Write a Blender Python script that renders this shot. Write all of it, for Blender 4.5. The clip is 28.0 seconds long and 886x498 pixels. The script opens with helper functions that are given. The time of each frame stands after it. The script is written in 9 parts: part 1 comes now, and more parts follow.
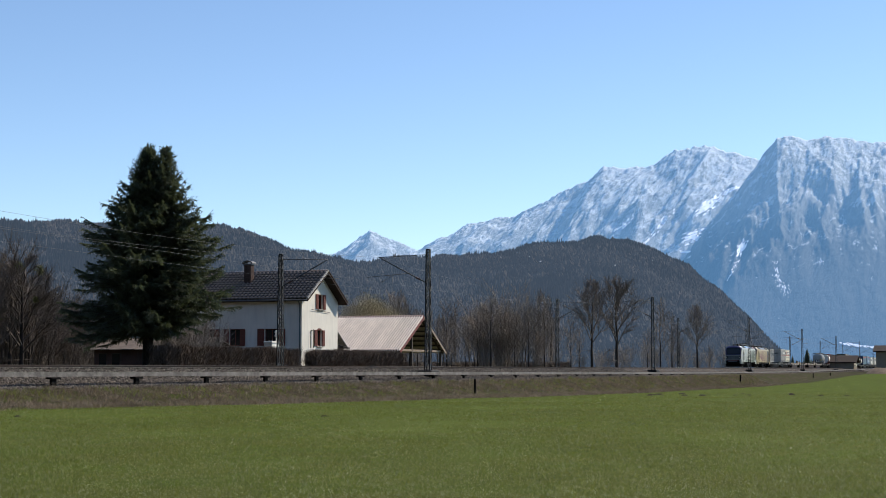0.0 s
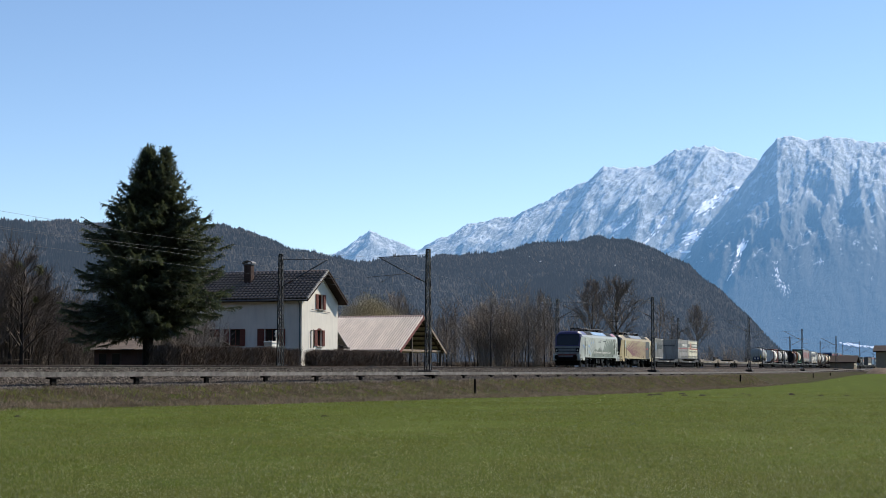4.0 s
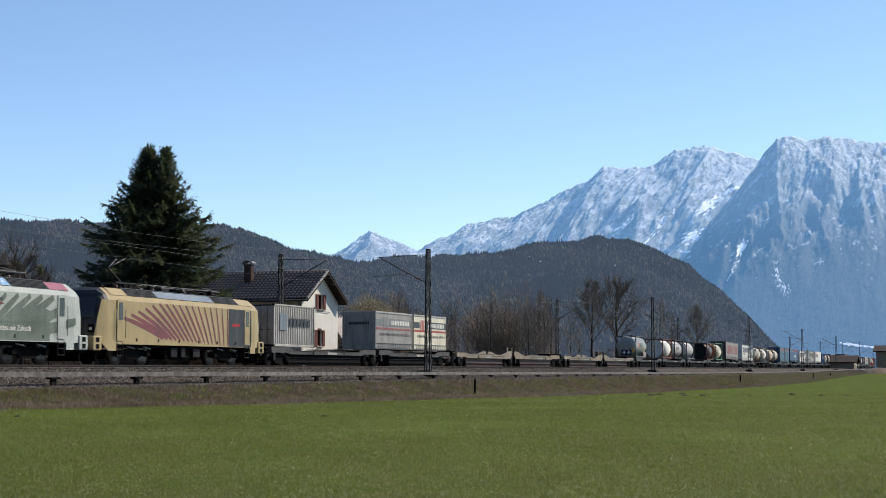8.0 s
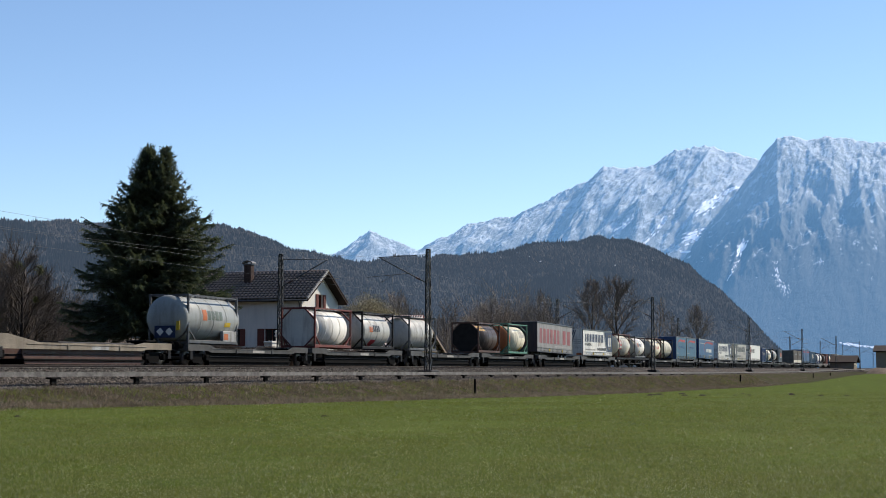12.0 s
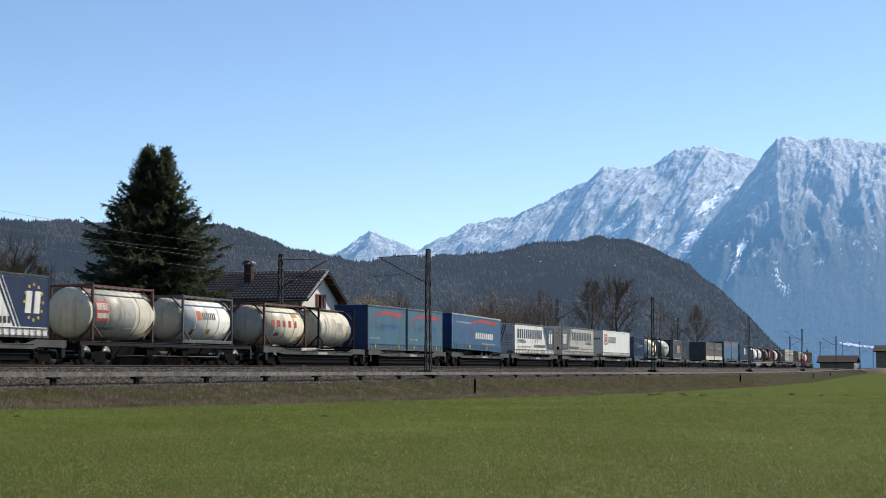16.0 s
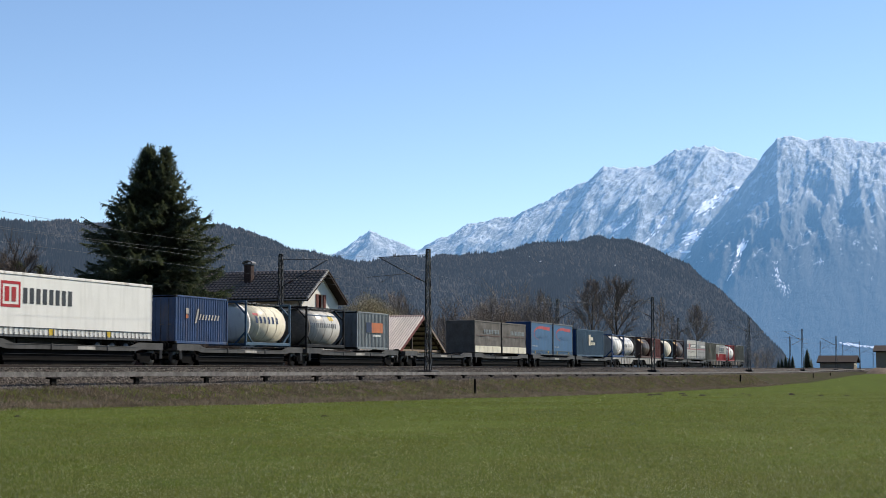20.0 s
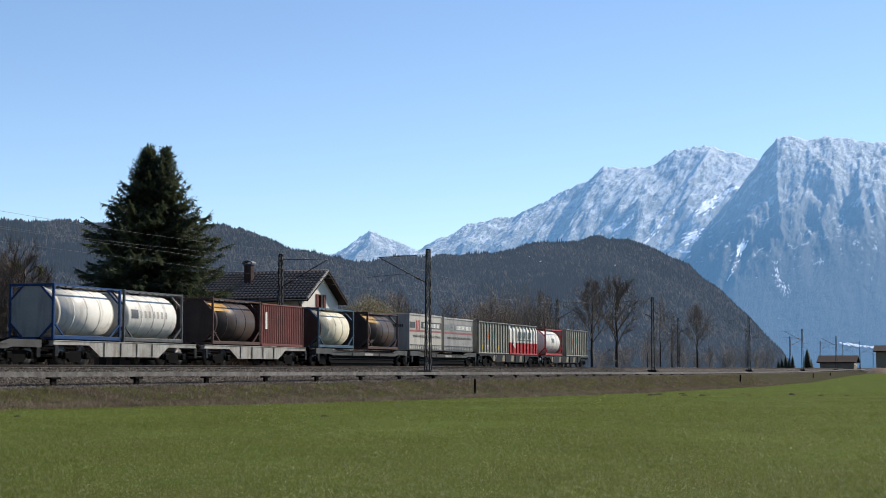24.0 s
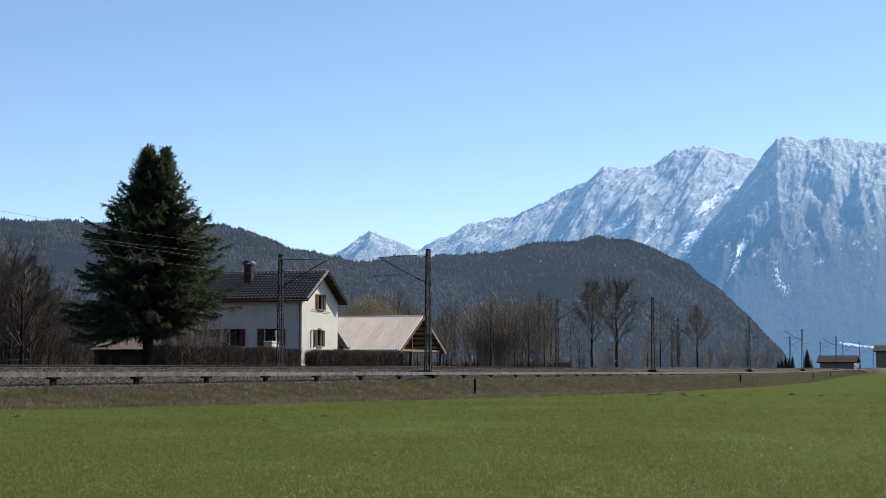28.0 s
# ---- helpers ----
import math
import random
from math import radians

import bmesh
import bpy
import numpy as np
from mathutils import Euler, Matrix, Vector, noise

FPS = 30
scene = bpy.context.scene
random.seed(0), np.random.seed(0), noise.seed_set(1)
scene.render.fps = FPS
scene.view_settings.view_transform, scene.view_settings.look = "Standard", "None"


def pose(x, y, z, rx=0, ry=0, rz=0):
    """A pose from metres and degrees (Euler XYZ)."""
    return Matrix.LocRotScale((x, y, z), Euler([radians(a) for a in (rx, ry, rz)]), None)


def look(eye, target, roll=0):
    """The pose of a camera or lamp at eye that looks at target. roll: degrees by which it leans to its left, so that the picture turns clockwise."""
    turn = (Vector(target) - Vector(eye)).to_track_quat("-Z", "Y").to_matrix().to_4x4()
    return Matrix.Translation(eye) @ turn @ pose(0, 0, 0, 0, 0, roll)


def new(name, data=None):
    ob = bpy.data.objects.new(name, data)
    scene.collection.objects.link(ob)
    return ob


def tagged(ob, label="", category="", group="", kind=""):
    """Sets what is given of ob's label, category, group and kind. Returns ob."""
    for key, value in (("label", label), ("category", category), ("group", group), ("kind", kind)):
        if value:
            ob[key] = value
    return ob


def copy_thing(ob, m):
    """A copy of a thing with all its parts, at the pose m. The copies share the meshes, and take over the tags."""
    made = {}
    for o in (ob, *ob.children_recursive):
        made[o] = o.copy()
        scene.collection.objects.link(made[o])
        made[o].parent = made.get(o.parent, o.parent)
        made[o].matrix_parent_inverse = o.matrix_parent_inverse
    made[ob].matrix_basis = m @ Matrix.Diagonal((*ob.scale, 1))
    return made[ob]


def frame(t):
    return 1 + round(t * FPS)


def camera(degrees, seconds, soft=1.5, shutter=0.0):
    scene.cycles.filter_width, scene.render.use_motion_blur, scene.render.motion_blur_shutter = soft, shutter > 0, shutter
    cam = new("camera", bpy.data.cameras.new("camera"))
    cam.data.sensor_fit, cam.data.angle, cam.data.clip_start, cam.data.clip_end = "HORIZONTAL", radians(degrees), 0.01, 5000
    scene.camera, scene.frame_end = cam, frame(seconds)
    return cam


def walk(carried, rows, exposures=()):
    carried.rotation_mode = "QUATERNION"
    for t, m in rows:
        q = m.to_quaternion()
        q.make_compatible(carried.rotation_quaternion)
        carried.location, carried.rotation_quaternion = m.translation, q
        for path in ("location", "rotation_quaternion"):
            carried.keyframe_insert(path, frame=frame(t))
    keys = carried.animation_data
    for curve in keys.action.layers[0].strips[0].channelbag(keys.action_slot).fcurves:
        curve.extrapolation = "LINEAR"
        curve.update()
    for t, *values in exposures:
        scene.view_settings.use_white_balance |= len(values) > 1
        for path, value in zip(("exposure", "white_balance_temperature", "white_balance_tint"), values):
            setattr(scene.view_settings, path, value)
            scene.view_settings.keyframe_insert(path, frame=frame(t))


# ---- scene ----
# The line runs straight; (u, d) are metres along it and across it, away from the camera.
TURN = 19.32
SIN, COS = math.sin(radians(TURN)), math.cos(radians(TURN))
NEAR_FACE = 42.9          # where the train's near side meets the plane of the camera
EYE = 1.7
RAIL = EYE + 0.16         # top of the rails
SPEED = 28.2
SECONDS = 28.0

cam = camera(31.87, SECONDS, soft=0.55, shutter=0.1)
VIEW = look((0, 0, EYE), (0, 100, EYE + 7.72))
walk(cam, [(0.0, VIEW), (SECONDS, VIEW)], exposures=[(0.0, 0.12), (SECONDS, 0.12)])


def spot(u, d):
    """World x, y of a point of the line's plan."""
    return -NEAR_FACE + u * SIN - d * COS, u * COS + d * SIN


def along(u, d, z, rz=0.0, ry=0.0):
    """A pose whose x axis runs along the line and whose y axis points away from the camera."""
    x, y = spot(u, d)
    return pose(x, y, z, 0, 0, 90 - TURN) @ pose(0, 0, 0, 0, ry, rz)


# world and sun
SUN_AZ, SUN_EL = 57.0, 42.0     # degrees to the right of the view, and up
world = bpy.data.worlds.new("world")
scene.world = world
world.use_nodes = True
wn = world.node_tree.nodes
sky = wn.new("ShaderNodeTexSky")
sky.sky_type = "NISHITA"
sky.sun_disc = False
sky.sun_elevation = radians(SUN_EL)
sky.sun_rotation = radians(SUN_AZ)
sky.altitude, sky.air_density, sky.dust_density, sky.ozone_density = 2400, 1.06, 0.0, 2.95
world.node_tree.links.new(sky.outputs[0], wn["Background"].inputs[0])
wn["Background"].inputs[1].default_value = 0.148
sun = new("sun", bpy.data.lights.new("sun", "SUN"))
sun.data.energy, sun.data.angle, sun.data.color = 5.2, radians(0.53), (1.0, 0.915, 0.8)
sa, se = radians(SUN_AZ), radians(SUN_EL)
sun.matrix_world = look((0, 0, 200), (-math.sin(sa) * math.cos(se), -math.cos(sa) * math.cos(se), 200 - math.sin(se)))


# ---- materials ----
def mat(name, colour, rough=0.6, metal=0.0, vary=0.25, scale=3.0, bump=0.1, fine=30.0, other=None, islands=0.0, objects=0.0, spec=0.15, stretch=None, dirt=None):
    """A painted or natural surface: two scales of variation, fine relief, wear."""
    m = bpy.data.materials.new(name)
    m.use_nodes = True
    n, l = m.node_tree.nodes, m.node_tree.links
    b = n["Principled BSDF"]
    b.inputs["Roughness"].default_value = rough
    b.inputs["Metallic"].default_value = metal
    b.inputs["Specular IOR Level"].default_value = spec
    tc = n.new("ShaderNodeTexCoord")
    src = tc.outputs["Object"]
    if stretch:
        mp = n.new("ShaderNodeMapping")
        mp.inputs["Scale"].default_value = stretch
        l.new(src, mp.inputs[0])
        src = mp.outputs[0]
    big = n.new("ShaderNodeTexNoise")
    big.inputs["Scale"].default_value, big.inputs["Detail"].default_value = scale, 5
    small = n.new("ShaderNodeTexNoise")
    small.inputs["Scale"].default_value, small.inputs["Detail"].default_value = fine, 4
    l.new(src, big.inputs["Vector"])
    l.new(src, small.inputs["Vector"])
    ramp = n.new("ShaderNodeValToRGB")
    c2 = other or tuple(c * (1 - vary) for c in colour)
    ramp.color_ramp.elements[0].position, ramp.color_ramp.elements[1].position = 0.35, 0.65
    ramp.color_ramp.elements[0].color = (*c2, 1)
    ramp.color_ramp.elements[1].color = (*colour, 1)
    l.new(big.outputs[0], ramp.inputs[0])
    mul = n.new("ShaderNodeMix")
    mul.data_type, mul.blend_type = "RGBA", "MULTIPLY"
    mul.inputs["Factor"].default_value = min(1, vary * 1.6)
    l.new(ramp.outputs[0], mul.inputs["A"])
    tone = n.new("ShaderNodeMapRange")
    tone.inputs["From Min"].default_value, tone.inputs["From Max"].default_value = 0.3, 0.7
    tone.inputs["To Min"].default_value, tone.inputs["To Max"].default_value = 0.55, 1.2
    l.new(small.outputs[0], tone.inputs["Value"])
    l.new(tone.outputs[0], mul.inputs["B"])
    out = mul.outputs["Result"]
    if islands or objects:
        if islands:
            g = n.new("ShaderNodeNewGeometry").outputs["Random Per Island"]
        else:
            g = n.new("ShaderNodeObjectInfo").outputs["Random"]
        r = n.new("ShaderNodeMapRange")
        w = islands or objects
        r.inputs["To Min"].default_value, r.inputs["To Max"].default_value = 1 - w, 1 + w
        l.new(g, r.inputs["Value"])
        mm = n.new("ShaderNodeMix")
        mm.data_type, mm.blend_type = "RGBA", "MULTIPLY"
        mm.inputs["Factor"].default_value = 1
        l.new(out, mm.inputs["A"])
        l.new(r.outputs[0], mm.inputs["B"])
        out = mm.outputs["Result"]
    if dirt:
        st = n.new("ShaderNodeMapping")
        st.inputs["Scale"].default_value = (2.2, 2.2, 0.35)
        l.new(tc.outputs["Object"], st.inputs[0])
        dn = n.new("ShaderNodeTexNoise")
        dn.inputs["Scale"].default_value, dn.inputs["Detail"].default_value = 1.6, 6
        l.new(st.outputs[0], dn.inputs["Vector"])
        dr = n.new("ShaderNodeMapRange")
        dr.inputs["From Min"].default_value, dr.inputs["From Max"].default_value = 0.5, 0.78
        dr.inputs["To Max"].default_value = 0.75
        l.new(dn.outputs[0], dr.inputs["Value"])
        dm = n.new("ShaderNodeMix")
        dm.data_type = "RGBA"
        l.new(dr.outputs[0], dm.inputs["Factor"])
        l.new(out, dm.inputs["A"])
        dm.inputs["B"].default_value = (*dirt, 1)
        out = dm.outputs["Result"]
    l.new(out, b.inputs["Base Color"])
    if bump:
        bp = n.new("ShaderNodeBump")
        bp.inputs["Strength"].default_value = bump
        bp.inputs["Distance"].default_value = 0.02
        l.new(small.outputs[0], bp.inputs["Height"])
        l.new(bp.outputs[0], b.inputs["Normal"])
    return m


def leafy(m, colour, share=0.45):
    """Lets light through thin blades and leaves."""
    n, l = m.node_tree.nodes, m.node_tree.links
    out = n["Material Output"]
    tr = n.new("ShaderNodeBsdfTranslucent")
    tr.inputs["Color"].default_value = (*colour, 1)
    mx = n.new("ShaderNodeMixShader")
    mx.inputs[0].default_value = share
    l.new(n["Principled BSDF"].outputs[0], mx.inputs[1])
    l.new(tr.outputs[0], mx.inputs[2])
    l.new(mx.outputs[0], out.inputs["Surface"])
    return m


def paint(name, colour, rough=0.45, vary=0.15, dirt=(0.12, 0.1, 0.085)):
    colour, dirt = tuple(0.82 * c for c in colour), tuple(0.82 * c for c in dirt)     # sun-bleached and dusty
    return mat(name, colour, rough, 0.0, vary, 0.9, 0.05, 14.0, dirt=dirt)


# ---- geometry ----
class Geo:
    """Collects vertices and faces of one mesh."""

    def __init__(self):
        self.v, self.f, self.s = [], [], []

    def add(self, verts, faces, smooth=False):
        k = len(self.v)
        self.v.extend(verts)
        self.f.extend([tuple(i + k for i in f) for f in faces])
        self.s.extend([smooth] * len(faces))
        return self

    def box(self, x0, x1, y0, y1, z0, z1):
        return self.add([(x, y, z) for z in (z0, z1) for y in (y0, y1) for x in (x0, x1)],
                        [(0, 2, 3, 1), (4, 5, 7, 6), (0, 1, 5, 4), (2, 6, 7, 3), (0, 4, 6, 2), (1, 3, 7, 5)])

    def cbox(self, x0, x1, y0, y1, z0, z1, c=0.03):
        """A box with chamfered edges."""
        v, idx = [], {}
        lo, hi = (x0, y0, z0), (x1, y1, z1)
        for sx in (0, 1):
            for sy in (0, 1):
                for sz in (0, 1):
                    for a in range(3):
                        p = []
                        for b, s in enumerate((sx, sy, sz)):
                            e = (hi if s else lo)[b]
                            p.append(e if b == a else e + (-c if s else c))
                        idx[(sx, sy, sz, a)] = len(v)
                        v.append(tuple(p))
        f = []
        for a in range(3):
            b, d = (a + 1) % 3, (a + 2) % 3
            for s in (0, 1):
                ring = []
                for tb, td in ((0, 0), (1, 0), (1, 1), (0, 1)):
                    k = [0, 0, 0]
                    k[a], k[b], k[d] = s, tb, td
                    ring.append(idx[(*k, a)])
                f.append(tuple(ring) if s else tuple(reversed(ring)))
            for tb in (0, 1):
                for td in (0, 1):
                    k0, k1 = [0, 0, 0], [0, 0, 0]
                    k0[a], k1[a] = 0, 1
                    k0[b] = k1[b] = tb
                    k0[d] = k1[d] = td
                    q = (idx[(*k0, b)], idx[(*k1, b)], idx[(*k1, d)], idx[(*k0, d)])
                    f.append(q if tb == td else tuple(reversed(q)))
        for sx in (0, 1):
            for sy in (0, 1):
                for sz in (0, 1):
                    t = tuple(idx[(sx, sy, sz, a)] for a in range(3))
                    f.append(t if (sx + sy + sz) % 2 else tuple(reversed(t)))
        return self.add(v, f)

    def tube(self, p, q, r, n=6, r2=None, cap=True, smooth=True):
        p, q = Vector(p), Vector(q)
        ax = (q - p).normalized()
        up = Vector((0, 0, 1)) if abs(ax.z) < 0.9 else Vector((1, 0, 0))
        a = ax.cross(up).normalized()
        b = ax.cross(a)
        r2 = r if r2 is None else r2
        vs = []
        for c, rr in ((p, r), (q, r2)):
            for i in range(n):
                t = 2 * math.pi * i / n
                vs.append(tuple(c + a * (math.cos(t) * rr) + b * (math.sin(t) * rr)))
        self.add(vs, [(i, i + n, (i + 1) % n + n, (i + 1) % n) for i in range(n)], smooth)
        if cap:
            k = len(self.v) - 2 * n
            self.f.append(tuple(range(k, k + n)))
            self.f.append(tuple(range(k + 2 * n - 1, k + n - 1, -1)))
            self.s.extend([False, False])
        return self

    def beam(self, p, q, w, h=None):
        """A square bar from p to q."""
        h = h or w
        p, q = Vector(p), Vector(q)
        ax = (q - p).normalized()
        up = Vector((0, 0, 1)) if abs(ax.z) < 0.9 else Vector((1, 0, 0))
        a = ax.cross(up).normalized() * (w / 2)
        b = ax.cross(a.normalized()) * (h / 2)
        vs = [tuple(c + a * sa_ + b * sb_) for c in (p, q) for sa_, sb_ in ((-1, -1), (1, -1), (1, 1), (-1, 1))]
        return self.add(vs, [(0, 1, 2, 3), (7, 6, 5, 4)] + [(i, i + 4, (i + 1) % 4 + 4, (i + 1) % 4) for i in range(4)])

    def lathe(self, x_r, y, z, n=24, sy=1.0, sz=1.0):
        """Turns (x, radius) pairs about an axis along x."""
        vs, fs = [], []
        for x, r in x_r:
            for i in range(n):
                t = 2 * math.pi * i / n
                vs.append((x, y + math.cos(t) * r * sy, z + math.sin(t) * r * sz))
        for j in range(len(x_r) - 1):
            for i in range(n):
                fs.append((j * n + i, j * n + (i + 1) % n, (j + 1) * n + (i + 1) % n, (j + 1) * n + i))
        self.add(vs, fs, True)
        k = len(self.v) - len(vs)
        self.f.append(tuple(range(k + n - 1, k - 1, -1)))
        self.f.append(tuple(range(k + len(vs) - n, k + len(vs))))
        self.s.extend([False, False])
        return self

    def prism(self, outline, y0, y1):
        """An outline in (x, z), anticlockwise seen from -y, between two y."""
        n = len(outline)
        vs = [(x, y0, z) for x, z in outline] + [(x, y1, z) for x, z in outline]
        return self.add(vs, [tuple(range(n)), tuple(range(2 * n - 1, n - 1, -1))] + [(i, i + n, (i + 1) % n + n, (i + 1) % n) for i in range(n)])

    def prism_x(self, outline, x0, x1):
        """An outline in (y, z) between two x."""
        n = len(outline)
        vs = [(x0, y, z) for y, z in outline] + [(x1, y, z) for y, z in outline]
        return self.add(vs, [tuple(range(n - 1, -1, -1)), tuple(range(n, 2 * n))] + [(i, (i + 1) % n, (i + 1) % n + n, i + n) for i in range(n)])

    def mesh(self, name):
        me = bpy.data.meshes.new(name)
        me.from_pydata(self.v, [], self.f)
        me.polygons.foreach_set("use_smooth", self.s)
        me.update()
        return me


def welded(geo):
    """One mesh whose touching pieces share their corners."""
    me = geo.mesh("wall")
    bm = bmesh.new()
    bm.from_mesh(me)
    bmesh.ops.remove_doubles(bm, verts=bm.verts, dist=0.0005)
    bm.to_mesh(me)
    bm.free()
    return me


def part(name, geo, material, parent=None, label="", at=None):
    """One mesh object under a thing or a part."""
    me = geo.mesh(name) if isinstance(geo, Geo) else geo
    if material and not me.materials:
        me.materials.append(material)
    ob = new(name, me)
    if parent:
        ob.parent = parent
    if at is not None:
        ob.matrix_basis = at
    if label:
        tagged(ob, label)
    return ob


def thing(name, label, category, at, group="", kind=""):
    ob = new(name)
    ob.matrix_basis = at
    return tagged(ob, label, category, group, kind)


MOVERS = []     # things of the train and where they stand along the line at the start


def riding(name, label, category, u, group="", ry=0.0):
    ob = thing(name, label, category, along(u, 1.3, RAIL, 0, ry), group)
    MOVERS.append((ob, u, ry))
    return ob


def motions():
    """The whole train runs past at an even speed."""
    for ob, u, ry in MOVERS:
        walk(ob, [(0.0, along(u, 1.3, RAIL, 0, ry)), (SECONDS, along(u - SPEED * SECONDS, 1.3, RAIL, 0, ry))])
M_STEEL = mat("dark weathered steel", (0.026, 0.024, 0.023), 0.6, 0.3, 0.4, 2.0, 0.1, 20)
M_BLACK = mat("black running gear", (0.009, 0.0085, 0.008), 0.8, 0.0, 0.4, 2.0, 0.1, 20, spec=0.04)
M_RAIL = mat("worn rail steel", (0.3, 0.27, 0.25), 0.3, 0.9, 0.25, 4.0, 0.05, 40)
M_GALV = mat("galvanised steel", (0.15, 0.15, 0.15), 0.55, 0.6, 0.3, 3.0, 0.08, 30)
M_MAST = mat("mast steel", (0.045, 0.044, 0.042), 0.6, 0.4, 0.35, 2.0, 0.1, 25)
M_LACE = mat("mast lacing", (0.2, 0.195, 0.185), 0.6, 0.3, 0.3, 2.0, 0.1, 25)
M_RUST = mat("rusty steel", (0.075, 0.058, 0.048), 0.85, 0.2, 0.4, 3.0, 0.2, 25)
M_WHEEL = mat("wheel steel", (0.2, 0.19, 0.18), 0.45, 0.5, 0.4, 5.0, 0.1, 30)
M_WAGON = paint("wagon grey", (0.115, 0.111, 0.103), 0.6, 0.3, (0.04, 0.035, 0.03))
M_BEIGE = paint("wagon beige", (0.36, 0.305, 0.23), 0.65, 0.3, (0.14, 0.11, 0.08))
M_LIGHT = paint("wagon light grey", (0.5, 0.5, 0.47), 0.6, 0.25, (0.12, 0.09, 0.06))
M_SILL = paint("pale dirty sill", (0.5, 0.48, 0.43), 0.65, 0.3, (0.16, 0.11, 0.07))
M_WHITE = paint("white paint", (0.94, 0.9, 0.81), 0.4, 0.1, (0.35, 0.31, 0.26))
M_CREAM = paint("cream paint", (0.86, 0.79, 0.6), 0.4, 0.12, (0.3, 0.24, 0.16))
M_SILVER = mat("tank cladding", (0.52, 0.5, 0.45), 0.42, 0.1, 0.15, 1.5, 0.04, 12, dirt=(0.2, 0.17, 0.14))
M_TANKGREY = paint("grey tank", (0.42, 0.43, 0.4), 0.4, 0.12, (0.2, 0.18, 0.15))
M_BROWN = paint("brown tank", (0.1, 0.075, 0.065), 0.42, 0.2, (0.05, 0.035, 0.03))
M_ORANGE = paint("orange paint", (0.62, 0.2, 0.08), 0.5, 0.15)
M_YELLOW = paint("yellow plate", (0.72, 0.5, 0.05), 0.5, 0.1)
M_OCHRE = paint("ochre band", (0.6, 0.33, 0.06), 0.5, 0.15)
M_RED = paint("red paint", (0.52, 0.03, 0.035), 0.45, 0.15)
M_UMBER = paint("dark umber frame", (0.13, 0.075, 0.06), 0.6, 0.25)
M_CLEAN = paint("clean white tarpaulin", (0.9, 0.88, 0.8), 0.4, 0.06, (0.72, 0.7, 0.62))
M_SKYPANEL = paint("sky blue and white print", (0.27, 0.45, 0.68), 0.4, 0.1, (0.8, 0.83, 0.86))
M_PEAK = paint("pale grey peak print", (0.42, 0.44, 0.42), 0.4, 0.3, (0.26, 0.28, 0.27))
M_OXIDE = paint("rusty brown frame", (0.2, 0.1, 0.08), 0.65, 0.3)
M_GRIMY = paint("grimy tank paint", (0.74, 0.7, 0.57), 0.45, 0.28, (0.17, 0.14, 0.1))
M_DULLRED = paint("oxide red", (0.24, 0.08, 0.065), 0.6, 0.25)
M_FADERED = paint("bleached red print", (0.42, 0.15, 0.155), 0.6, 0.25, (0.36, 0.25, 0.23))
M_LETRED = paint("faded red lettering", (0.55, 0.1, 0.1), 0.6, 0.2)
M_BLUE = paint("blue paint", (0.035, 0.085, 0.22), 0.5, 0.2, (0.05, 0.06, 0.09))
M_TARPBLUE = paint("blue tarpaulin", (0.05, 0.14, 0.28), 0.45, 0.2, (0.065, 0.12, 0.19))
M_TARPFADE = paint("faded blue tarpaulin", (0.085, 0.19, 0.27), 0.5, 0.2, (0.1, 0.165, 0.21))
M_BOXBLUE = paint("container blue", (0.085, 0.145, 0.205), 0.5, 0.2, (0.075, 0.095, 0.11))
M_OLDBLUE = paint("weathered blue", (0.055, 0.1, 0.21), 0.5, 0.25, (0.13, 0.12, 0.13))
M_NAVY = paint("navy", (0.03, 0.045, 0.1), 0.45, 0.15, (0.05, 0.055, 0.08))
M_INDIGO = paint("indigo", (0.06, 0.06, 0.15), 0.35, 0.15)
M_SLATE = paint("slate grey", (0.27, 0.3, 0.3), 0.55, 0.2, (0.15, 0.13, 0.11))
M_LILAC = paint("lilac blue", (0.2, 0.22, 0.42), 0.35, 0.15)
M_GREY = paint("container grey", (0.56, 0.53, 0.47), 0.55, 0.2, (0.2, 0.17, 0.14))
M_PALE = paint("pale grey tarpaulin", (0.6, 0.56, 0.48), 0.5, 0.15, (0.28, 0.26, 0.23))
M_DUSK = paint("dusty grey tarpaulin", (0.4, 0.385, 0.36), 0.55, 0.2, (0.2, 0.185, 0.165))
M_OLIVE = mat("grey canvas", (0.15, 0.138, 0.12), 0.8, 0, 0.3, 1.5, 0.3, 8, dirt=(0.1, 0.09, 0.08))
M_GREEN = paint("green frame", (0.12, 0.3, 0.21), 0.5, 0.15)
M_BULK = paint("grey-green panel", (0.35, 0.345, 0.285), 0.55, 0.2, (0.2, 0.15, 0.1))
M_GLASS = mat("dark glass", (0.012, 0.014, 0.018), 0.12, 0, 0.1, 1.0, 0, 10, spec=0.4)
M_LAMP = mat("lamp lens", (0.6, 0.6, 0.55), 0.15, 0, 0.05, 5.0, 0, 10, spec=0.5)
M_LOCOY = paint("yellow loco paint", (0.5, 0.39, 0.2), 0.35, 0.12, (0.34, 0.26, 0.13))
M_LOCOW = paint("white loco paint", (0.54, 0.57, 0.52), 0.35, 0.15, (0.4, 0.41, 0.36))
M_STRIPE = paint("dark red stripe", (0.27, 0.095, 0.1), 0.4, 0.15)
M_SAGE = paint("sage green print", (0.24, 0.275, 0.225), 0.4, 0.35, (0.12, 0.15, 0.12))
M_ROOFBLUE = paint("roof blue", (0.24, 0.29, 0.34), 0.45, 0.1)
M_DARKGREY = paint("anthracite", (0.06, 0.065, 0.07), 0.4, 0.15)
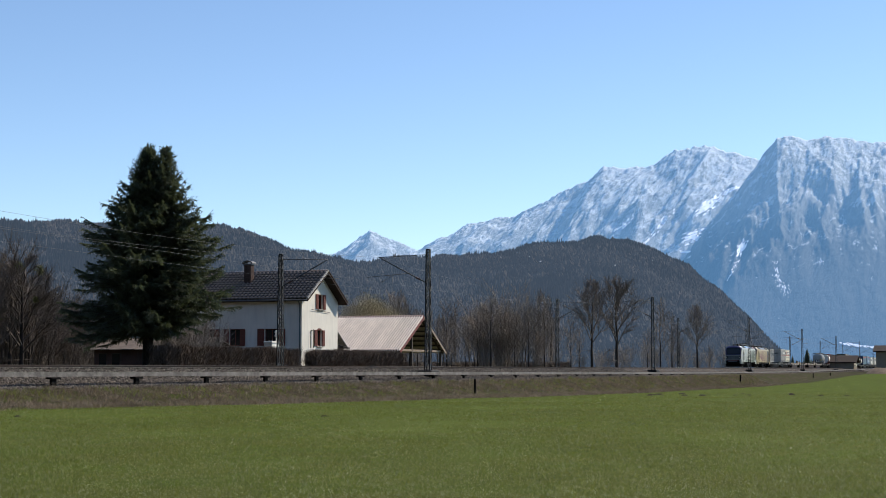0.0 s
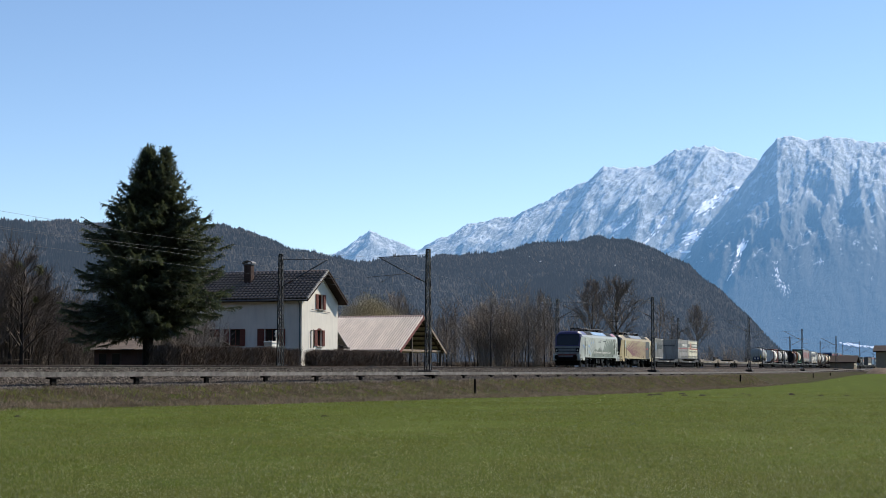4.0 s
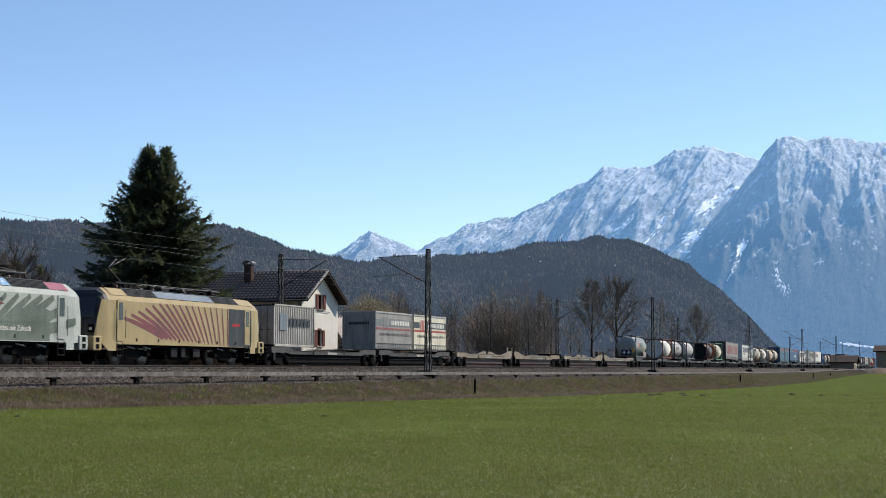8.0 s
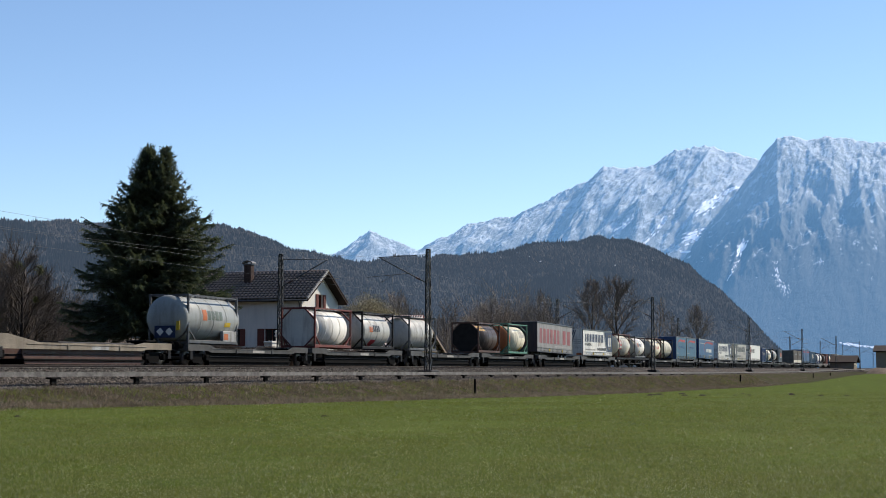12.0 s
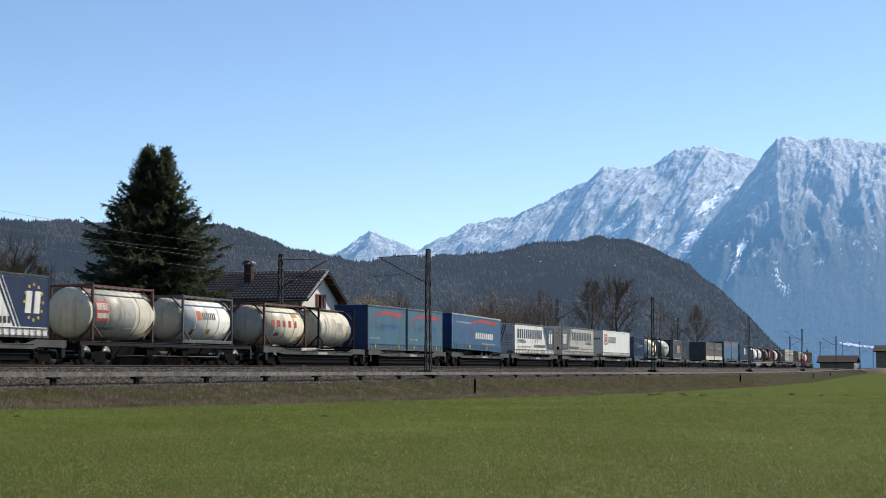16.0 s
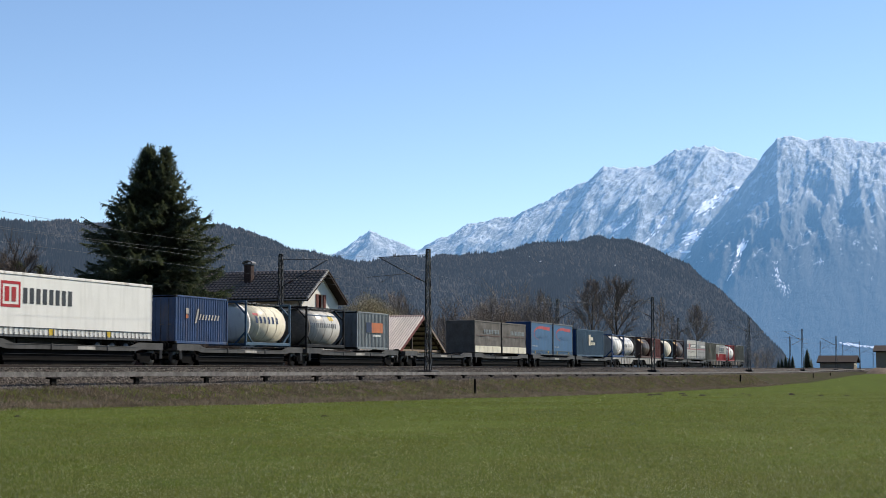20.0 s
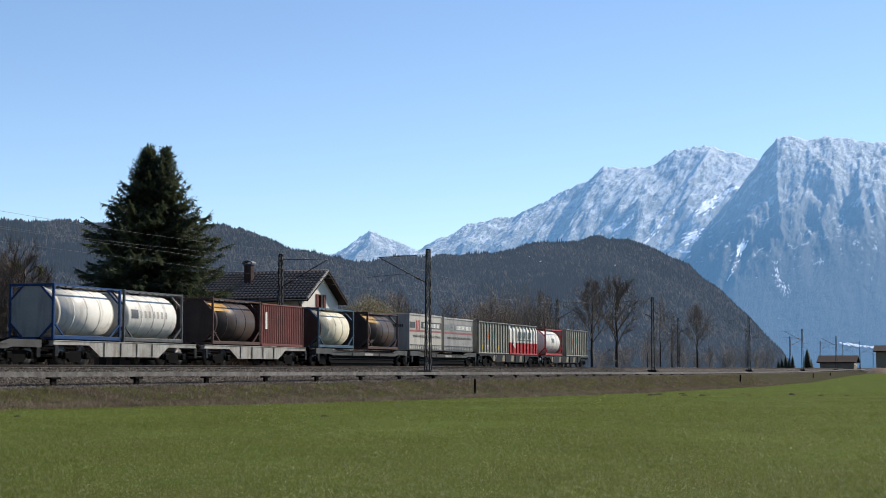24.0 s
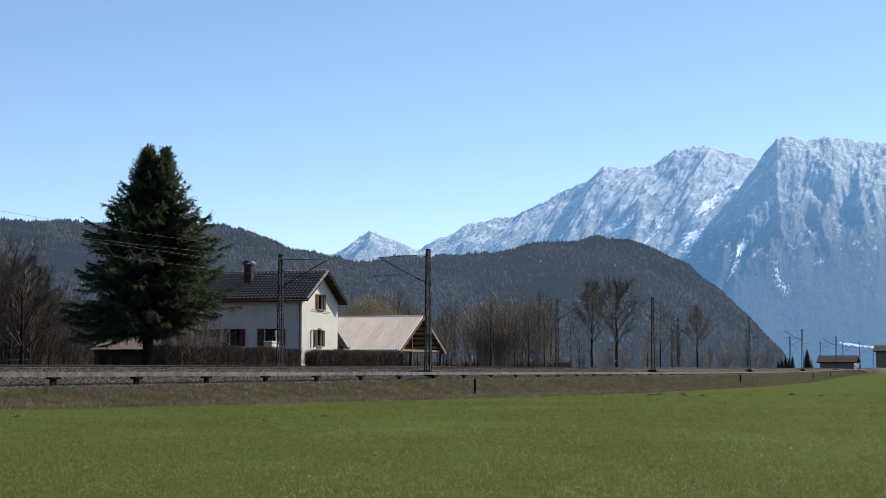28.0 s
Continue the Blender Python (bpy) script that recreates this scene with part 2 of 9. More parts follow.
M_ROSE = paint("rose", (0.42, 0.16, 0.2), 0.4, 0.1)
M_INSUL = mat("insulator", (0.12, 0.06, 0.04), 0.3, 0, 0.2, 5, 0, 10, spec=0.5)
def stones_material():
    """Crushed stone: cells of different tone, with the shade in the gaps put into the colour."""
    m = bpy.data.materials.new("ballast")
    m.use_nodes = True
    n, l = m.node_tree.nodes, m.node_tree.links
    b = n["Principled BSDF"]
    b.inputs["Roughness"].default_value, b.inputs["Specular IOR Level"].default_value = 0.9, 0.15
    tc = n.new("ShaderNodeTexCoord")
    v = n.new("ShaderNodeTexVoronoi")
    v.inputs["Scale"].default_value = 11.0
    l.new(tc.outputs["Object"], v.inputs["Vector"])
    sep = n.new("ShaderNodeSeparateColor")
    l.new(v.outputs["Color"], sep.inputs[0])
    tone = n.new("ShaderNodeValToRGB")
    tone.color_ramp.elements[0].color, tone.color_ramp.elements[1].color = (0.04, 0.031, 0.025, 1), (0.19, 0.155, 0.125, 1)
    l.new(sep.outputs[0], tone.inputs[0])
    gap = n.new("ShaderNodeMapRange")
    gap.inputs["From Min"].default_value, gap.inputs["From Max"].default_value = 0.3, 0.75
    gap.inputs["To Min"].default_value, gap.inputs["To Max"].default_value = 1.0, 0.12
    l.new(v.outputs["Distance"], gap.inputs["Value"])
    mx = n.new("ShaderNodeMix")
    mx.data_type, mx.blend_type = "RGBA", "MULTIPLY"
    mx.inputs["Factor"].default_value = 1.0
    l.new(tone.outputs[0], mx.inputs["A"])
    l.new(gap.outputs[0], mx.inputs["B"])
    l.new(mx.outputs["Result"], b.inputs["Base Color"])
    bp = n.new("ShaderNodeBump")
    bp.inputs["Strength"].default_value, bp.inputs["Distance"].default_value, bp.invert = 1.0, 0.08, True
    l.new(v.outputs["Distance"], bp.inputs["Height"])
    l.new(bp.outputs[0], b.inputs["Normal"])
    return m


M_BALLAST = stones_material()
M_STONE = mat("ballast stones", (0.175, 0.15, 0.125), 0.9, 0, 0.4, 6.0, 0.3, 40, islands=0.7)
M_CONCRETE = mat("concrete", (0.33, 0.31, 0.28), 0.85, 0, 0.3, 2.0, 0.3, 25)
M_DUCT = mat("duct concrete", (0.22, 0.207, 0.19), 0.8, 0, 0.5, 2.2, 0.2, 25, objects=0.15)
M_BARK = mat("bark", (0.05, 0.04, 0.033), 0.9, 0, 0.4, 4.0, 0.5, 20, objects=0.3)
M_TWIG = mat("twigs", (0.22, 0.19, 0.165), 0.9, 0, 0.3, 1.0, 0.0, 8, objects=0.3)
M_HEDGE = mat("bare hedge twigs", (0.17, 0.13, 0.102), 0.9, 0, 0.35, 1.5, 0, 8, islands=0.45)
# Lighter copy of the twigs; sunlight on the grove is put into its colour.
M_BRUSH = mat("sunlit brushwood", (0.3, 0.25, 0.2), 0.9, 0, 0.3, 1.0, 0.0, 8, objects=0.3)
M_NEEDLE = leafy(mat("spruce needles", (0.085, 0.112, 0.075), 0.7, 0, 0.4, 1.2, 0, 9, islands=0.5, other=(0.1, 0.108, 0.072), spec=0.25), (0.1, 0.12, 0.055), 0.4)
# Darker copy of the twigs; shade in the left wood is in its colour.
M_DIMTWIG = mat("shade-darkened twigs", (0.115, 0.094, 0.078), 0.9, 0, 0.3, 1.0, 0.0, 8, objects=0.3)
M_BUD = mat("budding willow", (0.46, 0.385, 0.22), 0.9, 0, 0.3, 1.0, 0, 8, islands=0.4)
M_RENDER = mat("house render", (0.7, 0.665, 0.585), 0.85, 0, 0.1, 0.8, 0.15, 40, dirt=(0.55, 0.53, 0.47))
M_SHUTTER = mat("red-brown shutter", (0.16, 0.055, 0.04), 0.6, 0, 0.25, 2.0, 0.1, 25, stretch=(1, 1, 8))
M_TIMBER = mat("dark timber", (0.038, 0.024, 0.017), 0.75, 0, 0.3, 2.0, 0.2, 20, stretch=(1, 1, 6))
M_TILE = mat("roof tile", (0.2, 0.15, 0.112), 0.28, 0, 0.4, 2.0, 0.1, 18, islands=0.35, objects=0.5, spec=0.6)
M_BRICK = mat("chimney brick", (0.1, 0.066, 0.054), 0.85, 0, 0.35, 3.0, 0.3, 20, objects=0.25)
M_BARN = mat("pale red sheet roof", (0.74, 0.655, 0.59), 0.5, 0, 0.15, 0.8, 0.05, 20, stretch=(1, 6, 1), objects=0.08)
M_SHED = mat("weathered shed roof", (0.19, 0.15, 0.12), 0.85, 0, 0.3, 1.5, 0.2, 20)
M_POST = mat("weathered post", (0.1, 0.085, 0.07), 0.85, 0, 0.3, 2.0, 0.2, 20, stretch=(1, 1, 6))
M_SOIL = mat("dark soil", (0.035, 0.026, 0.018), 0.95, 0, 0.4, 4.0, 0.5, 25)
M_WOOD = mat("grey wood", (0.3, 0.24, 0.18), 0.8, 0, 0.3, 2.0, 0.2, 20, stretch=(1, 1, 6))
M_GRASS = leafy(mat("grass blades", (0.112, 0.164, 0.027), 0.55, 0, 0.4, 0.5, 0, 5, islands=0.9, other=(0.152, 0.15, 0.038), spec=0.14), (0.185, 0.215, 0.04), 0.4)
# Pale colour stands in for sun glints on the grass.
M_PALEBLADE = leafy(mat("pale glint blades", (0.52, 0.53, 0.3), 0.4, 0, 0.3, 0.6, 0, 5, islands=0.55, spec=0.35), (0.45, 0.48, 0.22), 0.35)
M_STRAW = leafy(mat("dead grass", (0.23, 0.18, 0.135), 0.7, 0, 0.3, 0.6, 0, 5, islands=0.9, other=(0.07, 0.055, 0.038), spec=0.25), (0.2, 0.16, 0.1), 0.3)
M_MISTLE = mat("mistletoe", (0.12, 0.125, 0.04), 0.8, 0, 0.3, 2.0, 0, 9, islands=0.4)
M_SNOW = mat("old snow", (0.75, 0.77, 0.8), 0.8, 0, 0.05, 0.05, 0, 1)
# ---- ground ----
def smooth(a, b, x):
    t = min(1.0, max(0.0, (x - a) / (b - a)))
    return t * t * (3 - 2 * t)


FIELD_Y = (-400, 0, 50, 70, 91, 134, 200, 262, 340, 450, 700, 5000)
FIELD_Z = (-1.5, -1.55, -1.3, -1.45, -1.65, -2.05, -2.3, -2.3, -1.5, -0.9, -0.5, -0.4)


def field_z(y):
    return EYE + float(np.interp(y, FIELD_Y, FIELD_Z))


def land(u, d):
    """Height of the ground: the meadow, the bank, the formation, the land beyond."""
    x, y = spot(u, d)
    f = field_z(y) + 0.04 * noise.noise((x * 0.09, y * 0.09, 0.0))
    if d < -13.0:
        return f
    foot = EYE - 0.72
    if d < -7.3:
        t = smooth(-11.6, -7.2, d)
        return f + (foot - f) * t + 0.07 * noise.noise((u * 0.5, d * 0.9, 3.0)) * (1 if d > -12 else 0)
    if d < -4.9:
        return foot + (EYE - 0.12 - foot) * smooth(-7.0, -4.7, d)
    if d < 4.2:
        return EYE - 0.12
    if d < 6.0:
        return EYE - 0.12 - 0.25 * smooth(4.2, 6.0, d)
    return EYE - 0.37 + 0.1 * noise.noise((u * 0.1, d * 0.1, 0.0)) * smooth(6, 12, d)


def bank_edge(u):
    """Where the meadow ends and the bank begins, across the line."""
    return -11.2 - 3.0 * smooth(56, 74, u) * (1 - 0.6 * smooth(105, 160, u))


def ground_material():
    m = mat("meadow and bank", (0.094, 0.124, 0.023), 1.0, 0, 0.42, 0.3, 0.4, 14, other=(0.07, 0.088, 0.018), spec=0.02)
    n, l = m.node_tree.nodes, m.node_tree.links
    b = n["Principled BSDF"]
    green = b.inputs["Base Color"].links[0].from_socket
    tc = n["Texture Coordinate"]
    sep = n.new("ShaderNodeSeparateXYZ")
    l.new(tc.outputs["Object"], sep.inputs[0])
    wob = n.new("ShaderNodeTexNoise")
    wob.inputs["Scale"].default_value, wob.inputs["Detail"].default_value = 0.5, 6
    l.new(tc.outputs["Object"], wob.inputs["Vector"])
    add = n.new("ShaderNodeMath")
    add.operation = "MULTIPLY_ADD"
    l.new(wob.outputs[0], add.inputs[0])
    add.inputs[1].default_value = 2.4
    l.new(sep.outputs["Y"], add.inputs[2])
    edge = n.new("ShaderNodeMapRange")
    edge.inputs["From Min"].default_value, edge.inputs["From Max"].default_value = -10.3, -9.6
    wide = n.new("ShaderNodeMapRange")
    wide.interpolation_type = "SMOOTHSTEP"
    wide.inputs["From Min"].default_value, wide.inputs["From Max"].default_value = 56, 74
    wide.inputs["To Max"].default_value = 3.0
    l.new(sep.outputs["X"], wide.inputs["Value"])
    back = n.new("ShaderNodeMapRange")
    back.interpolation_type = "SMOOTHSTEP"
    back.inputs["From Min"].default_value, back.inputs["From Max"].default_value = 105, 160
    back.inputs["To Min"].default_value, back.inputs["To Max"].default_value = 1.0, 0.4
    l.new(sep.outputs["X"], back.inputs["Value"])
    shift = n.new("ShaderNodeMath")
    shift.operation = "MULTIPLY_ADD"
    l.new(wide.outputs[0], shift.inputs[0])
    l.new(back.outputs[0], shift.inputs[1])
    l.new(add.outputs[0], shift.inputs[2])
    l.new(shift.outputs[0], edge.inputs["Value"])
    straw = n.new("ShaderNodeTexNoise")
    straw.inputs["Scale"].default_value, straw.inputs["Detail"].default_value = 1.4, 7
    l.new(tc.outputs["Object"], straw.inputs["Vector"])
    ramp = n.new("ShaderNodeValToRGB")
    ramp.color_ramp.elements[0].position, ramp.color_ramp.elements[0].color = 0.4, (0.04, 0.05, 0.012, 1)
    ramp.color_ramp.elements[1].position, ramp.color_ramp.elements[1].color = 0.66, (0.09, 0.07, 0.05, 1)
    e = ramp.color_ramp.elements.new(0.52)
    e.color = (0.04, 0.032, 0.022, 1)
    l.new(straw.outputs[0], ramp.inputs[0])
    mx = n.new("ShaderNodeMix")
    mx.data_type = "RGBA"
    l.new(edge.outputs[0], mx.inputs["Factor"])
    l.new(green, mx.inputs["A"])
    l.new(ramp.outputs[0], mx.inputs["B"])
    l.new(mx.outputs["Result"], b.inputs["Base Color"])
    return m


def sheet(us, ds, height):
    g = Geo()
    for u in us:
        for d in ds:
            g.v.append((u, d, height(u, d)))
    n = len(ds)
    for i in range(len(us) - 1):
        for j in range(n - 1):
            a = i * n + j
            g.f.append((a, a + n, a + n + 1, a + 1))
            g.s.append(True)
    return g


us = sorted(set([-5200, -3500, -2000, -1200, -800, -600] + list(range(-560, 0, 20)) + [x * 2.0 for x in range(0, 200)] + list(range(400, 1000, 20)) + [1000, 1300, 1700, 2300, 3200, 4200, 5200]))
ds = sorted(set([-4500, -2500, -1400, -800, -400, -250] + list(range(-180, -14, 6)) + [-14 + 0.5 * k for k in range(0, 42)] + list(range(8, 40, 4)) + [50, 80, 140, 260, 500, 1000, 2000, 3200, 4700]))
ground = part("ground", sheet(us, ds, land), ground_material(), at=along(0, 0, 0))
tagged(ground, "spring meadow with short green grass and a straw-brown railway bank", "ground", kind="structure")

# ballast bed over the formation
def bed(u, d):
    if d < -5.0:
        return land(u, d) + 0.05 + (0.05 - (-d - 5.0) * 0.034)
    return EYE + 0.0 + 0.012 * noise.noise((u * 4, d * 4, 0)) if d < 3.4 else EYE - 0.03 * (d - 3.4) / 0.4 - 0.35 * smooth(3.8, 5.2, d)


bed_us = [-560 + 40 * k for k in range(14)] + [x * 1.0 for x in range(0, 260)] + [260 + 10 * k for k in range(90)]
ballast = part("ballast_bed", sheet(bed_us, [-7.9, -7.5, -7.1, -6.7, -6.3, -5.9, -5.5, -5.1, -4.8, -4.4, -3.6, -2, 0, 2, 3.4, 3.8, 4.4, 5.1], bed), M_BALLAST, at=along(0, 0, 0))
tagged(ballast, "grey crushed-stone ballast bed under two tracks", "ballast", kind="structure")

g = Geo()
rnd = random.Random(5)
for k in range(30000):
    u = 42 + 130 * rnd.random() ** 1.4
    d = rnd.uniform(-7.9, -3.6)
    s = rnd.uniform(0.03, 0.07)
    z = bed(u, d) + s * 0.3
    a = rnd.random() * 6
    c, q = math.cos(a) * s, math.sin(a) * s
    g.add([(u + c, d + q, z), (u - q, d + c, z + s * 0.2), (u - c, d - q, z), (u + q, d - c, z - s * 0.1), (u + s * 0.2, d, z + s * 0.8), (u, d, z - s * 0.7)],
          [(0, 1, 4), (1, 2, 4), (2, 3, 4), (3, 0, 4), (1, 0, 5), (2, 1, 5), (3, 2, 5), (0, 3, 5)])
tagged(part("ballast_stone", g, M_STONE, at=along(0, 0, 0)), "loose grey ballast stones along the track shoulder", "ballast", kind="stuff")

# rails: head, web and foot in one profile
RAIL_PROFILE = [(-0.07, -0.172), (0.07, -0.172), (0.07, -0.16), (0.012, -0.14), (0.012, -0.045), (0.036, -0.035), (0.036, -0.004), (0.03, 0.0), (-0.03, 0.0), (-0.036, -0.004), (-0.036, -0.035), (-0.012, -0.045), (-0.012, -0.14), (-0.07, -0.16)]
rail_mesh = Geo().prism_x(RAIL_PROFILE, -560, 1400).mesh("rail")
rail_mesh.materials.append(M_RUST)
head_mesh = Geo().prism_x([(-0.028, 0.0), (0.028, 0.0), (0.028, 0.003), (-0.028, 0.003)], -560, 1400).mesh("railhead")
head_mesh.materials.append(M_RAIL)
for centre, tag in ((-2.7, "near"), (1.3, "far")):
    t = thing("railway_track", "standard-gauge steel railway track on concrete sleepers in grey ballast", "railway track", along(0, centre, RAIL), "pair of tracks", "structure")
    for y in (-0.753, 0.753):
        r_ = part("rail", rail_mesh, None, t, "rusty brown rail", at=pose(0, y, 0))
        part("running_surface", head_mesh, None, r_, "polished rail head")
    sleeper = Geo().cbox(-0.13, 0.13, -1.3, 1.3, -0.37, -0.174, 0.03).mesh("sleeper")
    sleeper.materials.append(M_CONCRETE)
    for k in range(150 if tag == "near" else 60):
        part("sleeper", sleeper, None, t, at=pose(44 + 0.6 * k, 0, 0))

# cable duct on posts
DUCT_U = (-200, 55, 108, 190, 255, 330, 425, 900)
DUCT_Z = (-0.17, -0.18, -0.28, -0.47, -0.54, -0.52, -0.22, -0.17)


def duct_z(u):
    return EYE + float(np.interp(u, DUCT_U, DUCT_Z))


DUCT_D = -7.0
duct = thing("cable_duct", "long grey concrete cable duct carried on short dark posts", "cable duct", along(0, 0, 0), kind="structure")
step = 6.12
post_mesh = Geo().cbox(-0.16, 0.16, -0.06, 0.06, -0.62, -0.2, 0.015).cbox(-0.32, 0.32, -0.14, 0.14, -0.2, -0.125, 0.015).mesh("post")
post_mesh.materials.append(M_BLACK)
u = 58.9 - step * 12
k = 0
while u < 470:
    a, b = duct_z(u), duct_z(u + step)
    part("duct_segment", Geo().add([(u, DUCT_D - 0.15, a - 0.1), (u + step - 0.012, DUCT_D - 0.15, b - 0.1), (u + step - 0.012, DUCT_D + 0.15, b - 0.1), (u, DUCT_D + 0.15, a - 0.1),
                                    (u, DUCT_D - 0.15, a + 0.085), (u + step - 0.012, DUCT_D - 0.15, b + 0.085), (u + step - 0.012, DUCT_D + 0.15, b + 0.085), (u, DUCT_D + 0.15, a + 0.085)],
                                   [(3, 2, 1, 0), (4, 5, 6, 7), (0, 1, 5, 4), (1, 2, 6, 5), (2, 3, 7, 6), (3, 0, 4, 7)]), M_DUCT, duct)
    part("duct_post", post_mesh, None, duct, at=pose(u, DUCT_D, a))
    u += step

# ---- hills and mountains ----
def column(px):
    """Sideways place per metre of depth for a bearing given as a column of the view."""
    return (px - 784) / 2746.0


def hill_material(name, conifer, leafless):
    return mat(name, conifer, 0.95, 0, 0.35, 0.004, 0, 0.05, other=leafless, islands=0.4, spec=0.0)


# Imitates distance haze by an even glow of the material.
def haze_glow(m, colour, strength):
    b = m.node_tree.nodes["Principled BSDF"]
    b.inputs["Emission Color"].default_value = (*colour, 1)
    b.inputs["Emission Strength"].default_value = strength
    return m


def relief(x, y, cell):
    """Ridged noise over several scales, drawn out down the slope."""
    r, a, f = 0.0, 1.0, 1.0 / cell
    for o in range(7):
        r += a * (1 - 2 * abs(noise.noise((x * f, y * f * 0.33, 7.0 * o))))
        a *= 0.56
        f *= 2.05
    return r


def slope_point(px, t, crest, foot_y, crest_y, rough, cell, power, jag=0.0, shear=0.0):
    """A point of a slope that climbs from its foot (t = 0) to its crest (t = 1); its ribs lean by shear."""
    y = foot_y + (crest_y - foot_y) * t
    x = column(px) * y
    own = max(0.0, crest(px))
    if jag and t < 0.97:
        soft = sum(max(0.0, crest(px + o)) for o in (-110, -70, -35, 35, 70, 110)) / 6
        own += (soft - own) * (1 - smooth(0.62, 0.97, t))
    top = own * (crest_y / 2746.0)
    if t <= 1:
        z = top * (t ** power)
        amp = rough * math.sin(math.pi * min(1, t * 0.93)) * min(1.0, top / 120) * (0.2 + 0.8 * smooth(0.3, 0.7, t))
    else:
        z, amp = top * (1 - (t - 1) * 6), rough * 0.3
    z += amp * (relief(x + shear * (1 - t), y, cell) - 0.9)
    if jag:
        z += jag * smooth(0.75, 1.0, t) * (noise.noise((x * 0.012, y * 0.012, 5.0)) + 0.6 * noise.noise((x * 0.035, y * 0.035, 9.0)) + 0.5 * noise.noise((x * 0.1, y * 0.1, 2.0)))
    return x, y, EYE + z


def range_mesh(xs, rows, *shape):
    g = Geo()
    n = rows + 5
    for px in xs:
        for j in range(n):
            g.v.append(slope_point(px, j / (rows - 1), *shape))
    for i in range(len(xs) - 1):
        for j in range(n - 1):
            a = i * n + j
            g.f.append((a, a + n, a + n + 1, a + 1))
            g.s.append(True)
    return g


def profile(points, trees=0.0):
    """Crest heights by bearing, less the height of the trees that stand on it."""
    xs, ys = zip(*points)
    return lambda px: 654 - trees - float(np.interp(px, xs, ys))


main_hill = profile(((480, 530), (580, 478), (700, 469), (820, 462), (900, 451), (960, 434), (1060, 425), (1110, 431), (1160, 447), (1220, 482), (1260, 516), (1300, 548), (1340, 583), (1378, 625), (1400, 660)), 11.0)
left_hill = profile(((-200, 400), (0, 397), (50, 402), (150, 396), (300, 400), (400, 413), (480, 432), (540, 450), (600, 474), (700, 540), (760, 640)), 7.0)
back_range = profile(((400, 560), (560, 480), (600, 450), (655, 412), (700, 432), (740, 444), (790, 424), (820, 404), (870, 394), (930, 379), (1000, 344), (1070, 299), (1130, 296), (1160, 292), (1200, 264), (1250, 262), (1300, 268), (1340, 275), (1420, 330), (1600, 460)))
front_massif = profile(((1060, 650), (1130, 560), (1200, 470), (1240, 420), (1300, 345), (1350, 280), (1380, 242), (1430, 247), (1500, 249), (1568, 252), (1700, 270), (1850, 320)))

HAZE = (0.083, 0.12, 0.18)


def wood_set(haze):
    """Hillside, conifers and bare wood, with so much haze put in as glow."""
    return (haze_glow(hill_material("wooded hillside", (0.022, 0.021, 0.018), (0.03, 0.025, 0.02)), HAZE, haze),
            haze_glow(mat("far forest", (0.01, 0.013, 0.009), 0.95, 0, 0.3, 0.006, 0, 0.05, other=(0.024, 0.02, 0.016), islands=0.3, spec=0.0), HAZE, haze),
            haze_glow(mat("far leafless wood", (0.062, 0.052, 0.042), 0.95, 0, 0.35, 0.008, 0, 0.06, other=(0.03, 0.026, 0.021), islands=0.5, spec=0.0), HAZE, haze))


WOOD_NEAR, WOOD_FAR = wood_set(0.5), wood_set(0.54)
M_FARSNOW = haze_glow(mat("far snow", (0.85, 0.86, 0.88), 0.9, 0, 0.1, 0.02, 0, 0.1), (0.08, 0.178, 0.35), 0.9)


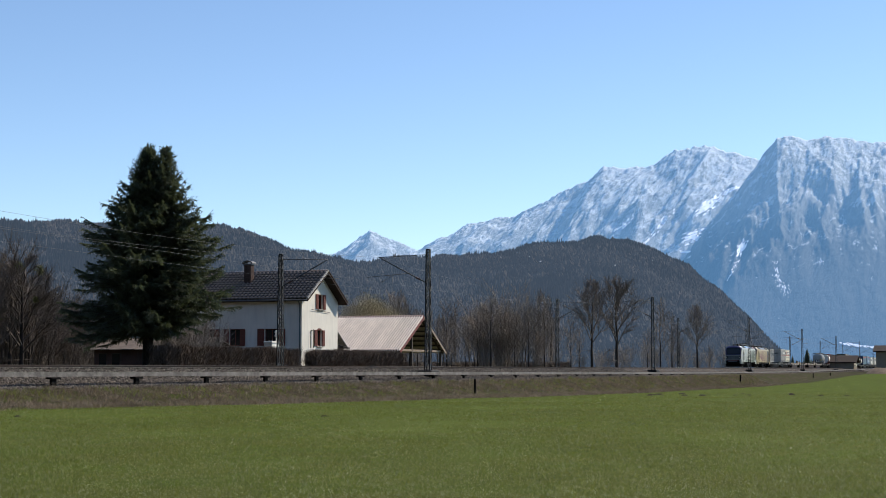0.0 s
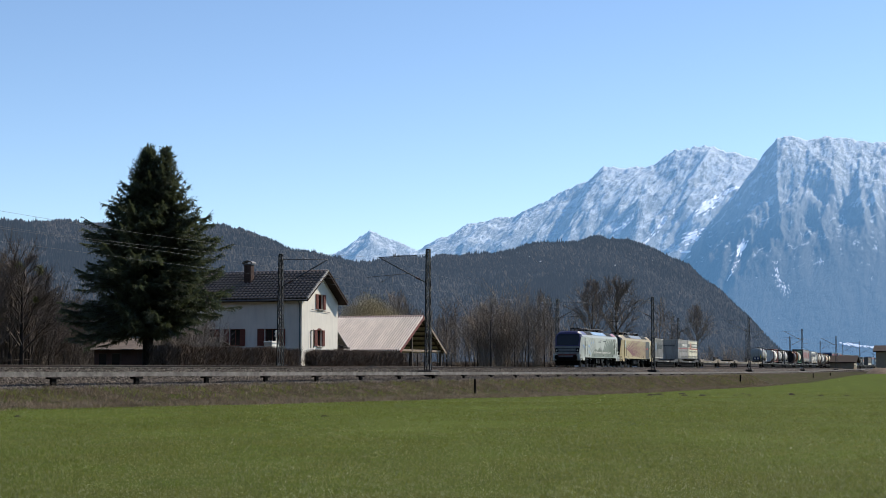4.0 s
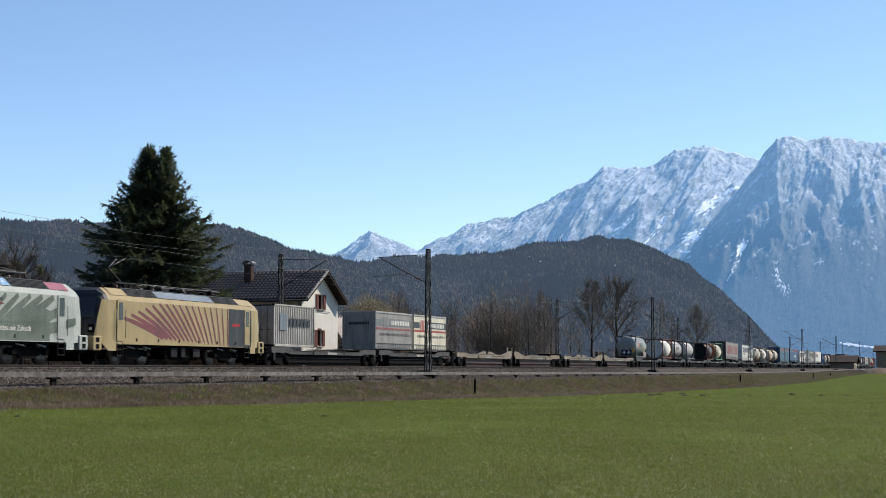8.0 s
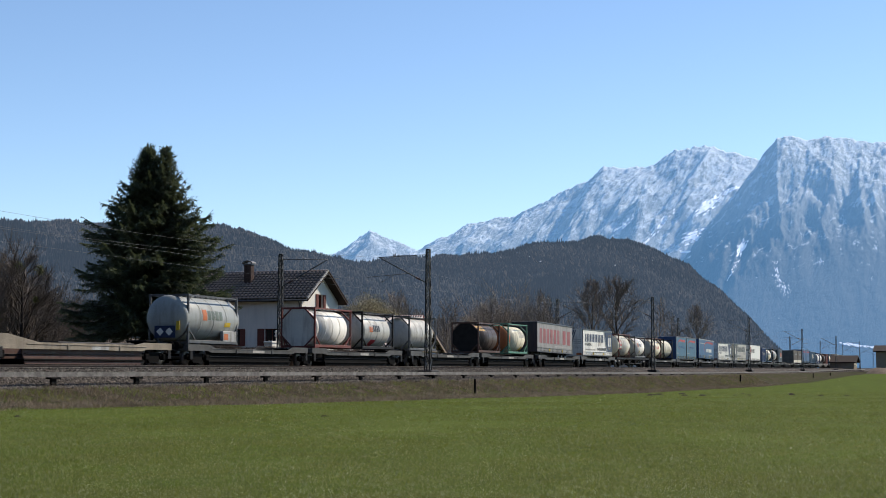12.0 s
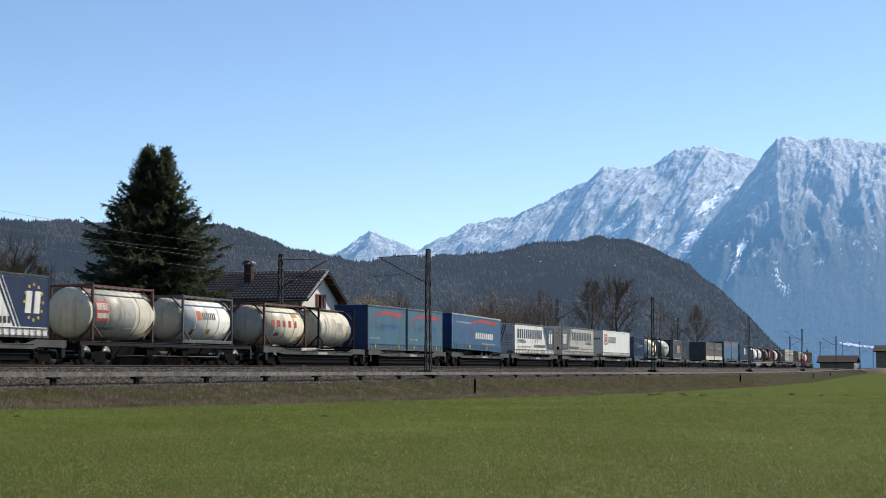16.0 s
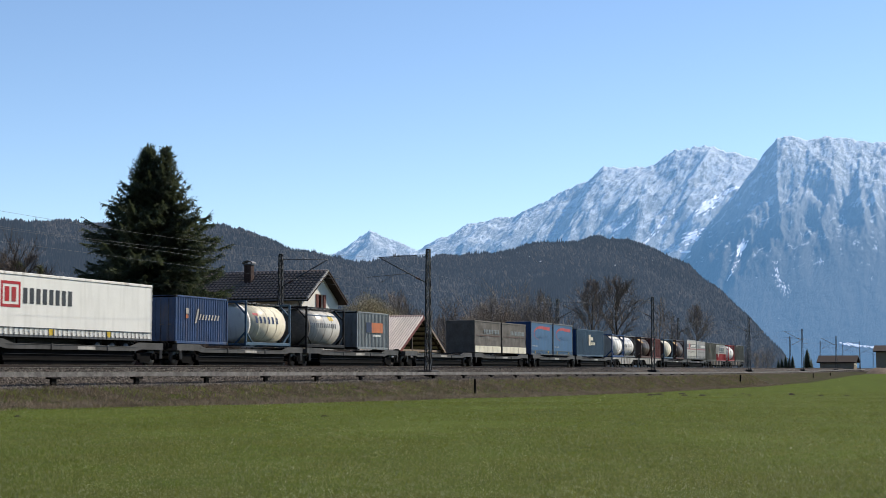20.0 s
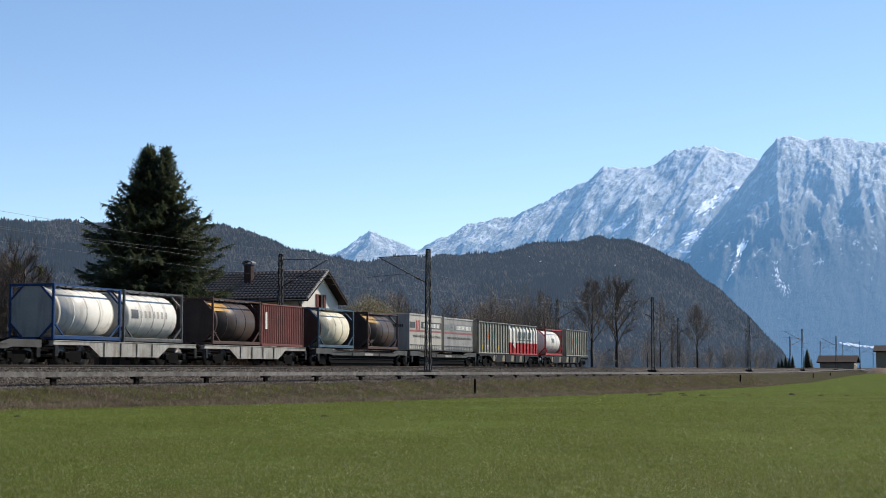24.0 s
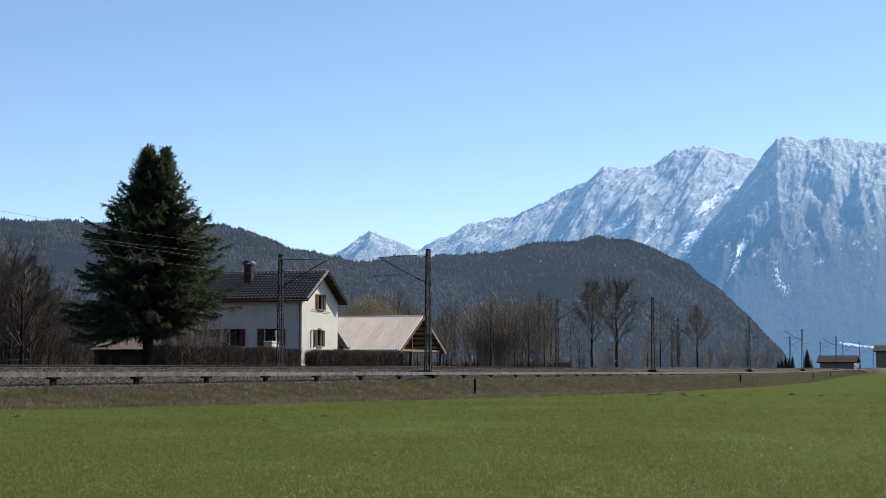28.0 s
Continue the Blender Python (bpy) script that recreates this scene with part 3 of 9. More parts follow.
def mountain_material(lean, woods, cover):
    """Limestone with snow lying in streaks that lean by the given angle; blue haze is put in as glow."""
    m = bpy.data.materials.new("snowy limestone")
    m.use_nodes = True
    n, l = m.node_tree.nodes, m.node_tree.links
    b = n["Principled BSDF"]
    b.inputs["Roughness"].default_value = 0.9
    geo = n.new("ShaderNodeNewGeometry")
    sep = n.new("ShaderNodeSeparateXYZ")
    l.new(geo.outputs["Position"], sep.inputs[0])
    nz = n.new("ShaderNodeSeparateXYZ")
    l.new(geo.outputs["Normal"], nz.inputs[0])
    n1 = n.new("ShaderNodeTexNoise")
    n1.inputs["Scale"].default_value, n1.inputs["Detail"].default_value, n1.inputs["Roughness"].default_value = 0.026, 12, 0.8
    st = n.new("ShaderNodeMapping")
    st.vector_type = "TEXTURE"
    st.inputs["Scale"].default_value = (0.6, 1.0, 1.7)
    st.inputs["Rotation"].default_value = (0.0, radians(lean), 0.0)
    l.new(geo.outputs["Position"], st.inputs[0])
    l.new(st.outputs[0], n1.inputs["Vector"])
    # snow: more with height, less on steep faces
    hgt = n.new("ShaderNodeMapRange")
    hgt.inputs["From Min"].default_value, hgt.inputs["From Max"].default_value = 250, 600
    hgt.inputs["To Min"].default_value, hgt.inputs["To Max"].default_value = -0.13 + cover, cover
    hgt.clamp = False
    l.new(sep.outputs["Z"], hgt.inputs["Value"])
    a = n.new("ShaderNodeMath")
    l.new(hgt.outputs[0], a.inputs[0])
    l.new(n1.outputs[0], a.inputs[1])
    fl = n.new("ShaderNodeMath")
    fl.operation = "MULTIPLY_ADD"
    l.new(nz.outputs["Z"], fl.inputs[0])
    fl.inputs[1].default_value = 0.12
    l.new(a.outputs[0], fl.inputs[2])
    cut = n.new("ShaderNodeMapRange")
    cut.inputs["From Min"].default_value, cut.inputs["From Max"].default_value = 0.555, 0.61
    l.new(fl.outputs[0], cut.inputs["Value"])
    n2 = n.new("ShaderNodeTexNoise")
    n2.inputs["Scale"].default_value, n2.inputs["Detail"].default_value = 0.03, 10
    n2.inputs["Roughness"].default_value = 0.72
    l.new(st.outputs[0], n2.inputs["Vector"])
    rock = n.new("ShaderNodeValToRGB")
    rock.color_ramp.elements[0].position, rock.color_ramp.elements[0].color = 0.35, (0.165, 0.175, 0.18, 1)
    rock.color_ramp.elements[1].position, rock.color_ramp.elements[1].color = 0.65, (0.26, 0.27, 0.275, 1)
    l.new(n2.outputs[0], rock.inputs[0])
    mx = n.new("ShaderNodeMix")
    mx.data_type = "RGBA"
    l.new(cut.outputs[0], mx.inputs["Factor"])
    tree_line = n.new("ShaderNodeMapRange")
    tree_line.inputs["From Min"].default_value, tree_line.inputs["From Max"].default_value = woods, woods + 160
    l.new(sep.outputs["Z"], tree_line.inputs["Value"])
    wood = n.new("ShaderNodeMix")
    wood.data_type = "RGBA"
    l.new(tree_line.outputs[0], wood.inputs["Factor"])
    wood.inputs["A"].default_value = (0.012, 0.014, 0.012, 1)
    l.new(rock.outputs[0], wood.inputs["B"])
    l.new(wood.outputs["Result"], mx.inputs["A"])
    mx.inputs["B"].default_value = (0.41, 0.44, 0.465, 1)
    l.new(mx.outputs["Result"], b.inputs["Base Color"])
    bp = n.new("ShaderNodeBump")
    bp.inputs["Strength"].default_value, bp.inputs["Distance"].default_value = 0.75, 12.0
    l.new(n2.outputs[0], bp.inputs["Height"])
    l.new(bp.outputs[0], b.inputs["Normal"])
    return haze_glow(m, (0.074, 0.178, 0.338), 1.0)


BACK = (back_range, 3900, 4750, 46, 170, 0.9, 8.0, 520.0)
FRONT = (front_massif, 3400, 4300, 42, 150, 0.9, 7.0, 260.0)
LEFT = (left_hill, 1300, 2300, 25, 300, 0.8, 0.0)
MAIN = (main_hill, 1600, 2700, 30, 320, 0.75, 0.0)
tagged(part("backdrop_mountain", range_mesh([380 + 2 * k for k in range(600)], 170, *BACK), mountain_material(40, 150, 0.04)), "distant snow-covered limestone mountain range with a glow for blue haze", "mountain", kind="structure")
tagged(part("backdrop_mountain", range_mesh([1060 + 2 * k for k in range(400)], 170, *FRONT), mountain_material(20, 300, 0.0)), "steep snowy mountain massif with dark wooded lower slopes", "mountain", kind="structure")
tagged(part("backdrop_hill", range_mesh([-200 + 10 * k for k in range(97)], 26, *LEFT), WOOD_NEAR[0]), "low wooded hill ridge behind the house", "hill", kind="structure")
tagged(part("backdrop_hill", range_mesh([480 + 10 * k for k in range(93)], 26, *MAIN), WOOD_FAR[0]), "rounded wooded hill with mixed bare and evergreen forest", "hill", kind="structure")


def forest(shape, x0, x1, count, seed, size):
    """Trees all over a hillside: slim pointed conifers, and bare crowns of fine upright limbs."""
    rnd = random.Random(seed)
    u_ = rnd.uniform
    firs, bare = Geo(), Geo()
    for k in range(count):
        px = u_(x0, x1)
        t = rnd.random() ** 0.8 * 1.02
        if k % 14 == 0:
            t = u_(0.97, 1.01)
        if shape[0](px) < 6:
            continue
        x, y, z = slope_point(px, t, *shape)
        z -= 2
        kind = 1.5 * noise.noise((x * 0.004, y * 0.004, seed)) + 0.7 * noise.noise((x * 0.015, y * 0.015, seed)) + 0.9 * (t - 0.78) + u_(-0.35, 0.35)
        s = size * u_(0.55, 1.1) * (1.0 + 0.5 * noise.noise((x * 0.02, y * 0.02, seed + 3.0)))
        if kind > 0.12:
            n, r, hh = 5, s * 0.17, s
            vs = [(x + r * u_(0.7, 1.2) * math.cos(6.283 * i / n + k), y + r * math.sin(6.283 * i / n + k), z + hh * u_(0.08, 0.2)) for i in range(n)] + [(x, y, z + hh)]
            firs.add(vs, [(i, (i + 1) % n, n) for i in range(n)])
        else:
            n, r, hh = 5, s * 0.27, s * 0.85
            rx = r * u_(0.7, 1.2)
            vs = [(x, y, z)] + [(x + rx * u_(0.6, 1.2) * math.cos(6.283 * i / n + k), y + r * math.sin(6.283 * i / n + k), z + hh * u_(0.3, 0.75)) for i in range(n)] + [(x + u_(-0.1, 0.1) * s, y, z + hh * u_(0.85, 1.15))]
            bare.add(vs, [(0, (i + 1) % n + 1, i + 1) for i in range(n)] + [(i + 1, (i + 1) % n + 1, n + 1) for i in range(n)])
    return firs, bare


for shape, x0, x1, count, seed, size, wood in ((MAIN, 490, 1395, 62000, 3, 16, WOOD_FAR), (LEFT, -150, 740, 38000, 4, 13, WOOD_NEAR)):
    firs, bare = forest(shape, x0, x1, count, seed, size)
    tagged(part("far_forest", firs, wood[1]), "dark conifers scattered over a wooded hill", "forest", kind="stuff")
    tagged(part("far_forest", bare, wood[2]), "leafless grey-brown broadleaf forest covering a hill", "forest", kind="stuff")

# unseen hill behind the camera, added to block part of the sky's light
g = Geo()
for k in range(48):
    a = radians(112 + 190 * k / 47)
    for r, h in ((300, 0.0), (360, 70.0), (430, 140.0), (520, 215.0), (640, 235.0)):
        h *= 0.68 + 0.2 * noise.noise((k * 0.35, r * 0.01, 4.0))
        g.v.append((math.sin(a) * r, math.cos(a) * r, EYE - 2 + h))
for k in range(47):
    for j in range(4):
        i = k * 5 + j
        g.f.append((i, i + 1, i + 6, i + 5))
        g.s.append(True)
tagged(part("backdrop_hill", g, mat("sky-blocking hill", (0.03, 0.032, 0.022), 0.95, 0, 0.4, 0.02, 0, 0.2, spec=0.0)), "unseen hill added behind the camera to block sky light", "hill", kind="structure")


def on_slope(px, row, shape):
    """The point of a slope at a bearing and an apparent height."""
    last = None
    for i in range(71):
        x, y, z = slope_point(px, i / 70, *shape)
        rise = (z - EYE) / y * 2746 - (654 - row)
        if rise >= 0:
            if last:
                f = -last[3] / (rise - last[3])
                x, y, z = (a + (b - a) * f for a, b in zip(last[:3], (x, y, z)))
            break
        last = (x, y, z, rise)
    return x * 0.98, y * 0.98, EYE + (z - EYE) * 0.98


# snow lying in the bowl and the gullies between the two massifs
g = Geo()
rnd = random.Random(12)
for px, row, ln, wd, tilt, shape, count in ((1256, 364, 30, 8, -38, BACK, 90), (1290, 340, 16, 3, -30, BACK, 24), (1226, 420, 18, 8, -20, BACK, 50), (1211, 447, 12, 1.5, 0, BACK, 12),
                                            (1314, 440, 16, 5, -60, FRONT, 70), (1300, 475, 26, 3, -62, FRONT, 40), (1378, 490, 30, 6, 80, FRONT, 50), (1388, 510, 16, 8, 60, FRONT, 40), (1455, 463, 8, 3, 60, FRONT, 14), (1170, 400, 40, 4, -50, BACK, 26), (1110, 395, 30, 5, -40, BACK, 14), (1512, 612, 22, 1.6, 8, FRONT, 70), (1542, 616, 10, 1.5, 5, FRONT, 40)):
    c, s = math.cos(radians(tilt)), math.sin(radians(tilt))
    for k in range(count):
        f, h = rnd.gauss(0, 0.5), rnd.gauss(0, 0.5)
        p0, q0 = ln * f, wd * h
        w1, w2 = rnd.uniform(1.5, 4.0) * (1.5 if shape is BACK else 1.1 if count >= 60 else 0.6), rnd.uniform(0.5, 1.4) * (1.6 if shape is BACK else 1.2 if count >= 60 else 0.7)
        ring = []
        for i in range(7):
            a = 6.283 * i / 7
            p, q = p0 + w1 * rnd.uniform(0.5, 1.2) * math.cos(a), q0 + w2 * rnd.uniform(0.5, 1.2) * math.sin(a)
            ring.append(on_slope(px + p * c - q * s, row + p * s + q * c, shape))
        g.add(ring, [(6, 5, 4, 3, 2, 1, 0)])
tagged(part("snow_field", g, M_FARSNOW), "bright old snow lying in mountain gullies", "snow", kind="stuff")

# old snow left in clearings
g = Geo()
rnd = random.Random(77)
for k in range(18):
    px, t = rnd.gauss(920, 40), rnd.uniform(0.5, 0.9)
    if k > 12:
        px, t = rnd.uniform(680, 1250), rnd.uniform(0.4, 0.9)
    x, y, z = slope_point(px, t, *MAIN)
    w, h = rnd.uniform(0.8, 2.6), rnd.uniform(0.4, 1.0)
    n = 7
    g.add([(x + w * rnd.uniform(0.4, 1) * math.cos(6.283 * i / n), y - 9 + h * math.sin(6.283 * i / n), z + 9 + h * rnd.uniform(0.4, 1) * math.sin(6.283 * i / n)) for i in range(n)], [tuple(range(n))])
tagged(part("snow_patch", g, M_SNOW), "small patches of old snow in forest clearings", "snow", kind="stuff")
# ---- overhead line ----
def lattice_mast(u, d, height, side, label):
    """side: +1 reaches its arm towards +d, -1 towards -d."""
    m = thing("catenary_mast", label, "catenary mast", along(u, d, EYE - 0.12), "catenary masts along the line")
    w0, w1 = 0.17, 0.1
    for sx in (-1, 1):
        for sy in (-1, 1):
            g = Geo().beam((sx * w0, sy * w0, 0), (sx * w1, sy * w1, height), 0.06)
            part("leg", g, M_MAST, m)
    for name, face in (("lacing", 0), ("lacing", 1), ("lacing", 2), ("lacing", 3)):
        g = Geo()
        n = 14
        for k in range(n):
            z0, z1 = height * k / n, height * (k + 1) / n
            a0, a1 = w0 + (w1 - w0) * k / n, w0 + (w1 - w0) * (k + 1) / n
            s = (1 if k % 2 else -1) * (1 if face < 2 else -1)
            p, q = (s * a0, -a0, z0), (-s * a1, -a1, z1)
            for _ in range(face):
                p, q = (-p[1], p[0], p[2]), (-q[1], q[0], q[2])
            g.beam(p, q, 0.045)
            if 0 < u < 330:
                part("lacing_bar", g, M_LACE, m)
                g = Geo()
        if g.v:
            tagged(part("lacing", g, M_LACE, m), kind="stuff")
    part("foundation", Geo().cbox(-0.75, 0.75, -0.5, 0.5, -0.35, 0.02, 0.05), M_STEEL, m)
    part("cap", Geo().cbox(-0.13, 0.13, -0.13, 0.13, height, height + 0.08, 0.02), M_MAST, m)
    reach = 3.45
    tip = (0, side * reach, 7.45)
    arm = Geo().tube((0, side * 0.2, 5.75), tip, 0.045, 6)
    part("bracket_tube", arm, M_GALV, m)
    part("top_tie", Geo().tube((0, side * 0.15, 7.55), tip, 0.025, 5), M_GALV, m)
    part("insulator", Geo().lathe([(0, 0.03), (0.06, 0.09), (0.12, 0.04), (0.18, 0.09), (0.24, 0.04), (0.3, 0.09), (0.36, 0.03)], 0, 0, 10), M_INSUL, m,
         at=pose(0, side * 0.55, 5.93, 0, -27, side * 90))
    part("registration_arm", Geo().tube((0, side * 1.4, 6.35), (0, side * 4.3, 6.15), 0.022, 5).tube((0, side * 2.4, 6.25), (0, side * 3.3, 5.8), 0.015, 5), M_GALV, m)
    return m


SPAN = 71.9
near_us = [109.2 + SPAN * k for k in range(-2, 10)]
far_us = [110.0 + SPAN * k for k in range(-2, 10)]
for u in near_us:
    lattice_mast(u, -6.15, 7.85, 1, "steel lattice catenary mast with a tubular bracket on a concrete footing")
for u in far_us:
    lattice_mast(u, 4.8, 7.85, -1, "steel lattice catenary mast with a tubular bracket on a concrete footing")


def wire_curve(name, label, runs, r):
    """Overhead wires as thin tubes; each run is a list of points in (u, d, z)."""
    g = Geo()
    for pts in runs:
        for p, q in zip(pts, pts[1:]):
            g.tube(p, q, r * 0.6, 4, cap=False)
    return tagged(part(name, g, M_GALV, at=along(0, 0, 0)), label, "overhead wire", kind="structure")


for centre, masts in ((-2.7, near_us), (1.3, far_us)):
    contact, carrier, droppers = [], [], Geo()
    us_ = [masts[0] - SPAN] + masts
    for k, u in enumerate(us_[:-1]):
        for j in range(12):
            t = j / 12
            z = EYE + 7.33 - 0.95 * (1 - (2 * t - 1) ** 2)
            carrier.append((u + SPAN * t, centre, z))
            if 0 < j and j % 2 == 0:
                droppers.tube((u + SPAN * t, centre, z), (u + SPAN * t, centre, EYE + 5.7), 0.006, 3, cap=False)
    contact = [(us_[0], centre, EYE + 5.7), (us_[-1], centre, EYE + 5.7)]
    wire_curve("contact_wire", "thin copper contact wire above the track", [contact], 0.009)
    wire_curve("carrier_wire", "thin sagging carrier wire above the track", [carrier], 0.009)
    tagged(part("dropper", droppers, M_GALV, at=along(0, 0, 0)), "fine vertical droppers between two overhead wires", "overhead wire", kind="stuff")

# a short marker post at the bank
post = thing("marker_post", "short dark marker post standing on the grassy bank", "post", along(105.7, -10.5, EYE - 1.61))
part("shaft", Geo().cbox(-0.06, 0.06, -0.06, 0.06, -0.1, 0.98, 0.015), M_BLACK, post)
for u in (218, 307, 340):
    p2 = thing("marker_post", "short dark marker post standing on the grassy bank", "post", along(u, -10, EYE - 1.9))
    part("shaft", Geo().cbox(-0.09, 0.09, -0.09, 0.09, -0.5, 1.1, 0.015), M_BLACK, p2)
# ---- the line-keeper's house ----
HX0, HX1, HD0, HD1 = 121.8, 128.7, 8.6, 19.9       # along and across the line
H_EAVE, H_RIDGE = 5.5, 7.56
mid = (HX0 + HX1) / 2
house = thing("house", "small white two-storey house with a dark tiled gable roof", "house", along(mid, HD0, EYE))
hw, hl = (HX1 - HX0) / 2, HD1 - HD0


def wall_with_holes(x0, x1, z0, z1, holes, y0, y1):
    """A wall in the xz plane, with openings through it."""
    g = Geo()
    xs = sorted({x0, x1, *[h[0] for h in holes], *[h[1] for h in holes]})
    zs = sorted({z0, z1, *[h[2] for h in holes], *[h[3] for h in holes]})
    for a, b in zip(xs, xs[1:]):
        for c, e in zip(zs, zs[1:]):
            if not any(h[0] <= a and b <= h[1] and h[2] <= c and e <= h[3] for h in holes):
                g.box(a, b, y0, y1, c, e)
    return g


BASE = -0.5
gable_holes = [(-0.62, 0.34, 1.75, 3.0)]
g = wall_with_holes(-hw, hw, BASE, 4.6, gable_holes, 0.0, 0.35)
# upper gable: pieces around the attic window
top = lambda x: H_RIDGE - 0.18 - abs(x) * (H_RIDGE - H_EAVE) / (hw + 0.0)
wx0, wx1, wz0, wz1 = -0.42, 0.5, 4.62, 5.78
g.prism([(-hw, 4.6), (wx0, 4.6), (wx0, top(wx0)), (-hw, top(hw))], 0.0, 0.35)
g.prism([(wx1, 4.6), (hw, 4.6), (hw, top(hw)), (wx1, top(wx1))], 0.0, 0.35)
g.prism([(wx0, wz1), (wx1, wz1), (wx1, top(wx1)), (0, top(0)), (wx0, top(wx0))], 0.0, 0.35)
part("gable_wall", welded(g), M_RENDER, house, "sunlit white rendered gable wall")
g = Geo().box(-hw, hw, hl - 0.35, hl, BASE, 4.6)
g.prism([(-hw, 4.6), (hw, 4.6), (hw, top(hw)), (0, top(0)), (-hw, top(hw))], hl - 0.35, hl)
part("gable_wall", g, M_RENDER, house)
side_holes = [(1.95, 3.1, 1.75, 3.05), (5.2, 6.1, 1.75, 3.05), (7.4, 8.4, 1.75, 3.05)]
g = Geo()
w = wall_with_holes(0.35, hl - 0.35, BASE, top(hw), side_holes, -hw, -hw + 0.35)
g.add([(y, x, z) for x, y, z in [(v[0], v[1], v[2]) for v in w.v]], [tuple(reversed(f)) for f in w.f])
part("side_wall", welded(g), M_RENDER, house, "shaded white rendered wall with shuttered windows")
part("side_wall", Geo().box(hw - 0.35, hw, 0.35, hl - 0.35, BASE, top(hw)), M_RENDER, house)


def window(x0, x1, z0, z1, on_side, arched=False):
    """A casement window with frame, glass, sill and two open shutters."""
    at = pose(-hw, 0, 0, 0, 0, -90) @ Matrix.Diagonal((-1, 1, 1, 1)) if on_side else pose(0, 0, 0)
    if on_side:
        at = Matrix(((0, 1, 0, -hw), (1, 0, 0, 0), (0, 0, 1, 0), (0, 0, 0, 1)))
    def put(name, geo, material, parent, label=""):
        if on_side:
            geo.v = [(y - hw, x, z) for x, y, z in geo.v]
            geo.f = [tuple(reversed(f)) for f in geo.f]
        return part(name, geo, material, parent, label)
    win = put("window", Geo().box(x0 + 0.05, x1 - 0.05, 0.2, 0.215, z0 + 0.05, z1 - 0.05), M_GLASS, house, "dark glazed casement window")
    c = (x0 + x1) / 2
    f = Geo().cbox(x0, x0 + 0.06, 0.14, 0.24, z0, z1, 0.01).cbox(x1 - 0.06, x1, 0.14, 0.24, z0, z1, 0.01)
    f.cbox(x0 + 0.06, x1 - 0.06, 0.14, 0.24, z0, z0 + 0.06, 0.01).cbox(x0 + 0.06, x1 - 0.06, 0.14, 0.24, z1 - 0.06, z1, 0.01)
    f.cbox(c - 0.035, c + 0.035, 0.15, 0.23, z0 + 0.06, z1 - 0.06, 0.01)
    put("window_frame", f, M_SHUTTER, win, "brown wooden frame")
    put("window_sill", Geo().cbox(x0 - 0.08, x1 + 0.08, -0.1, 0.14, z0 - 0.08, z0 - 0.004, 0.015), M_CONCRETE, win)
    sw = (x1 - x0) / 2
    for s0, s1 in ((x0 - sw - 0.02, x0 - 0.02), (x1 + 0.02, x1 + sw + 0.02)):
        sh = Geo().cbox(s0, s1, -0.06, -0.012, z0, z1, 0.01)
        leaf = put("shutter", sh, M_SHUTTER, house, "open red-brown louvred shutter")
        for k in range(9):
            z = z0 + 0.12 + (z1 - z0 - 0.24) * k / 8
            put("slat", Geo().cbox(s0 + 0.06, s1 - 0.06, -0.075, -0.062, z - 0.035, z + 0.035, 0.006), M_SHUTTER, leaf)
    if arched:
        put("lintel", Geo().prism([(x0 - 0.05, z1), (x1 + 0.05, z1), (c + 0.2, z1 + 0.14), (c - 0.2, z1 + 0.14)], -0.015, 0.0), M_SHUTTER, house)


window(wx0, wx1, wz0, wz1, False)
window(-0.62, 0.34, 1.75, 3.0, False, True)
for h in side_holes:
    window(*h, True)

# roof: boards, then rows of curved tiles
pitch = math.atan2(H_RIDGE - H_EAVE, hw)
OVER_F, OVER_S = 0.65, 0.42
slope_len = (hw + OVER_S) / math.cos(pitch)
for side in (-1, 1):
    g = Geo()
    e = hw + OVER_S
    dz = (H_RIDGE - H_EAVE) / hw
    z_e = H_RIDGE - e * dz
    prof = [(0, H_RIDGE - 0.16), (side * e, z_e - 0.16), (side * e, z_e - 0.02), (0, H_RIDGE - 0.02)]
    g.prism(prof if side < 0 else list(reversed(prof)), -OVER_F, hl + OVER_F)
    part("roof_slope", g, M_TIMBER, house, "timber roof slope under the tiles")
    part("barge_board", Geo().prism((prof if side < 0 else list(reversed(prof))), -OVER_F - 0.04, -OVER_F - 0.002), M_TIMBER, house, "dark timber barge board")
    # Sun on the left verge is painted: pale there, dark on the right.
    trim = [(0, H_RIDGE + 0.03), (side * e, z_e + 0.03), (side * e, z_e + 0.13), (0, H_RIDGE + 0.13)]
    part("verge_trim", Geo().prism(trim if side < 0 else list(reversed(trim)), -OVER_F - 0.06, -OVER_F + 0.1), M_GREY if side < 0 else M_TIMBER, house, "verge tiles along the gable, left side coloured as if sunlit")
g = Geo()
part("gutter", g.tube((-hw - OVER_S - 0.07, -OVER_F, 5.2), (-hw - OVER_S - 0.07, hl + OVER_F, 5.2), 0.075, 8), M_GALV, house)
part("ridge_cap", Geo().tube((0, -OVER_F, H_RIDGE + 0.04), (0, hl + OVER_F, H_RIDGE + 0.04), 0.12, 8), M_TILE, house, "rounded ridge tiles")
part("downpipe", Geo().tube((-hw - 0.05, 0.15, -0.4), (-hw - 0.05, 0.15, 4.9), 0.045, 6).tube((-hw - 0.05, 0.15, 4.9), (-hw - OVER_S - 0.05, 0.1, 5.17), 0.045, 6), M_GALV, house)
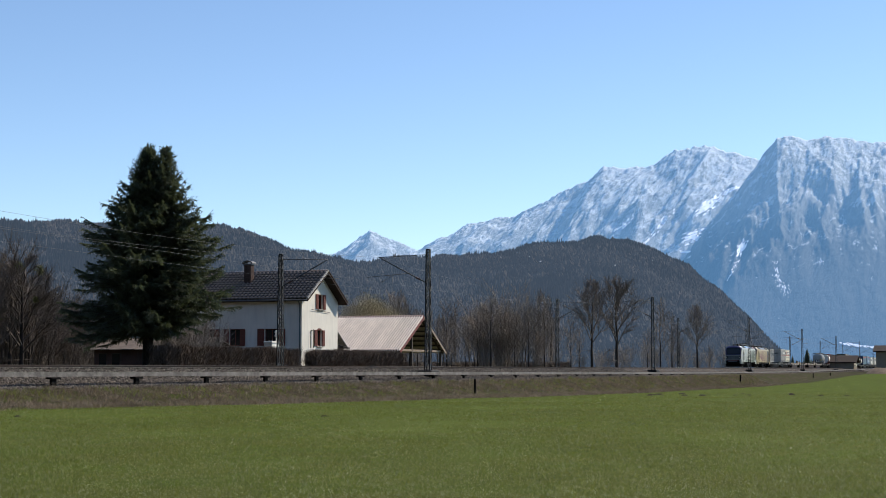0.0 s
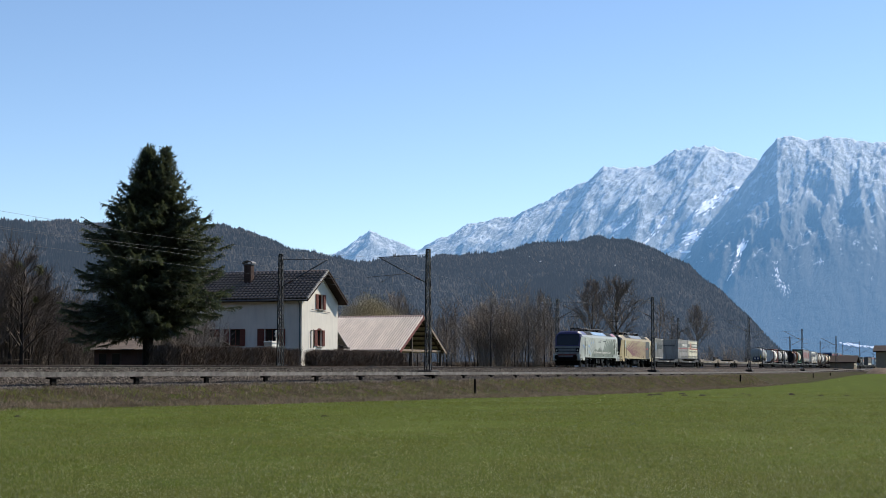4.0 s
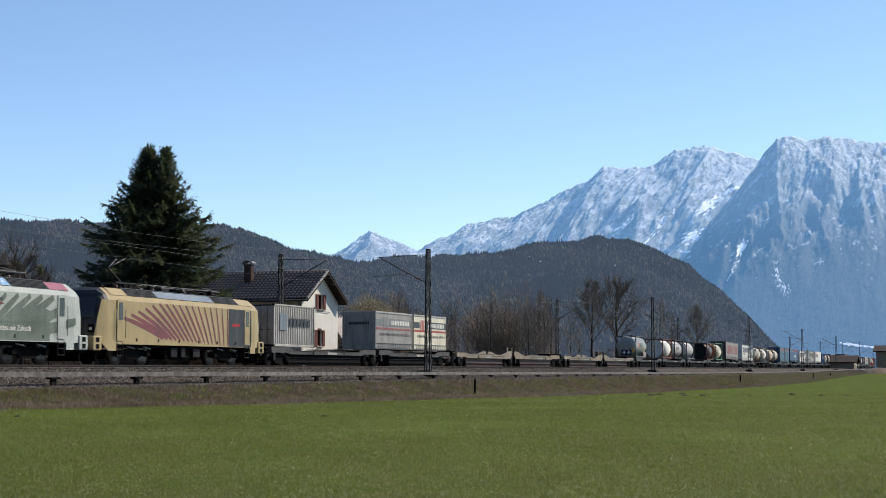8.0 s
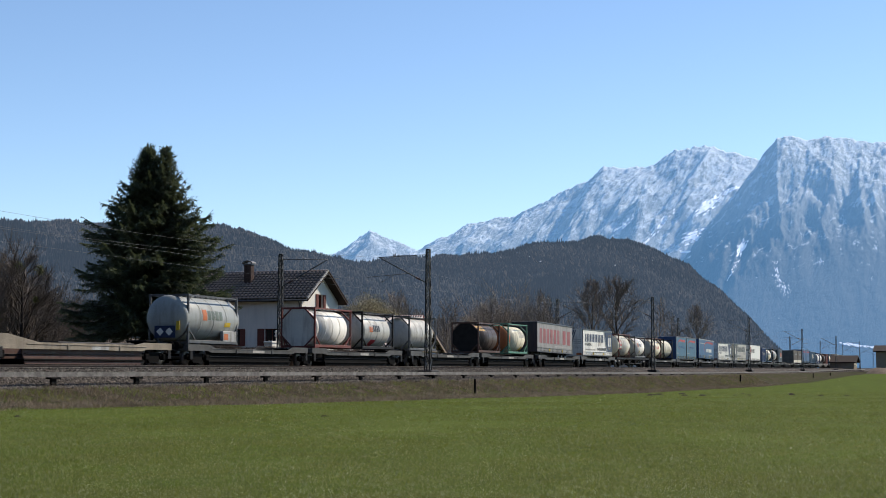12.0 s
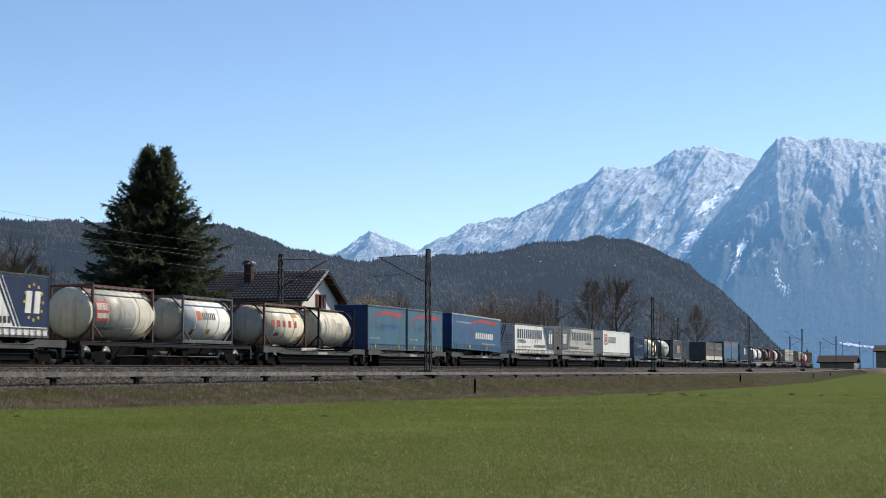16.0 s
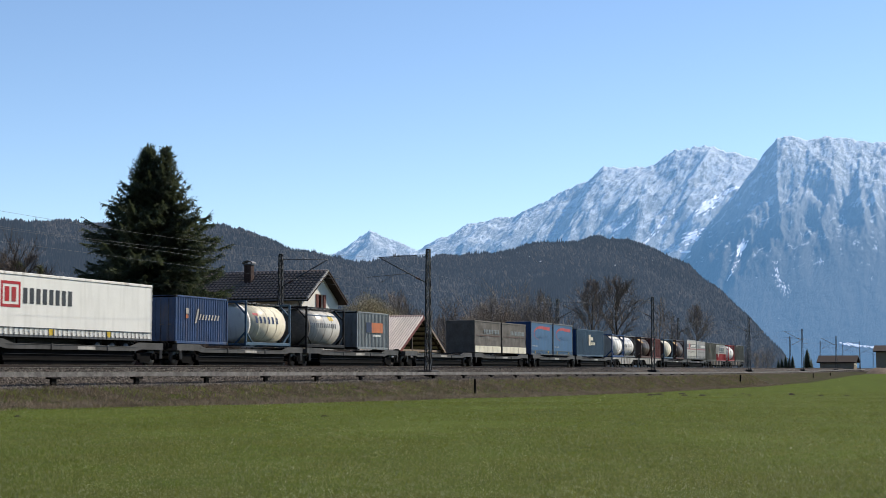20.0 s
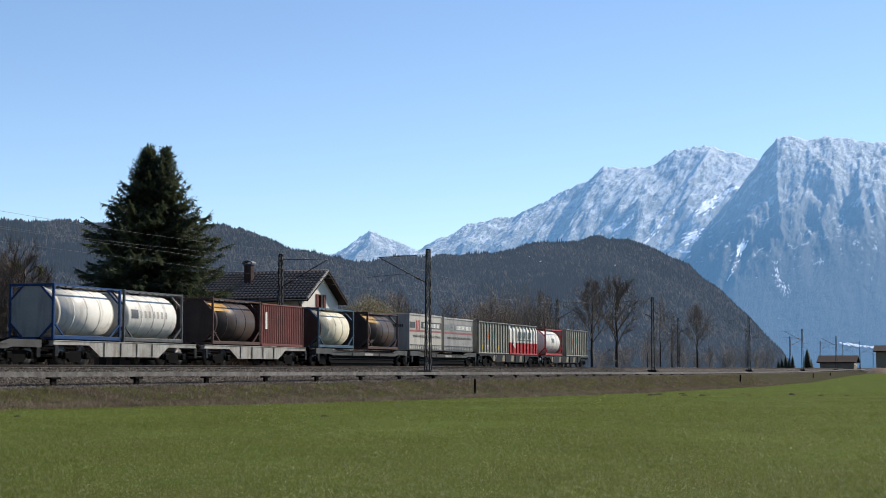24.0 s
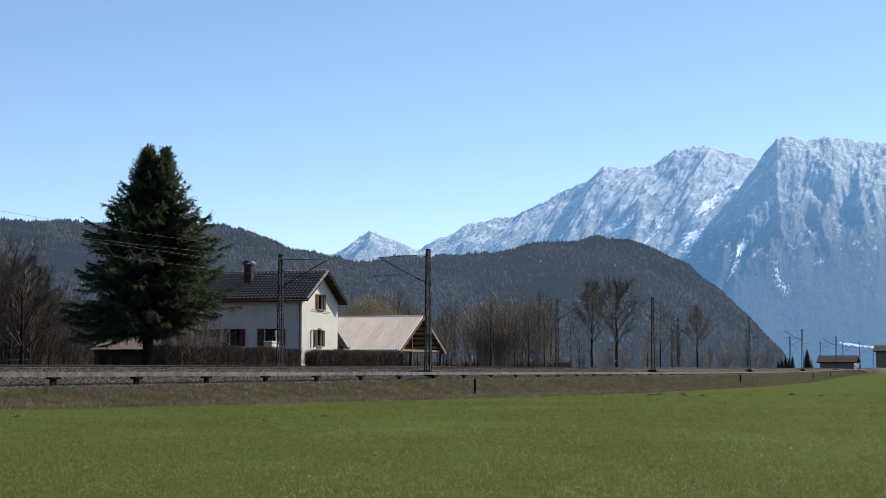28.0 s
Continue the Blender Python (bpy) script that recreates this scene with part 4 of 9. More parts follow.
# chimney
CH_Y = 5.2
ch = part("chimney", Geo().box(-1.68, -1.1, CH_Y, CH_Y + 0.58, 5.5, 8.1), M_BRICK, house, "dark red-brown brick chimney")
part("chimney_cap", Geo().cbox(-1.74, -1.04, CH_Y - 0.06, CH_Y + 0.64, 8.1, 8.18, 0.02).prism_x([(CH_Y + 0.29 - 0.44 * math.cos(math.pi * k / 10), 8.22 + 0.24 * math.sin(math.pi * k / 10)) for k in range(10, -1, -1)] + [(CH_Y + 0.29 - 0.41 * math.cos(math.pi * k / 10), 8.21 + 0.21 * math.sin(math.pi * k / 10)) for k in range(11)], -1.76, -1.02), M_GALV, ch, "arched sheet-metal chimney cover")
for y in (CH_Y - 0.02, CH_Y + 0.56):
    part("cover_strut", Geo().box(-1.7, -1.08, y, y + 0.04, 8.18, 8.3), M_STEEL, ch)
part("chimney_flashing", Geo().cbox(-1.8, -0.98, CH_Y - 0.1, CH_Y + 0.68, 6.2, 6.66, 0.03), M_GALV, ch)
br = Geo().cbox(-0.115, 0.115, -0.008, 0.012, -0.03, 0.03, 0.004).mesh("brick")
br.materials.append(M_BRICK)
for row in range(19):
    for k in range(2):
        z = 6.7 + row * 0.072
        o = 0.05 if row % 2 else 0
        part("brick", br, None, ch, at=pose(-1.55 + k * 0.24 + o, CH_Y - 0.006, z))
        part("brick", br, None, ch, at=pose(-1.686, CH_Y + 0.15 + k * 0.24 + o, z, 0, 0, 90))
# railing, lamp bracket and cable on the gable
part("wall_bracket", Geo().tube((-1.8, -0.08, 4.55), (1.7, -0.08, 4.42), 0.02, 5), M_STEEL, house)
part("handrail", Geo().tube((-2.0, -0.1, 1.6), (-2.0, -0.1, 2.9), 0.03, 6).tube((-2.0, -0.1, 2.9), (-1.45, -0.1, 3.0), 0.03, 6).tube((-1.45, -0.1, 3.0), (-1.45, -0.1, 1.6), 0.03, 6), M_STEEL, house)


def tile_mesh():
    """One curved pantile about 0.33 by 0.45 m, its lower edge proud of the row below."""
    g = Geo()
    n = 6
    for y0, lift in ((-0.23, 0.085), (0.24, 0.015)):
        for i in range(n + 1):
            t = i / n
            g.v.append((-0.175 + 0.35 * t, y0, lift + 0.115 * math.sin(math.pi * t) ** 1.2))
    for i in range(n):
        g.f.append((i, i + 1, n + 2 + i, n + 1 + i))
        g.s.append(True)
    k = len(g.v)
    for i in range(n + 1):
        x, y, z = g.v[i]
        g.v.append((x, y + 0.01, z - 0.07))
    for i in range(n):
        g.f.append((k + i, k + i + 1, i + 1, i))
        g.s.append(False)
    return g.mesh("tile")


def roof_tiles():
    """Pantiles on both slopes: the front part as single tiles, the rest joined."""
    tm = tile_mesh()
    tm.materials.append(M_TILE)
    rest = Geo()
    made = 0
    rnd = random.Random(2)
    for side in (-1, 1):
        rows = int(slope_len / 0.4)
        cols = int((hl + 2 * OVER_F) / 0.33)
        turn = Matrix.Translation((0, 0, H_RIDGE)) @ Matrix.Rotation(side * pitch, 4, "Y")
        up = (turn.to_3x3() @ Vector((-side, 0, 0))).normalized()
        nrm = (turn.to_3x3() @ Vector((0, 0, 1))).normalized()
        xax = up.cross(nrm)
        for c in range(cols):
            for r in range(rows):
                loc = turn @ Vector((side * (slope_len - 0.2 - r * 0.4), -OVER_F + 0.17 + c * 0.33, 0.0))
                m = Matrix(((xax.x, up.x, nrm.x, loc.x), (xax.y, up.y, nrm.y, loc.y), (xax.z, up.z, nrm.z, loc.z), (0, 0, 0, 1)))
                m = m @ pose(0, 0, 0.006 * rnd.random(), rnd.uniform(-1.5, 1.5), rnd.uniform(-1.5, 1.5), rnd.uniform(-1.5, 1.5))
                if side < 0 and made < 300:
                    part("tile", tm, None, house, at=m)
                    made += 1
                else:
                    k = len(rest.v)
                    rest.v.extend([tuple(m @ v.co) for v in tm.vertices])
                    rest.f.extend([tuple(i + k for i in p.vertices) for p in tm.polygons])
                    rest.s.extend([p.use_smooth for p in tm.polygons])
    tagged(part("roof_tiles", rest, M_TILE, house), kind="stuff")


# lean-to against the far side wall
part("lean_to_wall", Geo().box(hw + 0.004, hw + 3.0, 0.8, 1.0, BASE, 1.9), M_TIMBER, house, "dark timber lean-to wall")
for k in range(10):
    y = 0.5 + k * 0.4
    part("lean_to_sheet", Geo().add([(hw + 0.01, y, 3.75), (hw + 3.4, y, 1.75), (hw + 3.4, y + 0.385, 1.75), (hw + 0.01, y + 0.385, 3.75), (hw + 0.01, y, 3.69), (hw + 3.4, y, 1.69), (hw + 3.4, y + 0.385, 1.69), (hw + 0.01, y + 0.385, 3.69)],
                                    [(0, 1, 2, 3), (7, 6, 5, 4), (0, 4, 5, 1), (1, 5, 6, 2), (2, 6, 7, 3), (3, 7, 4, 0)]), M_LIGHT, house)
part("lean_to_gutter", Geo().tube((hw + 3.45, 0.4, 1.7), (hw + 3.45, 4.6, 1.7), 0.06, 6).tube((hw + 3.45, 0.4, 1.7), (hw + 0.5, 0.4, 1.95), 0.04, 6), M_STEEL, house)

# white box and white upright beside the house; their kind is not known
cab_ = thing("utility_cabinet", "white box behind the hedge beside the house", "cabinet", along(115.4, 8.0, EYE - 0.37))
part("body", Geo().cbox(-0.65, 0.65, -0.3, 0.3, 0.0, 2.2, 0.03), M_WHITE, cab_)
part("lid", Geo().cbox(-0.72, 0.72, -0.36, 0.36, 2.2, 2.32, 0.03), M_WHITE, cab_)
for x in (-0.5, 0.0, 0.5):
    part("lid_knob", Geo().tube((x, 0, 2.32), (x, 0, 2.42), 0.05, 8), M_GALV, cab_)
slim_post = thing("garden_lamp", "short white upright with round tops", "lamp", along(115.9, 7.9, EYE - 0.37))
part("pole", Geo().tube((0, 0, 0), (0, 0, 2.6), 0.05, 8), M_WHITE, slim_post)
for z in (2.75, 3.0):
    part("globe", Geo().lathe([(-0.13, 0.03), (-0.1, 0.1), (0, 0.14), (0.1, 0.1), (0.13, 0.03)], 0, z, 12), M_WHITE, slim_post)

# ---- open barn ----
BU0, BU1, BD0, BD1 = 143.0, 154.6, 8.6, 30.0
bm_ = (BU0 + BU1) / 2
bw, bl = (BU1 - BU0) / 2, BD1 - BD0
B_EAVE, B_RIDGE = 1.72, 4.75
barn = thing("barn", "open timber barn with a pale red corrugated sheet roof", "barn", along(bm_, BD0, EYE))
sl = (B_RIDGE - B_EAVE) / bw
for side in (-1, 1):
    n = int(bl / 0.25)
    per = 4
    done = 0
    while done < n:
        g = Geo()
        m_ = min(per, n - done)
        pts = []
        for i in range(m_ * 4 + 1):
            y = (done + i / 4) * 0.25
            pts.append((y, (0.0, 0.22, 0.2, 0.0)[i % 4]))
        for y, w_ in pts:
            g.v.append((0, y, B_RIDGE + w_))
            g.v.append((side * (bw + 0.35), y, B_RIDGE - (bw + 0.35) * sl + w_))
        for i in range(len(pts) - 1):
            q = (2 * i, 2 * i + 1, 2 * i + 3, 2 * i + 2)
            g.f.append(q if side < 0 else tuple(reversed(q)))
            g.s.append(False)
        k = len(g.v)
        part("roof_sheet", g, M_BARN, barn)
        done += m_
for y in (0.3, 5.5, 10.8, 16.0, 21.0):
    for x in (-bw + 0.3, -bw * 0.42, bw * 0.42, bw - 0.3):
        part("post", Geo().cbox(x - 0.1, x + 0.1, y - 0.1, y + 0.1, -0.6, B_RIDGE - abs(x) * sl - 0.1, 0.015), M_POST, barn)
    for s in (-1, 1):
        part("rafter", Geo().beam((0, y, B_RIDGE - 0.12), (s * (bw + 0.3), y, B_RIDGE - 0.12 - (bw + 0.3) * sl), 0.12, 0.16), M_POST, barn)
    part("tie_beam", Geo().cbox(-bw + 0.2, bw - 0.2, y - 0.08, y + 0.08, 1.55, 1.75, 0.015), M_WOOD, barn)
for s in (-1, 1):
    for k in range(7):
        x = s * (0.5 + k * (bw - 0.4) / 6.5)
        part("purlin", Geo().cbox(x - 0.06, x + 0.06, 0.05, bl - 0.3, B_RIDGE - abs(x) * sl - 0.2, B_RIDGE - abs(x) * sl - 0.06, 0.01), M_POST, barn)
for s in (-1, 1):
    part("barge_board", Geo().beam((0, -0.05, B_RIDGE - 0.06), (s * (bw + 0.38), -0.05, B_RIDGE - 0.06 - (bw + 0.38) * sl), 0.05, 0.24), M_DULLRED if s < 0 else M_WOOD, barn)
part("ridge_cap", Geo().tube((0, 0, B_RIDGE + 0.06), (0, bl, B_RIDGE + 0.06), 0.13, 8), M_DULLRED, barn)
part("stall_wall", Geo().cbox(-bw + 0.3, bw - 0.3, 7.0, 7.15, -0.6, 1.5, 0.02), M_DULLRED, barn, "dull red boarded wall inside the barn")
# Added white lining stands in for light bounced up under the right slope.
for k in range(8):
    y = 0.05 + k * bl / 8
    part("roof_lining", Geo().add([(0.1, y, B_RIDGE - 0.08), (bw + 0.3, y, B_RIDGE - 0.03 - (bw + 0.3) * sl), (bw + 0.3, y + bl / 8 - 0.02, B_RIDGE - 0.03 - (bw + 0.3) * sl), (0.1, y + bl / 8 - 0.02, B_RIDGE - 0.08)], [(0, 1, 2, 3)]), M_WHITE, barn, "white lining added to imitate bounced light")
part("back_wall", Geo().cbox(-bw, bw, bl - 0.3, bl, -0.6, 1.7, 0.02), M_WOOD, barn)

# ---- low shed behind the spruce ----
shed = thing("shed", "long low wooden shed with a weathered brown roof", "shed", along(114.3, 16.25, EYE, 90))
SH = 4.1
part("wall", Geo().box(-SH, SH, -2.6, -2.45, -0.5, 1.5), M_UMBER, shed)
part("wall", Geo().box(-SH, SH, 2.45, 2.6, -0.5, 1.5), M_UMBER, shed)
for x in (-SH, SH - 0.15):
    part("end_wall", Geo().box(x, x + 0.15, -2.45, 2.45, -0.5, 1.5).prism_x([(-2.45, 1.5), (2.45, 1.5), (0, 2.1)], x, x + 0.15), M_TIMBER, shed)
for s in (-1, 1):
    for k in range(9):
        x = -SH - 0.4 + k
        z0, z1 = 2.26, 1.38 + 0.02 * (k % 2)
        g = Geo().add([(x, 0, z0), (x + 0.99, 0, z0), (x + 0.99, s * 3.2, z1), (x, s * 3.2, z1), (x, 0, z0 - 0.05), (x + 0.99, 0, z0 - 0.05), (x + 0.99, s * 3.2, z1 - 0.05), (x, s * 3.2, z1 - 0.05)],
                      [(0, 3, 2, 1) if s > 0 else (0, 1, 2, 3), (4, 5, 6, 7), (0, 1, 5, 4), (2, 3, 7, 6), (1, 2, 6, 5), (3, 0, 4, 7)])
        part("roof_sheet", g, M_SHED, shed)
for x in (2.0, 3.1):
    w_ = part("window", Geo().cbox(x, x + 0.6, 2.604, 2.63, 0.3, 1.05, 0.01), M_GLASS, shed)
    part("window_frame", Geo().box(x - 0.06, x + 0.66, 2.606, 2.64, 0.22, 0.29).box(x - 0.06, x + 0.66, 2.606, 2.64, 1.06, 1.12), M_POST, w_)
bench = thing("garden_bench", "small white slatted garden bench beside the shed", "bench", along(109.5, 11.2, EYE - 0.4, 90))
for z in (0.45, 0.62, 1.02, 1.16):
    part("slat", Geo().cbox(-0.6, 0.6, -0.03 if z > 0.5 else -0.25, 0.03 if z > 0.5 else 0.1, z, z + 0.07, 0.01), M_WHITE, bench)
for x in (-0.5, 0.5):
    part("leg", Geo().cbox(x - 0.04, x + 0.04, 0.04, 0.1, 0, 1.22, 0.01), M_WHITE, bench)

# ---- far station buildings ----
def far_house(u, d, w, l, h, r, label):
    f = thing("farm_building", label, "farm building", along(u, d, EYE - 0.4))
    part("wall", Geo().box(-w / 2, w / 2, 0, l, -1.5, h), M_WOOD, f, "grey boarded wall")
    for s in (-1, 1):
        pr = [(0, h + r), (s * (w / 2 + 0.8), h - 0.3), (s * (w / 2 + 0.8), h - 0.05), (0, h + r + 0.25)]
        part("roof", Geo().prism(pr if s < 0 else list(reversed(pr)), -0.8, l + 0.8), M_TIMBER, f)
    part("gable", Geo().prism([(-w / 2, h), (w / 2, h), (0, h + r)], 0.0, l), M_TIMBER, f)
    for k in range(3):
        part("window", Geo().cbox(-w / 2 + w * (0.2 + 0.27 * k), -w / 2 + w * (0.32 + 0.27 * k), -0.05, -0.01, h * 0.35, h * 0.7, 0.01), M_GLASS, f)
    part("door", Geo().cbox(w * 0.32, w * 0.42, -0.06, -0.01, -0.5, h * 0.6, 0.01), M_LIGHT, f)
    return f


def at_view(px, y):
    """(u, d) of a point of the plan at a bearing and a depth."""
    x = column(px) * y
    v = Vector((x + NEAR_FACE, y))
    return v.x * SIN + v.y * COS, -v.x * COS + v.y * SIN


u, d = at_view(1512, 425)
far_house(u, d, 10.5, 9, 2.3, 1.5, "low dark timber farm building with a shallow brown roof")
u, d = at_view(1619, 420)
far_house(u, d, 12, 10, 5.2, 1.3, "dark timber house with a balcony beyond the meadow")
# spoil heap in front of the far house
u, d = at_view(1556, 392)
g = Geo()
for i in range(9):
    for j in range(13):
        a, f = 6.283 * j / 12, i / 8
        g.v.append((6.5 * f * math.cos(a), 4.0 * f * math.sin(a), 1.7 * (1 - f * f) * (1 + 0.3 * noise.noise((f * 4, a, 1.0))) - 0.3))
for i in range(8):
    for j in range(12):
        q = i * 13 + j
        g.f.append((q, q + 13, q + 14, q + 1))
        g.s.append(True)
heap = part("spoil_heap", g, mat("dry earth", (0.2, 0.15, 0.11), 0.95, 0, 0.4, 1.5, 0.4, 8), at=along(u, d, land(u, d)))
tagged(heap, "low heap of dry brown earth before the far house", "earth heap")
# ---- plants ----
def branch(g, p, dirn, length, r, level, rnd, droop=0.0, twig=None, spread=0.7):
    """A limb in a few bent pieces that forks into smaller ones."""
    n = 3 if level > 1 else 2
    q = Vector(p)
    dirn = Vector(dirn).normalized()
    for k in range(n):
        nd = (dirn + Vector((rnd.uniform(-1, 1), rnd.uniform(-1, 1), rnd.uniform(-0.5, 1) - droop)) * 0.2).normalized()
        e = q + nd * (length / n)
        r2 = r * (1 - 0.75 * (k + 1) / n) if level == 0 else r * (1 - 0.4 * (k + 1) / n)
        g.tube(q, e, r * (1 - 0.4 * k / n), 5 if level > 2 else 3, max(0.006, r2), cap=False)
        if level > 0:
            for _ in range(rnd.choice((1, 2, 2)) if k < n - 1 else 3):
                side = Vector((rnd.uniform(-1, 1), rnd.uniform(-1, 1), rnd.uniform(-0.3, 0.8)))
                bd = (nd + side * spread).normalized()
                branch(g, e if k == n - 1 else q.lerp(e, rnd.uniform(0.3, 1)), bd, length * rnd.uniform(0.45, 0.7), max(0.008, r * 0.5), level - 1, rnd, droop, twig, spread)
        q, dirn = e, nd


def bare_tree(name, label, height, r, seed, level=4, trunk=0.35, spread=0.65, material=None):
    rnd = random.Random(seed)
    t = thing(name, label, "tree", pose(0, 0, 0))
    tg = Geo()
    q = Vector((0, 0, -0.3))
    pts = [q]
    for k in range(5):
        q = q + Vector((rnd.uniform(-0.06, 0.06) * height * 0.25, rnd.uniform(-0.06, 0.06) * height * 0.25, height * 0.8 / 5))
        pts.append(q)
    for k in range(5):
        tg.tube(pts[k], pts[k + 1], r * (1 - 0.17 * k), 8, r * (1 - 0.17 * (k + 1)), cap=False)
    part("trunk", tg, M_BARK, t)
    lg = Geo()
    for k in range(1, 6):
        for _ in range(3):
            f = k / 5
            if f < trunk:
                continue
            a = rnd.uniform(0, 6.283)
            base = pts[k - 1].lerp(pts[k], rnd.random())
            up = 0.8 + 0.9 * f
            branch(lg, base, (math.cos(a), math.sin(a), up), height * rnd.uniform(0.2, 0.32), r * 0.42, level - 2, rnd, 0.0, None, spread)
    branch(lg, pts[5], (0, 0, 1), height * 0.25, r * 0.3, level - 2, rnd, 0, None, spread)
    part("crown", lg, material or M_TWIG, t)
    return t


def grow(g, p, d, ln, r, level, rnd, lift, spread, least):
    """A limb that bends upward and forks again and again into fine twigs."""
    q, d = Vector(p), Vector(d).normalized()
    for k in range(3):
        d = (d + Vector((rnd.uniform(-1, 1), rnd.uniform(-1, 1), 0)) * 0.14 + Vector((0, 0, lift))).normalized()
        e = q + d * (ln / 3)
        g.tube(q, e, r * (1 - 0.18 * k), 5 if level > 2 else 3, max(least * 0.7, r * (0.82 - 0.18 * k)), cap=False)
        if level > 0 and (k > 0 or level < 3):
            for _ in range(2):
                side = Vector((rnd.uniform(-1, 1), rnd.uniform(-1, 1), rnd.uniform(-0.4, 0.4)))
                side = (side - d * side.dot(d)).normalized()
                grow(g, q.lerp(e, rnd.uniform(0.3, 1)), d + side * rnd.uniform(0.6, 1.2) * spread, ln * rnd.uniform(0.45, 0.72), max(least, r * 0.5), level - 1, rnd, lift, spread, least)
        q = e


def crown_tree(label, height, r, seed, clear=0.3, wide=0.42, limbs=15, level=3, material=None, least=0.02, out=0.62, low=0):
    """A leafless tree: clear trunk, steep forking limbs that fill an oval crown, and a few dead low branches."""
    rnd = random.Random(seed)
    t = thing("bare_tree", label, "tree", pose(0, 0, 0))
    tg, lg = Geo(), Geo()
    pts = [Vector((0, 0, -0.3))]
    for k in range(1, 9):
        pts.append(Vector((rnd.uniform(-0.015, 0.015) * height * k / 6, rnd.uniform(-0.015, 0.015) * height * k / 6, height * 0.94 * k / 8)))
    for k in range(8):
        tg.tube(pts[k], pts[k + 1], r * (1 - 0.115 * k), 8, r * (1 - 0.115 * (k + 1)), cap=False)
    for k in range(limbs):
        f = clear + (0.93 - clear) * (k + 0.6 * rnd.random()) / limbs
        i = min(7, int(f * 8 / 0.94))
        base = pts[i].lerp(pts[i + 1], min(1.0, f * 8 / 0.94 - i))
        a = 2.4 * k + rnd.uniform(-0.4, 0.4)
        g_ = (f - clear) / (0.93 - clear)
        ln = height * wide * float(np.interp(g_, (0, 0.3, 0.7, 1), (0.85, 1.0, 0.6, 0.28))) * rnd.uniform(0.8, 1.1)
        o = out * (1.15 - 0.3 * g_)
        grow(lg, base, (math.cos(a) * o, math.sin(a) * o, 1), ln, r * 0.4 * (1.1 - 0.6 * g_), level, rnd, 0.02, 0.55, least)
    for k in range(low):
        a = 2.2 * k
        grow(lg, pts[1 + k % 2], (math.cos(a), math.sin(a), 0.05), height * 0.16, r * 0.22, 1, rnd, -0.03, 0.7, least)
    part("trunk", tg, M_BARK, t)
    part("crown", lg, material or M_TWIG, t)
    return t


def thicket(label, height, stems, seed, material=None, width=1.6):
    """A clump of upright stems that fork into a feathery top."""
    rnd = random.Random(seed)
    t = thing("shrub", label, "shrub", pose(0, 0, 0))
    g = Geo()
    for k in range(stems):
        a = rnd.uniform(0, 6.283)
        rr = width * rnd.random() ** 0.5 * 0.5
        lean = rnd.uniform(0.03, 0.3)
        grow(g, (rr * math.cos(a), rr * math.sin(a), -0.2), (math.cos(a) * lean, math.sin(a) * lean, 1), height * rnd.uniform(0.6, 0.85), 0.045, 2, rnd, 0.02, 0.5, 0.014)
    part("crown", g, material or M_TWIG, t)
    return t


def stand(ob, px, y, z=None, rz=0.0, s=1.0, first=False):
    """Puts a plant on a bearing and at a depth; the first one is the pattern itself."""
    x = column(px) * y
    m = pose(x, y, EYE - 0.4 if z is None else z, 0, 0, rz) @ Matrix.Scale(s, 4)
    if first:
        ob.matrix_basis = m
        return ob
    return copy_thing(ob, m)


SPRUCE_LEFT = ((2.2, 2.8, 4.0, 5.0, 6.0, 7.2, 8.3, 10.3, 11.8, 12.6, 13.5, 14.4), (2.4, 4.8, 5.5, 4.3, 4.4, 3.7, 3.9, 2.6, 1.6, 1.05, 0.55, 0.05))
SPRUCE_RIGHT = ((2.2, 2.6, 3.4, 4.5, 5.5, 6.5, 7.4, 8.5, 9.6, 10.4, 11.5, 12.4, 13.4, 14.4), (1.2, 1.8, 3.7, 4.5, 4.9, 4.5, 4.9, 4.4, 3.7, 2.0, 2.3, 1.3, 0.6, 0.05))


